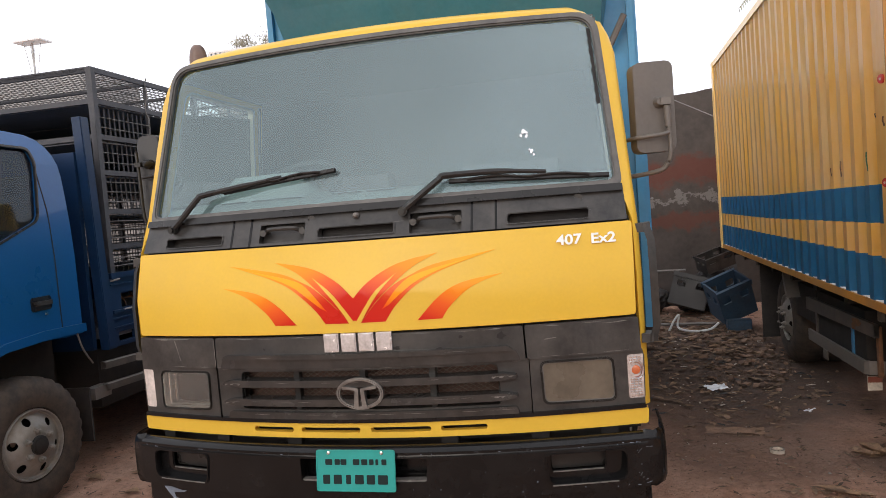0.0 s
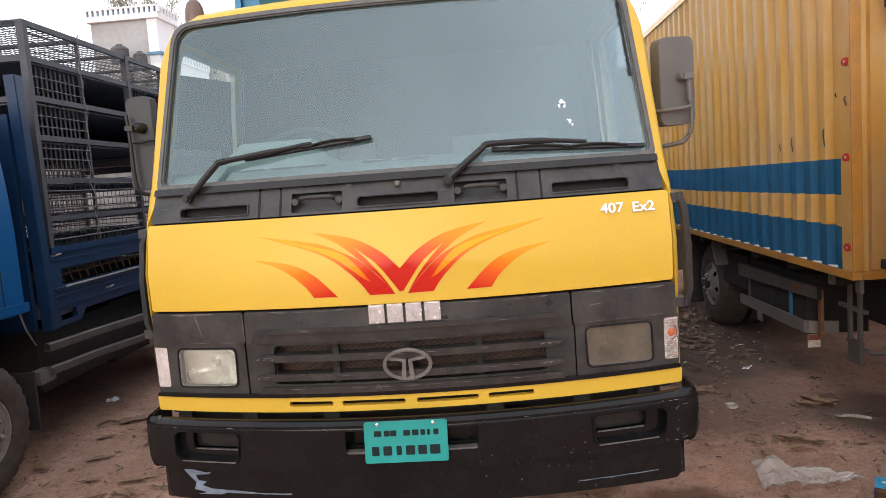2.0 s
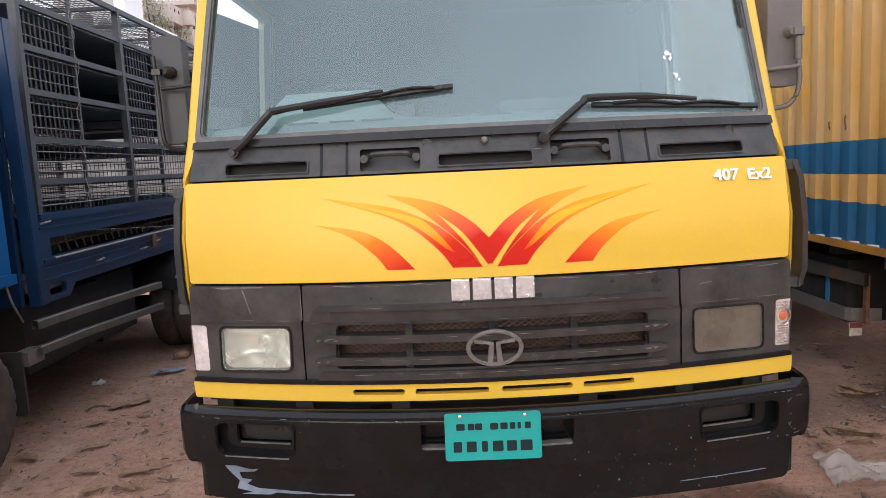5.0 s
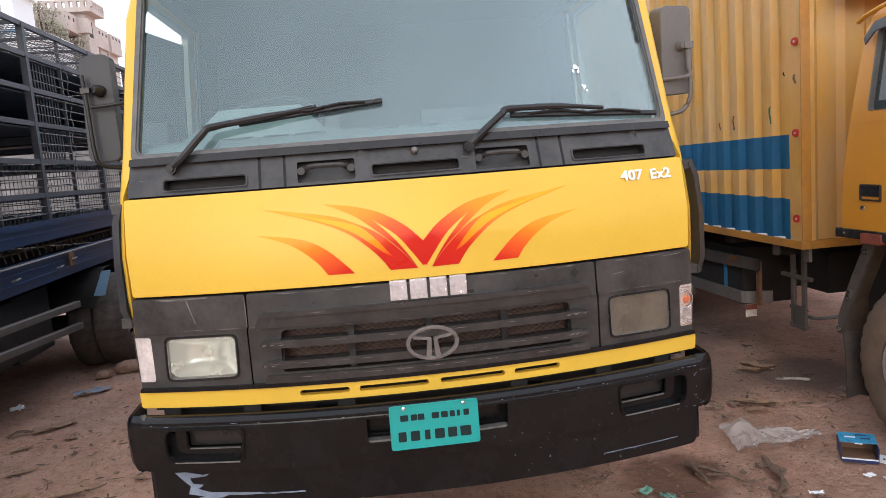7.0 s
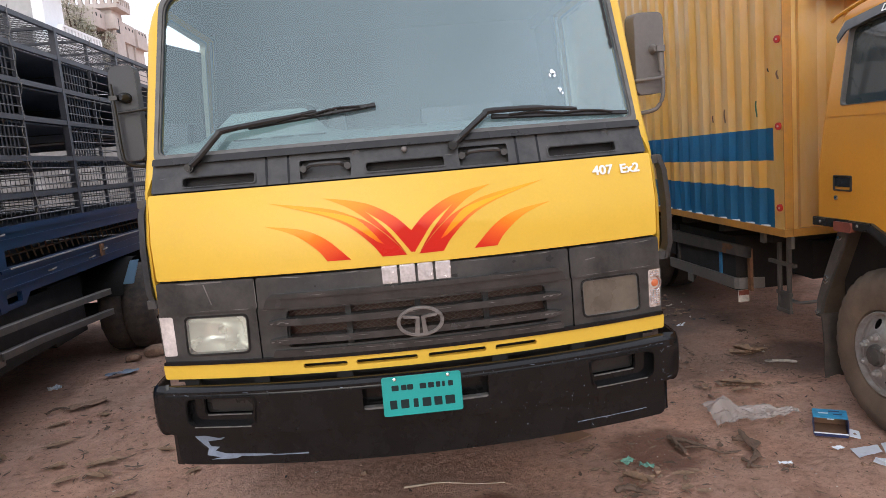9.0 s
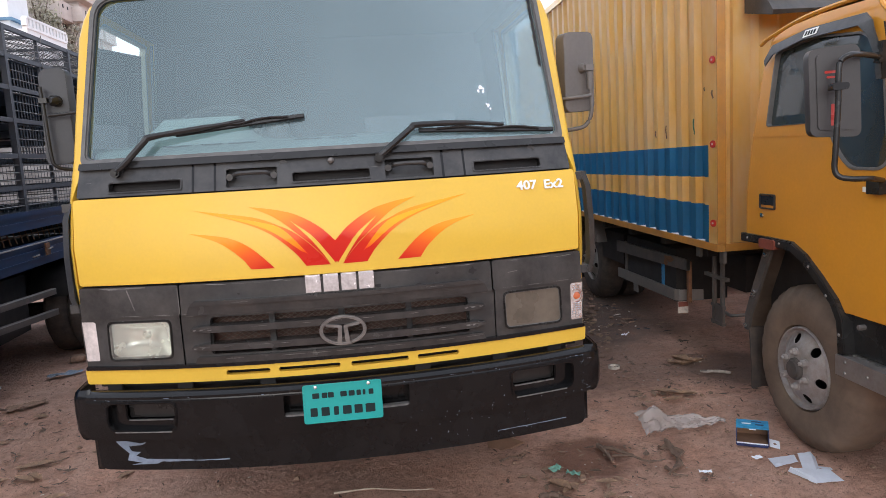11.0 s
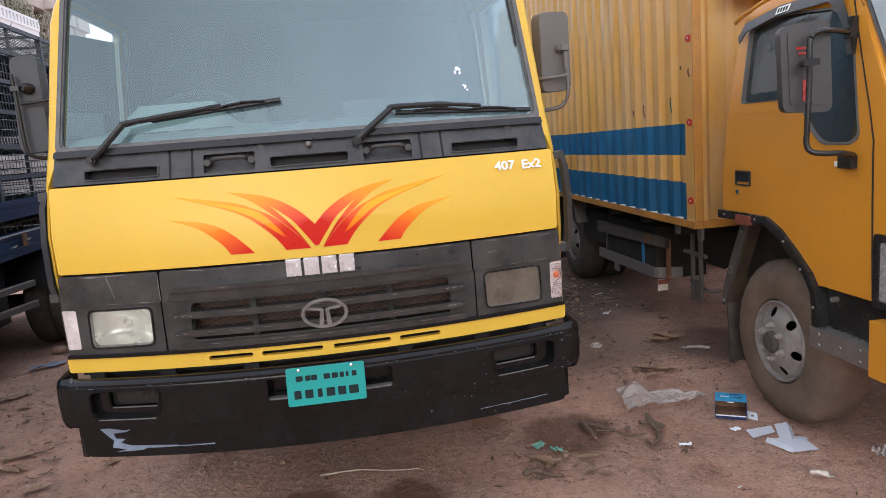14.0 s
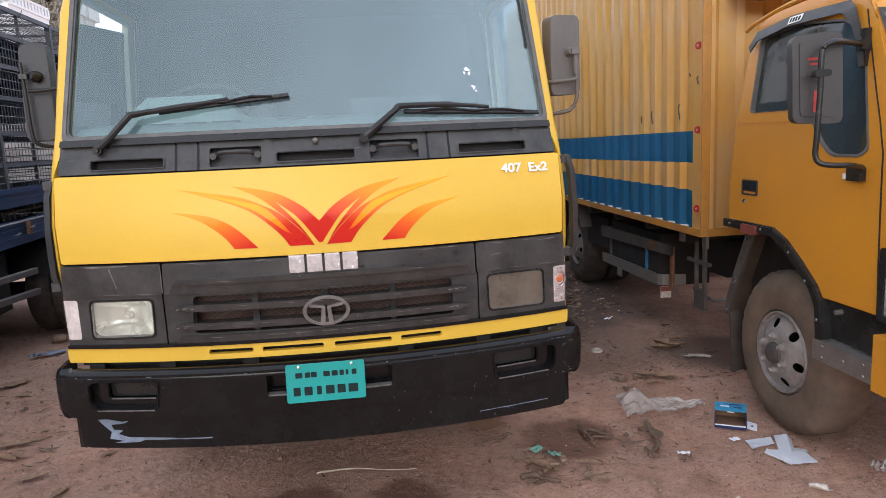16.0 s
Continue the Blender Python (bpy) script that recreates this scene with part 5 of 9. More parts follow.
# mirrors
for s, x0, x1, z0, z1, yy in ((-1, -1.190, -1.074, 1.655, 2.055, 0.36), (1, 1.028, 1.188, 1.755, 2.105, 0.30)):
    bm = sheet(rounded([(x0, z0), (x1, z0 + 0.005), (x1, z1), (x0 + 0.01 * (s < 0), z1 - 0.006)], 0.035, 5), (), 0.06, 0.018)
    for v in bm.verts:
        u = v.co.x - (x0 + x1) / 2
        if s > 0:
            v.co.x = (x0 + x1) / 2 + 0.94 * u - 0.34 * v.co.y
            v.co.y = yy + 0.94 * v.co.y + 0.34 * u
        else:
            v.co.y += yy + 0.07 * u
    mir = part("mirror", bm, MIRROR_GREY if s > 0 else MIRROR_DARK, truck, "black rear-view mirror seen from behind", smooth=40)
    xo = x1 - 0.035 if s > 0 else x0 + 0.035
    xh = x1 - 0.022 if s > 0 else x0 + 0.012
    bm = bmesh.new()
    if s > 0:
        tube(bm, smooth_path([(0.98, yy + 0.06, 1.812), (1.03, yy - 0.03, 1.815), (1.12, yy - 0.035, 1.820), (xh - 0.014, yy - 0.012, 1.828)], 4), 0.008, 8)
        tube(bm, smooth_path([(xh - 0.016, yy - 0.01, 1.955), (xh - 0.014, yy - 0.01, 1.87), (xh - 0.010, yy - 0.01, 1.76), (xh - 0.028, yy, 1.705), (1.10, yy + 0.01, 1.684), (0.985, yy + 0.06, 1.672)], 5), 0.009, 8)
        tube(bm, [(xh - 0.046, yy + 0.04, 1.945), (xh - 0.044, yy + 0.0, 1.945), (xh - 0.040, yy - 0.025, 1.945)], [0.026, 0.022, 0.012], 14)
        box(bm, (xh - 0.038, yy - 0.030, 1.932), (xh - 0.002, yy - 0.004, 1.958))
        tube(bm, [(xh - 0.016, yy - 0.01, 1.93), (xh - 0.014, yy - 0.01, 1.85)], 0.013, 10)
    else:
        tube(bm, smooth_path([(-0.97, yy + 0.05, 1.862), (-1.03, yy - 0.03, 1.865), (-1.10, yy - 0.035, 1.860), (xh + 0.03, yy - 0.03, 1.858)], 4), 0.007, 8)
        tube(bm, smooth_path([(xh + 0.012, yy - 0.035, 1.975), (xh + 0.018, yy - 0.035, 1.85), (xh + 0.022, yy - 0.035, 1.70), (xh + 0.035, yy - 0.03, 1.650), (-1.09, yy, 1.632), (-0.985, yy + 0.05, 1.628)], 5), 0.008, 8)
        tube(bm, [(xh + 0.058, yy + 0.01, 1.918), (xh + 0.056, yy - 0.030, 1.918), (xh + 0.050, yy - 0.044, 1.918)], [0.024, 0.021, 0.010], 14)
        box(bm, (xh + 0.004, yy - 0.046, 1.908), (xh + 0.036, yy - 0.026, 1.928))
    part("mirror_arm", bm, MIRROR_GREY if s > 0 else PLASTIC_DARK, mir, smooth=50)

# roof lamp on its bracket
bm = bmesh.new()
loft(bm, [[(-0.863 + 0.032 * sc * math.cos(a), 0.42 + 0.034 * sc * math.sin(a), z) for a in (2 * math.pi * k / 16 for k in range(16))] for z, sc in ((2.335, 1.25), (2.370, 1.25), (2.395, 1.18), (2.415, 1.05), (2.430, 0.85), (2.440, 0.55), (2.443, 0.02))], closed=True)
part("roof_lamp", bm, BEACON, truck, "brown roof marker lamp", smooth=60)

# chassis and wheels
part("chassis_rail", boxes(((-0.42, 0.0, 0.55), (-0.34, 5.6, 0.72))), IRON, truck)
part("chassis_rail", boxes(((0.34, 0.0, 0.55), (0.42, 5.6, 0.72))), IRON, truck)
for y in (1.30, 4.30):
    bm = bmesh.new()
    tube(bm, [(-0.8, y, 0.40), (0.8, y, 0.40)], 0.055, 10)
    part("axle", bm, IRON, truck)
# Dark box added to block bright ground seen through the bumper gap.
part("gap_blocker", boxes(((-0.93, 0.06, 0.48), (0.93, 0.12, 0.79))), IRON, truck)
part("engine_sump", boxes(((-0.3, 0.25, 0.6), (0.3, 1.4, 1.0))), IRON, truck, bev=0.03)
for y in (1.30, 4.30):
    wheel(truck, (-0.94, y, 0.395), rubber=RUBBER_DARK, steel=WHEEL_GREY)
    wheel(truck, (0.94, y, 0.395), True, rubber=RUBBER_DARK, steel=WHEEL_GREY)

# cargo body: ribbed front wall, side walls, raked hood over the cab
body = part("cargo_body", boxes(((-1.10, 1.70, 0.84), (1.155, 1.74, 3.35))), BODY_BLUE, truck, "sky-blue steel cargo body with a tall front wall", bev=0.004)
for x in (-1.10, 1.115):
    part("side_wall", boxes(((x, 1.742, 0.862), (x + 0.04, 5.6, 1.95))), BODY_BLUE, body, bev=0.004)
part("tail_wall", boxes(((-1.06, 5.56, 0.862), (1.115, 5.6, 1.93))), BODY_BLUE, body)
part("body_floor", boxes(((-1.10, 1.742, 0.80), (1.155, 5.6, 0.86))), IRON, body)
for x in (-1.08, -0.84, -0.5, -0.16, 0.18, 0.52, 0.86, 0.985, 1.12):
    part("body_rib", boxes(((x - 0.018, 1.665, 0.84), (x + 0.018, 1.70, 3.34))), BODY_BLUE, body, bev=0.004)
for k in range(9):
    for s, x in ((-1, -1.10), (1, 1.155)):
        part("body_rib", boxes(((x - 0.03 if s < 0 else x, 1.9 + k * 0.43, 0.84), (x if s < 0 else x + 0.03, 1.95 + k * 0.43, 1.95))), BODY_BLUE, body)
bm = bmesh.new()
lower = [(-0.845, 1.50, 2.50), (0.945, 1.50, 2.50)]
knee = [(-0.895, 1.32, 2.83), (0.985, 1.32, 2.83)]
top = [(-1.06, 1.02, 3.30), (1.12, 1.02, 3.30)]
loft(bm, [[(-0.845, 1.70, 2.46), (0.945, 1.70, 2.46)], lower, knee, top, [(-1.06, 1.70, 3.36), (1.12, 1.70, 3.36)]])
for i in (0, 1):
    bm.faces.new([bm.verts.new(p) for p in ((lower[i][0], 1.70, 2.46), lower[i], knee[i], top[i], (top[i][0], 1.70, 3.36))])
bmesh.ops.remove_doubles(bm, verts=bm.verts[:], dist=1e-5)
part("cab_hood", bm, TEAL, body, "dark teal hood over the cab", smooth=0)
bm = bmesh.new()
tube(bm, [(1.0, 1.60, 2.46), (1.085, 1.60, 2.62)], 0.018, 8)
part("stay_bar", bm, GALV, body)

# wear on the front: scratches, chips, a torn strip of film
for pts in ([(-0.795, 1.168), (-0.790, 1.168), (-0.768, 1.090), (-0.772, 1.090)], [(-0.60, 1.170), (-0.597, 1.170), (-0.597, 1.07), (-0.600, 1.07)], [(0.66, 1.128), (0.70, 1.132), (0.70, 1.129), (0.66, 1.125)],
            [(-0.90, 1.176), (-0.72, 1.178), (-0.72, 1.174), (-0.86, 1.170)], [(-0.50, 1.177), (-0.20, 1.179), (-0.22, 1.175), (-0.45, 1.172)], [(0.20, 1.177), (0.52, 1.177), (0.50, 1.173), (0.24, 1.174)], [(0.66, 1.176), (0.95, 1.170), (0.90, 1.166), (0.68, 1.172)]):
    front_panel("scratch", pts, (), WEAR_GLINT, 0.0008, 0.0150, 0, "", None, 0)
for x, z, sx, sz in ((0.515, 1.150, 0.020, 0.016), (0.30, 1.112, 0.022, 0.018), (0.375, 1.155, 0.010, 0.006), (-0.373, 1.135, 0.006, 0.006), (0.145, 1.128, 0.018, 0.010)):
    k = [(x + sx * random.uniform(0.5, 1.1) * math.cos(a), z + sz * random.uniform(0.4, 1.1) * math.sin(a)) for a in (2 * math.pi * i / 9 for i in range(9))]
    front_panel("chip", k, (), IRON, 0.0008, 0.0275 if z < 1.118 else 0.0155, 0, "", None, 0)
k = []
for i in range(25):
    z = 1.95 + 0.30 * i / 24
    k.append((0.897 - 0.075 * (z - 1.95) - 0.001 - 0.007 * abs(math.sin(i * 2.1)) * (0.3 + 0.7 * random.random()), z))
k += [(0.905 - 0.075 * 0.30, 2.25), (0.905, 1.95)]
front_panel("torn_film", k, (), IRON, 0.0006, 0.0010, 0, "torn edge of dark tint film", screen, 0)
for x0, x1, z in ((-0.55, -0.36, 1.6505), (-0.2, 0.05, 1.651), (0.3, 0.6, 1.650)):
    k = [(x0 + (x1 - x0) * i / 12, z + random.uniform(-0.0025, 0.0)) for i in range(13)] + [(x1 - (x1 - x0) * i / 12, z + random.uniform(0.0005, 0.003)) for i in range(13)]
    front_panel("sill_wear", k, (), WEAR_GLINT, 0.0008, 0.0252, 0, "", None, 0)

# pale edges on the plastic: wear, with sunlit highlights painted in
rw = random.Random(8)
def pale_edge(x0, x1, z, off, w=0.003, n=14, keep=0.6):
    for i in range(n):
        if rw.random() > keep:
            continue
        a = x0 + (x1 - x0) * (i + rw.uniform(0.0, 0.25)) / n
        b = a + (x1 - x0) / n * rw.uniform(0.35, 0.95)
        k = [(a, z), ((a + b) / 2, z - w * rw.uniform(0.2, 0.7)), (b, z), ((a + b) / 2 + 0.01, z + w * rw.uniform(0.2, 0.7)), ((a * 2 + b) / 3, z + w * rw.uniform(0.1, 0.5))]
        front_panel("pale_edge", k, (), WEAR_GLINT, 0.0006, off, 0, "", grille, 0)


for z in (1.008, 0.938):
    pale_edge(-0.55, 0.55, z + 0.004, 0.0344, 0.0018, 11, 0.7)
    pale_edge(-0.558, -0.48, z - 0.002, 0.0344, 0.006, 3, 0.9)
    pale_edge(0.47, 0.552, z, 0.0344, 0.006, 3, 0.9)
pale_edge(-0.55, 0.55, 0.890, 0.0184, 0.0018, 11, 0.7)
pale_edge(-0.55, 0.54, 1.107, 0.0344, 0.0018, 9, 0.6)
pale_edge(-0.97, 0.97, 1.1735, 0.0144, 0.002, 18, 0.5)
pale_edge(-0.97, 0.97, 1.067, 0.0144, 0.002, 16, 0.4)
pale_edge(-0.59, 0.59, 1.0545, 0.0004, 0.003, 20, 0.4)
pale_edge(-0.95, 0.95, 1.572, 0.0084, 0.002, 30, 0.25)


# ---- orange box truck ----
OX, OY = 2.235, 1.20
box_truck = thing("box_truck", "parked orange box truck with two blue bands along its ribbed side", "truck", (OX, OY, 0), -1.0)
LEN, WID, Z0, Z1 = 5.30, 2.15, 0.918, 3.14


def corrugated(length, start, end, flat, slope, depth):
    """Points (along, in) of a ribbed wall: outer flats and recessed flats in turn."""
    pts, y, inside = [(0, 0)], start, False
    while y + flat + slope < length - end:
        pts.append((y, depth if inside else 0))
        y += slope
        inside = not inside
        pts.append((y, depth if inside else 0))
        y += flat
    if inside:
        pts += [(y, depth), (y + slope, 0)]
    pts.append((length, 0))
    return pts


RIBS = corrugated(LEN, 0.160, 0.12, 0.064, 0.032, 0.034)
cargo = part("cargo_box", boxes(((0.05, 0.05, Z0 + 0.03), (WID - 0.05, LEN - 0.03, Z0 + 0.10)), ((0.05, 0.05, Z1 - 0.05), (WID - 0.05, LEN - 0.03, Z1 - 0.02)), ((0.05, LEN - 0.04, Z0 + 0.04), (WID - 0.05, LEN, Z1 - 0.04)),
                            ((WID - 0.04, 0.05, Z0 + 0.04), (WID, LEN, Z1 - 0.02))), ORANGE_OLD, box_truck, "ribbed orange steel cargo box")
bm = bmesh.new()
zrow = (0.962, 1.197, 1.345, 1.540, Z1 - 0.06)
pts = [(0, 0), (0.112, 0)] + RIBS[1:]
rows = [[(d, y, z + (0.026 * max(-0.4, 1 - y / 1.9) if z in (1.345, 1.540) else 0.0)) for y, d in pts] for z in zrow]
vs = [[bm.verts.new(p) for p in row] for row in rows]
for i in range(4):
    for k in range(len(pts) - 1):
        bm.faces.new((vs[i][k], vs[i][k + 1], vs[i + 1][k + 1], vs[i + 1][k])).material_index = 1 if i in (0, 2) and k >= 1 else 0
bmesh.ops.solidify(bm, geom=bm.faces[:], thickness=0.003)
part("ribbed_side", bm, [ORANGE_OLD, BAND_BLUE], cargo, "ribbed orange wall with blue bands", smooth=0)
bm = bmesh.new()
fr = corrugated(WID, 0.08, 0.06, 0.11, 0.035, 0.030)
vs = [[bm.verts.new((x, d + 0.001, z)) for x, d in fr] for z in (0.962, Z1 - 0.06)]
for k in range(len(fr) - 1):
    bm.faces.new((vs[0][k], vs[0][k + 1], vs[1][k + 1], vs[1][k]))
bmesh.ops.solidify(bm, geom=bm.faces[:], thickness=0.003)
part("ribbed_front", bm, ORANGE_OLD, cargo, smooth=0)
part("bottom_rail", boxes(((-0.006, -0.004, Z0), (0.045, LEN, 0.964))), RAIL_ORANGE, cargo, "orange bottom rail", bev=0.004)
part("bottom_rail", boxes(((0.047, -0.006, Z0), (WID, 0.045, 0.964))), RAIL_ORANGE, cargo, "orange bottom rail", bev=0.004)
part("rail_ledge", boxes(((0.004, 0.19, 0.9645), (0.040, LEN - 0.02, 0.9675))), PLASTER_WHITE, cargo, "pale sealant along the rail", smooth=0)
part("top_rail", boxes(((-0.010, -0.004, Z1 - 0.06), (0.06, LEN, Z1))), ORANGE_OLD, cargo, bev=0.006)
part("top_rail", boxes(((0.062, -0.008, Z1 - 0.06), (WID, 0.06, Z1))), ORANGE_OLD, cargo, bev=0.006)
part("rear_post", boxes(((-0.014, LEN - 0.10, Z0), (0.06, LEN + 0.01, Z1))), ORANGE_OLD, cargo, bev=0.006)
part("corner_post", boxes(((-0.003, -0.008, 0.966), (0.050, 0.0, Z1 - 0.062))), RAIL_ORANGE, cargo, bev=0.002)
for z in (2.065, 1.570, 1.091, 2.57):
    bm = bmesh.new()
    lathe(bm, [(0.022, 0.012), (0.022, 0.0), (0.021, -0.003), (0.010, -0.004), (0.009, -0.003), (0.0005, -0.003)], 24)
    rf = part("side_reflector", bm, RED, cargo, "round red reflector with pale centre")
    rf.matrix_basis = pose(-0.009, 0.040, z, 0, 0, 18)
    bm = bmesh.new()
    lathe(bm, [(0.0065, 0.0), (0.006, -0.0025), (0.0005, -0.003)], 16)
    ob = part("reflector_centre", bm, PALE_PINK, rf)
    ob.matrix_basis = pose(-0.0035, 0, 0)
# stains and paint flecks on the side
for y, z, w, h, m in ((0.30, 1.735, 0.012, 0.10, "g"), (0.155, 1.915, 0.010, 0.022, "d"), (0.72, 1.71, 0.012, 0.09, "r"), (0.90, 1.68, 0.010, 0.05, "r"), (0.055, 1.89, 0.014, 0.05, "r")):
    k = [(y + w * (0.5 * math.sin(5 * t) + 0.5) + w * 0.4 * random.random(), z - h * t) for t in (i / 6 for i in range(7))] + [(y + w * (0.5 * math.sin(5 * t) - 0.5), z - h * t) for t in (1 - i / 6 for i in range(7))]
    mt = {"g": GREEN_DARK, "d": INK, "r": RUST}[m]
    part("paint_fleck", side_sheet(k, (), 0.0015, 0, -0.0016, -1), mt, cargo, "", smooth=0)

# under the box: chassis, rear wheels, side guard, steps, plates
for x in (0.55, 1.45):
    part("chassis_rail", boxes(((x, -0.9, 0.62), (x + 0.09, LEN - 0.1, 0.86))), IRON, box_truck, bev=0.006)
for k in range(8):
    part("cross_bearer", boxes(((0.06, 0.25 + k * 0.66, 0.85), (WID - 0.06, 0.33 + k * 0.66, 0.917))), IRON, box_truck)
part("fuel_tank", boxes(((0.16, 0.95, 0.40), (0.56, 1.95, 0.80))), IRON, box_truck, bev=0.05)
part("battery_box", boxes(((0.30, 0.22, 0.60), (0.54, 0.52, 0.84))), IRON, box_truck, bev=0.01)
part("air_tank", boxes(((0.20, 2.15, 0.50), (0.52, 2.75, 0.78))), IRON, box_truck, bev=0.06)
bm = bmesh.new()
loft(bm, [[(a, y, z0), (a + 0.016, y, z0), (a + 0.016, y, z1), (a, y, z1)] for a, y, z0, z1 in ((0.30, 0.835, 0.424, 0.506), (0.225, 0.862, 0.424, 0.506), (0.150, 0.885, 0.422, 0.505), (0.128, 0.915, 0.422, 0.504), (0.125, 1.50, 0.413, 0.496), (0.125, 2.11, 0.404, 0.486))], closed=True)
guard = part("side_guard", bm, GALV, box_truck, "grey steel side guard bar", smooth=30)
bm = bmesh.new()
loft(bm, [[(0.125, y, z0), (0.150, y, z0), (0.150, y, z1), (0.125, y, z1)] for y, z0, z1 in ((0.70, 0.680, 0.757), (1.10, 0.668, 0.750), (2.13, 0.637, 0.733))], closed=True)
upper = part("upper_guard", bm, IRON_DUSTY, box_truck, "dusty dark upper guard bar", smooth=30)
for y, w, z, h in ((1.00, 0.10, 0.725, 0.035), (1.05, 0.05, 0.690, 0.03)):
    k = [(y + w * random.uniform(0.5, 1.0) * math.cos(t), z + h * random.uniform(0.5, 1.0) * math.sin(t)) for t in (2 * math.pi * i / 11 for i in range(11))]
    part("rust_patch", side_sheet(k, (), 0.001, 0, 0.1238, -1), RUST, upper, "flaking rust", smooth=0)
for y, zb, m in ((0.72, 0.44, RUST), (1.16, 0.44, BAND_BLUE), (1.96, 0.40, IRON_DUSTY)):
    part("guard_strut", boxes(((0.152, y, zb), (0.172, y + 0.04, 0.74))), m, box_truck, bev=0.003)
plate_r = part("guard_plate", boxes(((0.126, 0.850, 0.335), (0.205, 0.856, 0.420))), STONE_PALE, box_truck, "dull red and white guard plate", bev=0.002)
part("plate_band", boxes(((0.127, 0.847, 0.384), (0.204, 0.8495, 0.420))), RED_DULL, plate_r, "dull red band")
part("guard_plate", boxes(((0.120, 1.62, 0.345), (0.126, 1.72, 0.412))), GALV, box_truck, "small grey guard plate")
ladder = part("step_ladder", boxes(((0.108, 0.155, 0.42), (0.126, 0.185, 0.912)), ((0.108, 0.265, 0.40), (0.126, 0.292, 0.912))), IRON_DUSTY, box_truck, "dusty steel step ladder under the box", bev=0.003)
for z, y1 in ((0.705, 0.39), (0.515, 0.30), (0.405, 0.30)):
    part("rung", boxes(((0.104, 0.10 if z > 0.6 else 0.150, z), (0.128, y1, z + 0.022))), IRON_DUSTY, ladder, bev=0.003)
part("ladder_plate", boxes(((0.112, 0.187, 0.428), (0.118, 0.263, 0.512))), IRON_DUSTY, ladder)
bm = bmesh.new()
tube(bm, smooth_path([(0.20, 0.30, 0.46), (0.17, 0.18, 0.47), (0.15, 0.08, 0.49), (0.22, -0.02, 0.52)], 5), 0.011, 6)
part("air_hose", bm, GALV, box_truck, "pale looped air hose")
for y in (0.30, -0.01):
    part("box_bracket", boxes(((0.03, y, 0.845), (0.05, y + 0.05, 0.917))), IRON_DUSTY, box_truck, bev=0.003)
for y in (3.10,):
    # Darker rubber and wheel paint stand in for shade beneath the box.
    wheel(box_truck, (0.20, y + 0.02, 0.405), steel=WHEEL_GREY, rubber=RUBBER_DARK)
    bm = bmesh.new()
    lathe(bm, [(0.22, 0.0), (0.40, 0.0), (0.405, 0.10), (0.40, 0.21), (0.22, 0.21)], 48, (0.46, y + 0.02, 0.405))
    part("inner_tyre", bm, RUBBER_DARK, box_truck)
    wheel(box_truck, (1.97, y + 0.02, 0.405), True, rubber=RUBBER)
    part("rear_axle", tube(bmesh.new(), [(0.3, y + 0.02, 0.405), (1.9, y + 0.02, 0.405)], 0.07, 12), IRON, box_truck)
    part("mud_guard", side_sheet([(y - 0.50, 0.66), (y - 0.43, 0.66), (y - 0.33, 0.83), (y - 0.36, 0.88)], (), 0.30, 0, 0.10, -1), GALV, box_truck, "pale mudguard edge")
    part("mud_flap", boxes(((0.10, y + 0.58, 0.12), (0.46, y + 0.59, 0.85))), SACK, box_truck)

# cab side: skin, window, door furniture, arch
CX = -0.015


def cab_pt(y, z):
    return (y - OY, z)


arch = [(0.852, 1.055), (0.60, 1.055), (0.42, 1.055), (0.32, 1.010), (0.20, 0.925), (0.10, 0.845), (0.045, 0.780)]
skin = [(0.852, 1.055), *arch[1:], (0.03, 0.800), (-0.30, 0.800), (-0.62, 0.800), (-0.66, 1.20), (-0.60, 1.44), (-0.47, 1.50), (-0.365, 1.60), (-0.320, 1.68), (-0.235, 1.85), (-0.155, 2.02), (-0.115, 2.09), (-0.03, 2.150), (0.40, 2.155), (0.66, 2.135), (0.735, 2.085), (0.80, 1.60), (0.845, 1.30)]
skin = [cab_pt(*p) for p in skin]
win = rounded([cab_pt(*p) for p in ((0.672, 1.648), (0.645, 2.020), (0.36, 2.045), (-0.01, 2.005), (-0.130, 1.86), (-0.210, 1.470), (-0.16, 1.440), (0.02, 1.440), (0.10, 1.500), (0.20, 1.648))], [0.02, 0.03, 0.05, 0.06, 0.05, 0.03, 0.03, 0.04, 0.08, 0.06])
bm = side_sheet(skin, [win], 0.045, 0.006, 0, -1, step=0.2, zs=(1.0, 1.3, 1.5, 1.7, 1.9, 2.0, 2.1))


def tumble(bm):
    for v in bm.verts:
        z = v.co.z
        v.co.x += CX + 0.10 * max(0, z - 1.40) ** 1.4 + 0.55 * max(0, z - 2.03) ** 1.2 + 0.02 * max(0, 1.1 - z)
    return bm


cab = part("cab_side", tumble(bm), ORANGE, box_truck, "orange cab side with door", smooth=40)
bm = side_sheet(rounded([((y - (0.22 - OY)) * 1.016 + (0.22 - OY), (z - 1.74) * 1.02 + 1.74) for y, z in win], 0), [[((y - (0.22 - OY)) * 0.985 + (0.22 - OY), (z - 1.74) * 0.98 + 1.74) for y, z in win]], 0.040, 0.003, -0.004, -1, zs=(1.5, 1.7, 1.9, 2.0))
part("window_rubber", tumble(bm), SEAL, box_truck, "black window rubber", smooth=40)
bm = side_sheet(win, (), 0.004, 0, 0.018, -1, zs=(1.5, 1.7, 1.9, 2.0))
ob = part("door_glass", tumble(bm), WINDOW_DARK, box_truck, "dark tinted door glass")
ob.visible_shadow = False
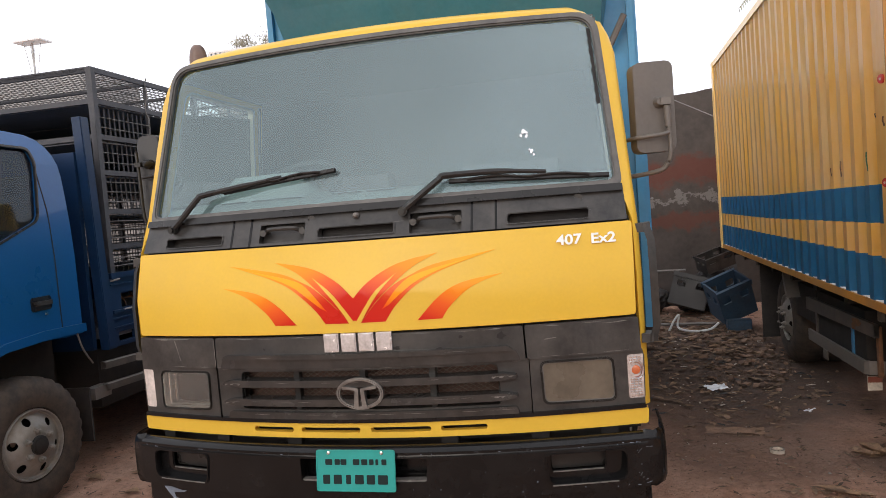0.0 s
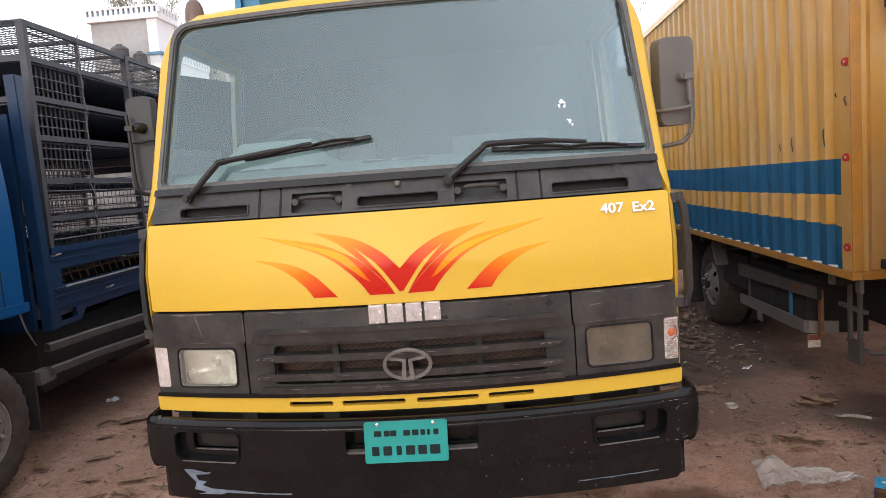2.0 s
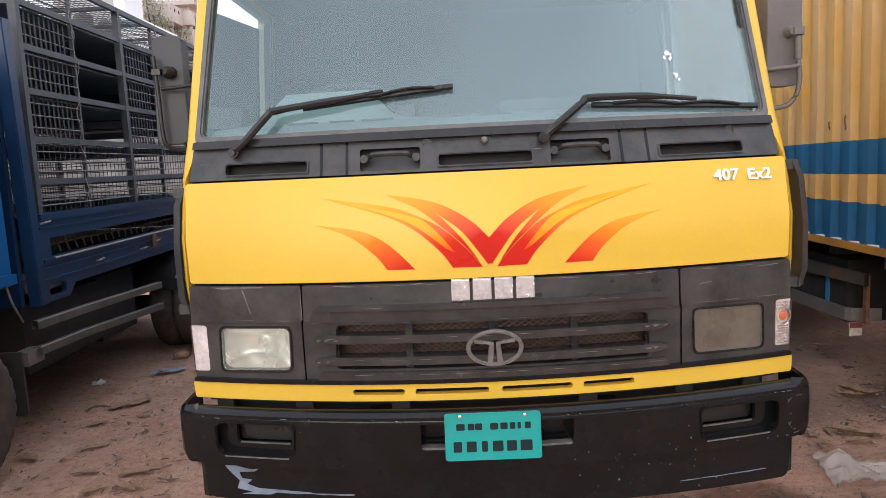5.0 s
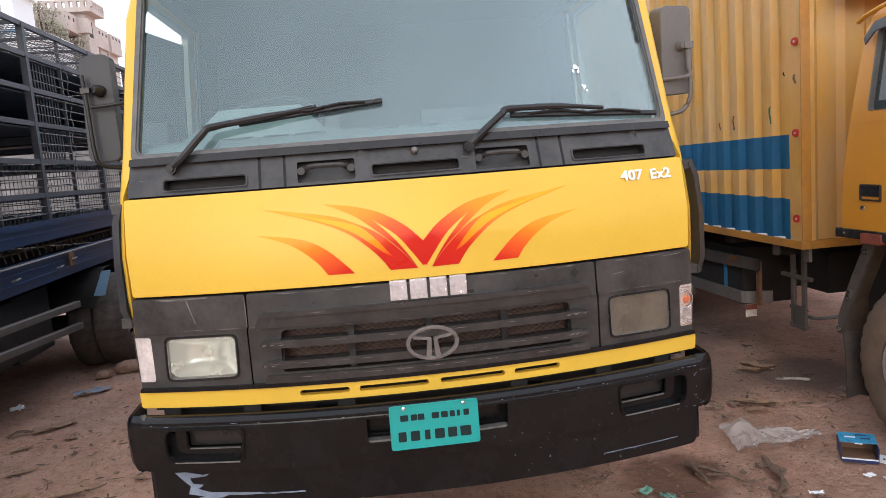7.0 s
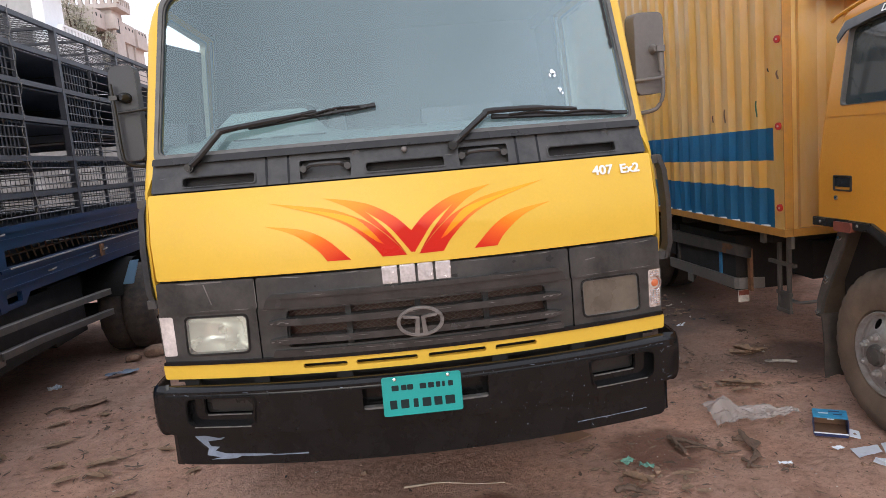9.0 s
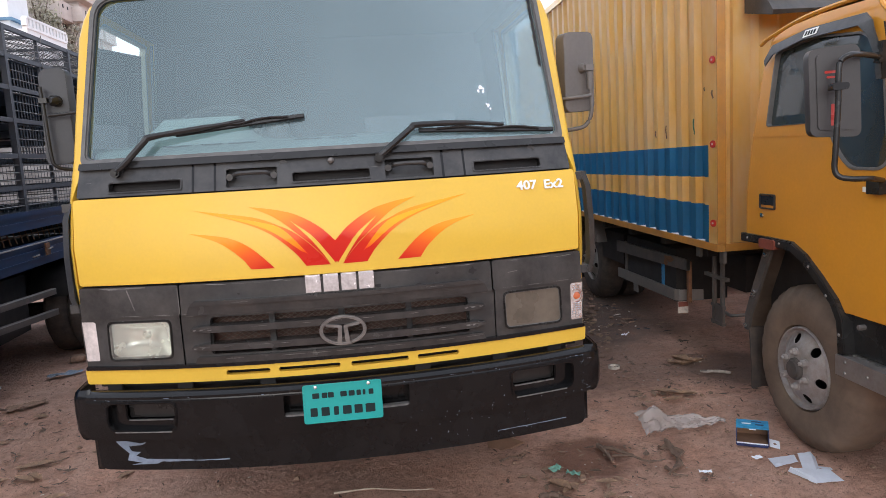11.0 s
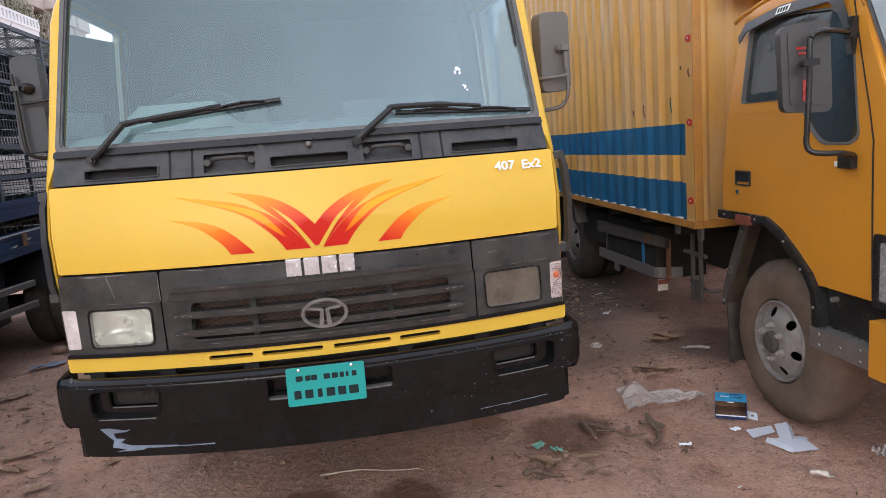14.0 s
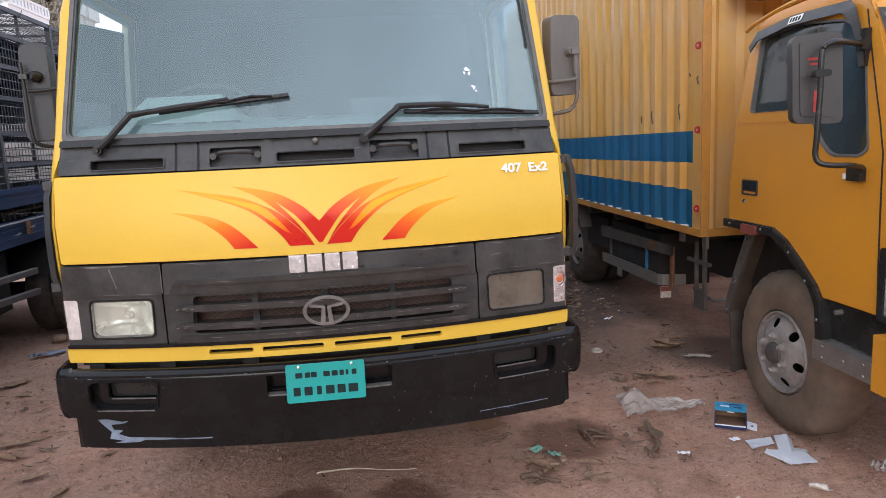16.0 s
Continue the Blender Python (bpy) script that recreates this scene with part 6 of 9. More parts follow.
visor_line = [cab_pt(*p) for p in ((0.715, 1.985), (0.66, 2.055), (0.40, 2.092), (0.0, 2.085), (-0.06, 2.045), (-0.130, 1.92), (-0.155, 1.80), (-0.128, 1.80), (-0.100, 1.90), (-0.04, 1.99), (0.02, 2.035), (0.40, 2.040), (0.64, 2.005), (0.70, 1.955))]
bm = side_sheet(visor_line, (), 0.006, 0.002, -0.028, -1, step=0.08, zs=(2.0, 2.05))
visor = part("window_visor", tumble(bm), PLASTIC, box_truck, "dark curved window visor", smooth=50)
bm = side_sheet(rounded([cab_pt(*p) for p in ((0.400, 2.048), (0.300, 2.052), (0.300, 2.084), (0.400, 2.082))], 0.004), (), 0.002, 0, -0.032, -1)
stk = part("visor_sticker", tumble(bm), WHITE, visor, "small white sticker with dark bars", smooth=0)
for k in range(4):
    a = 0.388 - k * 0.021
    part("sticker_bar", tumble(side_sheet([cab_pt(a, 2.056), cab_pt(a - 0.013, 2.056), cab_pt(a - 0.013, 2.076), cab_pt(a, 2.076)], (), 0.001, 0, -0.0335, -1)), INK, stk, smooth=0)
# handle, lock, marker lamp, crease
bm = side_sheet(rounded([cab_pt(*p) for p in ((0.712, 1.220), (0.568, 1.220), (0.568, 1.300), (0.712, 1.300))], 0.010), [rounded([cab_pt(*p) for p in ((0.702, 1.228), (0.578, 1.228), (0.578, 1.292), (0.702, 1.292))], 0.008)], 0.012, 0.003, CX - 0.008, -1)
hd = part("door_handle", bm, MIRROR_BLACK, box_truck, "recessed dark grey door handle")
part("handle_flap", side_sheet(rounded([cab_pt(*p) for p in ((0.699, 1.242), (0.581, 1.242), (0.581, 1.290), (0.699, 1.290))], 0.006), (), 0.006, 0.002, CX - 0.005, -1), PLASTIC_DARK, hd)
bm = bmesh.new()
lathe(bm, [(0.013, 0.0), (0.012, -0.005), (0.001, -0.005)], 14)
ob = part("door_lock", bm, CHROME, box_truck)
ob.matrix_basis = pose(CX - 0.002, 0.690 - OY, 1.185)
bm = side_sheet(rounded([cab_pt(*p) for p in ((0.672, 1.018), (0.535, 1.018), (0.535, 1.068), (0.672, 1.068))], 0.010), (), 0.03, 0.006, CX - 0.032, -1)
part("side_marker", bm, RED_DULL, box_truck, "dull red side marker lamp")
gap = [cab_pt(*p) for p in ((-0.296, 0.80), (-0.304, 0.80), (-0.297, 1.45), (-0.262, 1.58), (-0.187, 1.80), (-0.108, 2.03), (-0.101, 2.03), (-0.180, 1.80), (-0.255, 1.58), (-0.289, 1.45))]
part("door_gap", tumble(side_sheet(gap, (), 0.002, 0, -0.0022, -1, zs=(1.0, 1.2, 1.4, 1.5, 1.7, 1.8, 1.9, 2.0))), IRON, box_truck, smooth=0)
crease = [cab_pt(0.79, 1.600), cab_pt(0.79, 1.594), cab_pt(0.20, 1.588), cab_pt(0.20, 1.595)]
part("door_crease", tumble(side_sheet(crease, (), 0.004, 0.001, -0.003, -1, zs=(1.59, 1.598))), ORANGE, box_truck, smooth=0)
# black wheel arch trim
outer = [(0.870, 1.075), (0.60, 1.078), (0.41, 1.076), (0.30, 1.028), (0.18, 0.942), (0.075, 0.855), (0.02, 0.778), (-0.005, 0.62), (0.045, 0.60), (0.06, 0.755), (0.105, 0.825), (0.20, 0.900), (0.32, 0.985), (0.42, 1.030), (0.60, 1.034), (0.870, 1.030)]
part("arch_trim", side_sheet([cab_pt(*p) for p in outer], (), 0.16, 0.005, CX - 0.022, -1), PLASTIC_DARK, box_truck, "black wheel arch trim", smooth=40)
for p in ((0.80, 1.054), (0.50, 1.056), (0.26, 0.975), (0.13, 0.86), (0.035, 0.70)):
    bm = bmesh.new()
    lathe(bm, [(0.008, 0.0), (0.006, -0.004), (0.001, -0.005)], 8)
    ob = part("rivet", bm, GALV, box_truck)
    ob.matrix_basis = pose(CX - 0.022, p[0] - OY, p[1])
part("arch_liner", boxes(((0.14, 0.05 - OY, 0.62), (0.40, 0.86 - OY, 1.03))), IRON, box_truck)
bm = sheet(rounded([(0.040, 0.515), (0.034, 0.42), (0.046, 0.15), (0.11, 0.168), (0.17, 0.150), (0.24, 0.160), (0.36, 0.152), (0.37, 0.515)], 0.012), (), 0.010, 0.003, step=0.06, zs=(0.2, 0.3, 0.4, 0.5))
for v in bm.verts:
    v.co.y += 0.905 - OY + 0.03 * noise.noise(Vector((v.co.x * 4, 0.4, v.co.z * 5))) - 0.06 * max(0.0, 0.40 - v.co.z) ** 1.3
part("mud_flap", bm, RUBBER_DARK, box_truck, "dust-caked ragged rubber mud flap", smooth=50)
bm = bmesh.new()
loft(bm, [[(0.030, y - OY - w, z), (0.030, y - OY + w, z), (0.048, y - OY + w, z), (0.048, y - OY - w, z)] for y, z, w in ((0.935, 0.50, 0.018), (0.915, 0.60, 0.026), (0.820, 0.79, 0.034), (0.735, 0.955, 0.034), (0.705, 1.03, 0.038))], closed=True)
strut = part("flap_strut", bm, IRON_DUSTY, box_truck, "leaning iron strut that carries the mud flap", smooth=30)
for y, z in ((0.735, 0.965), (0.850, 0.735), (0.858, 0.712), (0.936, 0.525)):
    bm = bmesh.new()
    lathe(bm, [(0.013, 0.004), (0.012, -0.010), (0.001, -0.012)], 6)
    ob = part("bolt", bm, CHROME, strut, smooth=0)
    ob.matrix_basis = pose(0.030, y - OY, z)
bm = bmesh.new()
loft(bm, [[(x, y - OY, z) for x in (0.055, 0.16, 0.28, 0.40)] for y, z in ((0.925, 0.505), (0.905, 0.62), (0.815, 0.80), (0.735, 0.96), (0.70, 1.03))])
bmesh.ops.solidify(bm, geom=bm.faces[:], thickness=0.006)
part("inner_liner", bm, RUBBER, box_truck, "dusty inner arch liner", smooth=40)
# step behind the front bumper
step = part("cab_step", boxes(((CX - 0.03, -0.34 - OY, 0.52), (0.28, 0.045 - OY, 0.612))), ALU, box_truck, "worn metal cab step", bev=0.006)
tread = None
for i in range(7):
    for j in range(5):
        if tread is None:
            tread = part("tread_stud", boxes(((0, 0, 0), (0.026, 0.012, 0.005))), ALU, step, smooth=0)
        else:
            tread = new("tread_stud", tread.data)
            tread.parent = step
        tread.matrix_basis = pose(j * 0.045, -0.30 - OY + i * 0.048, 0.612)
part("step_riser", boxes(((CX + 0.03, -0.34 - OY, 0.62), (0.10, 0.04 - OY, 0.81))), PLASTIC_DARK, box_truck)
for y, z in ((-0.02, 0.59), (-0.02, 0.54), (-0.16, 0.565), (-0.28, 0.59), (-0.28, 0.54)):
    bm = bmesh.new()
    lathe(bm, [(0.008, 0.0), (0.006, -0.004), (0.001, -0.005)], 8)
    ob = part("bolt", bm, GALV, step)
    ob.matrix_basis = pose(CX - 0.03, y - OY, z)
bm = bmesh.new()
lathe(bm, [(0.012, 0), (0.012, -0.03), (0.001, -0.032)], 10)
ob = part("fuel_cap", bm, GALV, box_truck)
ob.matrix_basis = pose(CX + 0.03, -0.06 - OY, 0.755)
part("front_bumper", boxes(((CX - 0.035, -0.95 - OY, 0.50), (WID + 0.02, -0.335 - OY, 0.735))), ORANGE, box_truck, "orange front bumper", bev=0.03)
# corner lamp ahead of the door
lamp = part("corner_lamp", side_sheet(rounded([cab_pt(*p) for p in ((-0.315, 0.785), (-0.60, 0.785), (-0.63, 1.085), (-0.318, 1.085))], 0.015), [rounded([cab_pt(*p) for p in ((-0.345, 0.815), (-0.585, 0.815), (-0.605, 1.055), (-0.347, 1.055))], 0.012)], 0.03, 0.005, CX - 0.012, -1), PLASTIC_DARK, box_truck, "black corner lamp housing", smooth=40)
part("lamp_lens", side_sheet(rounded([cab_pt(*p) for p in ((-0.345, 0.815), (-0.585, 0.815), (-0.605, 1.055), (-0.347, 1.055))], 0.012), (), 0.012, 0.003, CX - 0.004, -1), LENS_LIT, lamp, "clear ribbed corner lens", smooth=40)
for k in range(9):
    z = 0.828 + k * 0.025
    part("lens_rib", boxes(((CX - 0.009, -0.59 - OY, z), (CX - 0.003, -0.352 - OY, z + 0.010))), LENS_LIT, lamp, smooth=0)
# rest of the cab
part("cab_side", boxes(((WID - 0.02, -0.62 - OY, 0.80), (WID + 0.02, 0.82 - OY, 2.05))), ORANGE, box_truck, bev=0.02)
bm = bmesh.new()
rows = []
for y, z in ((0.80, 1.06), (0.78, 1.6), (0.72, 2.07), (0.64, 2.155), (0.35, 2.195), (0.0, 2.20), (-0.09, 2.165), (-0.15, 2.05)):
    inset = 0.0 if z < 1.4 else 0.10 * (z - 1.4) ** 1.4 + (0.55 * max(0, min(z, 2.14) - 2.03) ** 1.2)
    rows.append([(CX + inset + 0.012 + (WID - 2 * inset) * t, y - OY, z - (0.03 if z > 2.1 else 0) * (2 * t - 1) ** 4) for t in (k / 14 for k in range(15))])
loft(bm, rows)
part("cab_roof", bm, ORANGE, box_truck, "orange cab roof and back", smooth=50)
bm = bmesh.new()
loft(bm, [[(CX + 0.05 + (WID - 0.08) * t, y - OY, z) for t in (k / 8 for k in range(9))] for y, z in ((-0.15, 2.05), (-0.345, 1.64), (-0.60, 1.44), (-0.66, 1.2), (-0.62, 0.80))])
part("cab_nose", bm, ORANGE, box_truck, smooth=50)
for nm, ins, off, mt, lb in (("windscreen_seal", 0.0, 0.008, SEAL, "black windscreen rubber"), ("windscreen", 0.025, 0.014, SCREEN_PALE, "pale windscreen with sky reflection painted in")):
    bm = bmesh.new()
    rows = [[(CX + 0.045 + ins * 0.6 + (WID - 0.09 - 1.2 * ins) * t, y - off - OY, z) for t in (k / 10 for k in range(11))] for y, z in ((-0.162 - ins * 0.5, 2.025 - ins), (-0.332 + ins * 0.5, 1.665 + ins))]
    loft(bm, rows)
    bmesh.ops.solidify(bm, geom=bm.faces[:], thickness=0.004)
    part(nm, bm, mt, box_truck, lb, smooth=40)
part("cab_floor", boxes(((0.02, -0.62 - OY, 0.84), (WID - 0.03, 0.02 - OY, 0.90))), IRON, box_truck)
part("cab_lining", boxes(((0.05, 0.70 - OY, 1.08), (WID - 0.06, 0.735 - OY, 2.0))), DARK_TRIM, box_truck)
for x in (0.45, 1.55):
    part("cab_seat", boxes(((x - 0.25, 0.42 - OY, 1.10), (x + 0.25, 0.60 - OY, 1.80)), ((x - 0.25, 0.02 - OY, 1.06), (x + 0.25, 0.5 - OY, 1.2))), SEAT, box_truck, bev=0.03)
# rain gutter and dark deflector over the cab
bm = bmesh.new()
tube(bm, smooth_path([(CX + 0.055, p[0] - OY, p[1]) for p in ((0.80, 2.075), (0.70, 2.105), (0.40, 2.150), (0.0, 2.152), (-0.10, 2.09), (-0.150, 2.02), (-0.230, 1.85), (-0.312, 1.68))], 4), 0.010, 6)
part("rain_gutter", bm, ORANGE, box_truck)
bm = bmesh.new()
rows = []
for t in (k / 12 for k in range(13)):
    x = 0.16 + (WID - 0.32) * t
    rows.append([(x, -0.02, 2.31), (x, -0.30, 2.25 + 0.02 * math.sin(math.pi * t)), (x, -0.31, 2.275), (x, -0.24, 2.36), (x, -0.02, 2.42)])
vs = loft(bm, rows, closed=True)
bm.faces.new(vs[0])
bm.faces.new(vs[-1])
part("roof_deflector", bm, PLASTIC, box_truck, "dark grey wind deflector over the cab", smooth=40)
# door mirror on its looped arm, seen from behind
MX, MY = 2.020 - OX, -0.17 - OY
def turned(bm, y=0.0):
    return place(bm, Matrix.Translation((MX, MY + y, 0)) @ pose(0, 0, 0, 0, 0, -14))


mir = part("door_mirror", turned(sheet(rounded([(-0.090, 1.584), (0.100, 1.576), (0.086, 1.938), (-0.104, 1.926)], 0.035, 6), (), 0.055, 0.022)), MIRROR_BLACK, box_truck, "large black door mirror seen from behind", smooth=50)
part("mirror_panel", turned(sheet(rounded([(-0.066, 1.610), (0.072, 1.604), (0.062, 1.914), (-0.078, 1.904)], 0.02, 5), (), 0.008, 0.004), -0.006), MIRROR_BLACK, mir, "raised panel on the mirror back", smooth=50)
bm = bmesh.new()
ax, ay = 1.986 - OX, -0.235 - OY
tube(bm, smooth_path([(2.238 - OX, -0.135 - OY, 1.885), (2.14 - OX, -0.19 - OY, 1.890), (ax + 0.05, ay - 0.01, 1.890), (ax + 0.012, ay, 1.872), (ax, ay, 1.83), (ax, ay, 1.70), (ax - 0.008, ay, 1.52), (ax - 0.010, ay, 1.455), (ax + 0.005, ay - 0.01, 1.425), (ax + 0.05, ay - 0.03, 1.415), (2.10 - OX, -0.27 - OY, 1.412), (2.19 - OX, -0.22 - OY, 1.398)], 5), 0.0115, 10)
arm_ob = part("mirror_arm", bm, PLASTIC_DARK, mir, "looped black mirror arm", smooth=60)
bm = place(sheet(rounded([(-0.036, 1.757), (0.032, 1.760), (0.034, 1.786), (-0.034, 1.786)], 0.012, 5), (), 0.03, 0.006), Matrix.Translation((ax + 0.002, ay - 0.016, 0)))
part("arm_clamp", bm, PLASTIC_DARK, mir, smooth=40)
part("arm_hinge", boxes(((2.216 - OX, -0.155 - OY, 1.865), (2.255 - OX, -0.115 - OY, 1.905)), ((2.232 - OX, -0.150 - OY, 1.80), (2.258 - OX, -0.120 - OY, 1.95))), PLASTIC_DARK, box_truck, "black arm hinge on the pillar", bev=0.012)
part("arm_bracket", boxes(((-0.046, -0.205 - OY, 1.340), (CX + 0.004, -0.128 - OY, 1.396))), PLASTIC_DARK, box_truck, "black bracket with a white tag", bev=0.010)
part("bracket_tag", boxes(((-0.022, -0.106 - OY, 1.344), (CX - 0.003, -0.076 - OY, 1.366))), WHITE, box_truck)
for x0, z0, w, h in ((-0.020, 1.834, 0.052, 0.010), (-0.018, 1.814, 0.040, 0.008), (-0.014, 1.668, 0.012, 0.085)):
    part("red_mark", turned(sheet(rect(x0 - w / 2, x0 + w / 2, z0 - h / 2, z0 + h / 2, 0.003), (), 0.001), -0.0085), RED, mir, smooth=0)
wheel(box_truck, (2.280 - OX, 0.425 - OY, 0.420), r=0.424, rubber=RUBBER)
wheel(box_truck, (WID - 0.02, 0.425 - OY, 0.420), True, r=0.424, rubber=RUBBER)


# ---- blue cage truck ----
LX, LY = -2.50, 1.45
cage_truck = thing("cage_truck", "parked dark blue truck carrying a tall iron poultry cage", "truck", (LX, LY, 0), 1.0)


def lp(y, z):
    return (y - LY, z)


def blue_tumble(bm, off=0.0):
    for v in bm.verts:
        z = v.co.z
        v.co.x -= off + 0.10 * max(0, z - 1.5) ** 1.5 + 0.35 * max(0, z - 2.10) ** 1.3
    return bm


skin = [(1.452, 0.99), (1.445, 1.80), (1.442, 2.02), (1.432, 2.10), (1.412, 2.165), (1.378, 2.220), (1.325, 2.262), (1.25, 2.287), (1.10, 2.298), (0.90, 2.30), (0.45, 2.28), (0.25, 2.20), (-0.10, 1.60), (-0.18, 1.20), (-0.18, 0.62), (0.42, 0.62), (0.47, 0.80), (0.60, 0.93), (0.78, 0.985), (1.00, 1.000), (1.20, 0.995), (1.30, 0.985)]
win = rounded([lp(*p) for p in ((1.165, 1.745), (1.222, 2.10), (1.205, 2.190), (0.40, 2.195), (0.20, 1.70), (0.30, 1.47), (0.71, 1.560))], [0.05, 0.03, 0.04, 0.05, 0.03, 0.05, 0.05])
bm = side_sheet([lp(*p) for p in skin], [win], 0.04, 0.008, 0, 1, zs=(1.2, 1.5, 1.7, 1.9, 2.0, 2.1, 2.16, 2.2, 2.24))
part("cab_side", blue_tumble(bm), BLUE, cage_truck, "glossy blue cab side", smooth=40)
grown = [((y - (0.75 - LY)) * 1.04 + (0.75 - LY), (z - 1.85) * 1.05 + 1.85) for y, z in win]
part("window_rubber", blue_tumble(side_sheet(grown, [win], 0.012, 0.003, 0.006, 1, zs=(1.7, 1.9, 2.0, 2.1))), PLASTIC_DARK, cage_truck, "black window rubber", smooth=40)
ob = part("door_glass", blue_tumble(side_sheet(win, (), 0.004, 0, -0.015, 1, zs=(1.7, 1.9, 2.0, 2.1))), WINDOW_CLEAR, cage_truck, "dark door glass")
ob.visible_shadow = False
part("door_gap", blue_tumble(side_sheet([lp(1.262, 1.03), lp(1.270, 1.03), lp(1.262, 1.80), lp(1.215, 2.15), lp(1.207, 2.15), lp(1.254, 1.80)], (), 0.002, 0, 0.0022, 1, zs=(1.5, 1.7, 1.9, 2.0, 2.1))), IRON, cage_truck, smooth=0)
part("arch_ridge", side_sheet(rounded([lp(*p) for p in ((1.455, 1.00), (1.455, 1.055), (1.10, 1.062), (0.80, 1.04), (0.62, 0.99), (0.47, 0.87), (0.45, 0.80), (0.62, 0.945), (0.80, 0.99), (1.10, 1.004))], 0.006), (), 0.03, 0.008, 0.022, 1), BLUE, cage_truck, "raised blue wheel arch ridge", smooth=40)
bm = side_sheet(rounded([lp(*p) for p in ((1.03, 1.190), (1.19, 1.190), (1.19, 1.275), (1.03, 1.275))], 0.02), (), 0.012, 0.004, 0.008, 1)
hd = part("door_handle", bm, PLASTIC_DARK, cage_truck, "black door handle")
part("handle_pull", boxes(((0.006, 1.045 - LY, 1.222), (0.030, 1.175 - LY, 1.248))), PLASTIC, hd, bev=0.005)
bm = bmesh.new()
lathe(bm, [(0.011, 0.0), (0.010, 0.005), (0.001, 0.005)], 12)
ob = part("door_lock", bm, CHROME, cage_truck)
ob.matrix_basis = pose(0.002, 1.145 - LY, 1.165)
bm = bmesh.new()
rows = []
for y, z in ((1.45, 1.0), (1.442, 1.95), (1.436, 2.06), (1.420, 2.14), (1.388, 2.205), (1.335, 2.26), (1.26, 2.295), (1.15, 2.316), (0.85, 2.33), (0.4, 2.30), (0.20, 2.19), (-0.12, 1.55), (-0.20, 1.20), (-0.20, 0.62)):
    ins = 0.012 + 0.10 * max(0, z - 1.5) ** 1.5
    ins += 0.06 if z > 2.2 else 0
    rows.append([(-ins - (1.75 - 2 * ins) * t, y - LY, z - (0.04 if z > 2.2 else 0) * (2 * t - 1) ** 4) for t in (k / 12 for k in range(13))])
loft(bm, rows)
part("cab_shell", bm, BLUE, cage_truck, "blue cab roof and back", smooth=60)
for nm, ins, off, mt, lb in (("windscreen_seal", 0.0, 0.008, SEAL, "black windscreen rubber"), ("windscreen", 0.03, 0.014, WINDOW_DARK, "dark windscreen")):
    bm = bmesh.new()
    rows = [[(-0.16 - ins - (1.43 - 2 * ins) * t, y - off - LY, z) for t in (k / 10 for k in range(11))] for y, z in ((0.165 - ins * 0.5, 2.12 - ins), (-0.095 + ins * 0.5, 1.60 + ins))]
    loft(bm, rows)
    bmesh.ops.solidify(bm, geom=bm.faces[:], thickness=0.004)
    part(nm, bm, mt, cage_truck, lb, smooth=40)
part("front_bumper", boxes(((-1.74, -0.30 - LY, 0.45), (-0.02, -0.19 - LY, 0.66))), NAVY, cage_truck, "dark blue front bumper", bev=0.02)
part("cab_side", boxes(((-1.76, -0.18 - LY, 0.62), (-1.72, 1.44 - LY, 2.10))), BLUE, cage_truck, bev=0.02)
part("cab_lining", boxes(((-1.70, 1.36 - LY, 1.0), (-0.06, 1.40 - LY, 2.05))), DARK_TRIM, cage_truck)
part("cab_seat", boxes(((-0.62, 0.90 - LY, 1.0), (-0.14, 1.06 - LY, 1.85)), ((-0.62, 0.5 - LY, 1.0), (-0.14, 1.0 - LY, 1.2))), SEAT, cage_truck, bev=0.04)
part("cab_floor", boxes(((-1.70, -0.15 - LY, 0.9), (-0.05, 0.45 - LY, 0.96))), IRON, cage_truck)
steered = wheel(cage_truck, (0.0, 0.93 - LY, 0.405), True, steel=WHEEL_GREY, rubber=RUBBER_DARK)
steered.matrix_basis = pose(0.0, 0.950 - LY, 0.405, 0, 0, 175) @ pose(0, 0, 0, 14, 0, 0)
wheel(cage_truck, (-1.72, 0.985 - LY, 0.405), False, steel=WHEEL_GREY, rubber=RUBBER_DARK)
part("arch_liner", boxes(((-0.55, 0.50 - LY, 0.60), (-0.26, 1.46 - LY, 0.96))), IRON, cage_truck)
part("mud_flap", boxes(((-0.26, 1.440 - LY, 0.26), (0.0, 1.455 - LY, 0.62))), SACK, cage_truck, "black rubber mud flap", bev=0.003)
bm = bmesh.new()
tube(bm, smooth_path([(-0.01, 1.40 - LY, 1.0), (0.0, 1.42 - LY, 0.90), (0.0, 1.47 - LY, 0.82), (-0.02, 1.53 - LY, 0.77)], 4), 0.006, 6)
part("vent_hose", bm, GALV, cage_truck)
part("lamp_bracket", boxes(((-0.08, 1.50 - LY, 0.52), (0.0, 1.66 - LY, 0.60))), GALV, cage_truck, bev=0.004)
for x in (-0.55, -1.25):
    part("chassis_rail", boxes(((x - 0.05, 0.2 - LY, 0.58), (x + 0.05, 5.5 - LY, 0.80))), IRON, cage_truck)
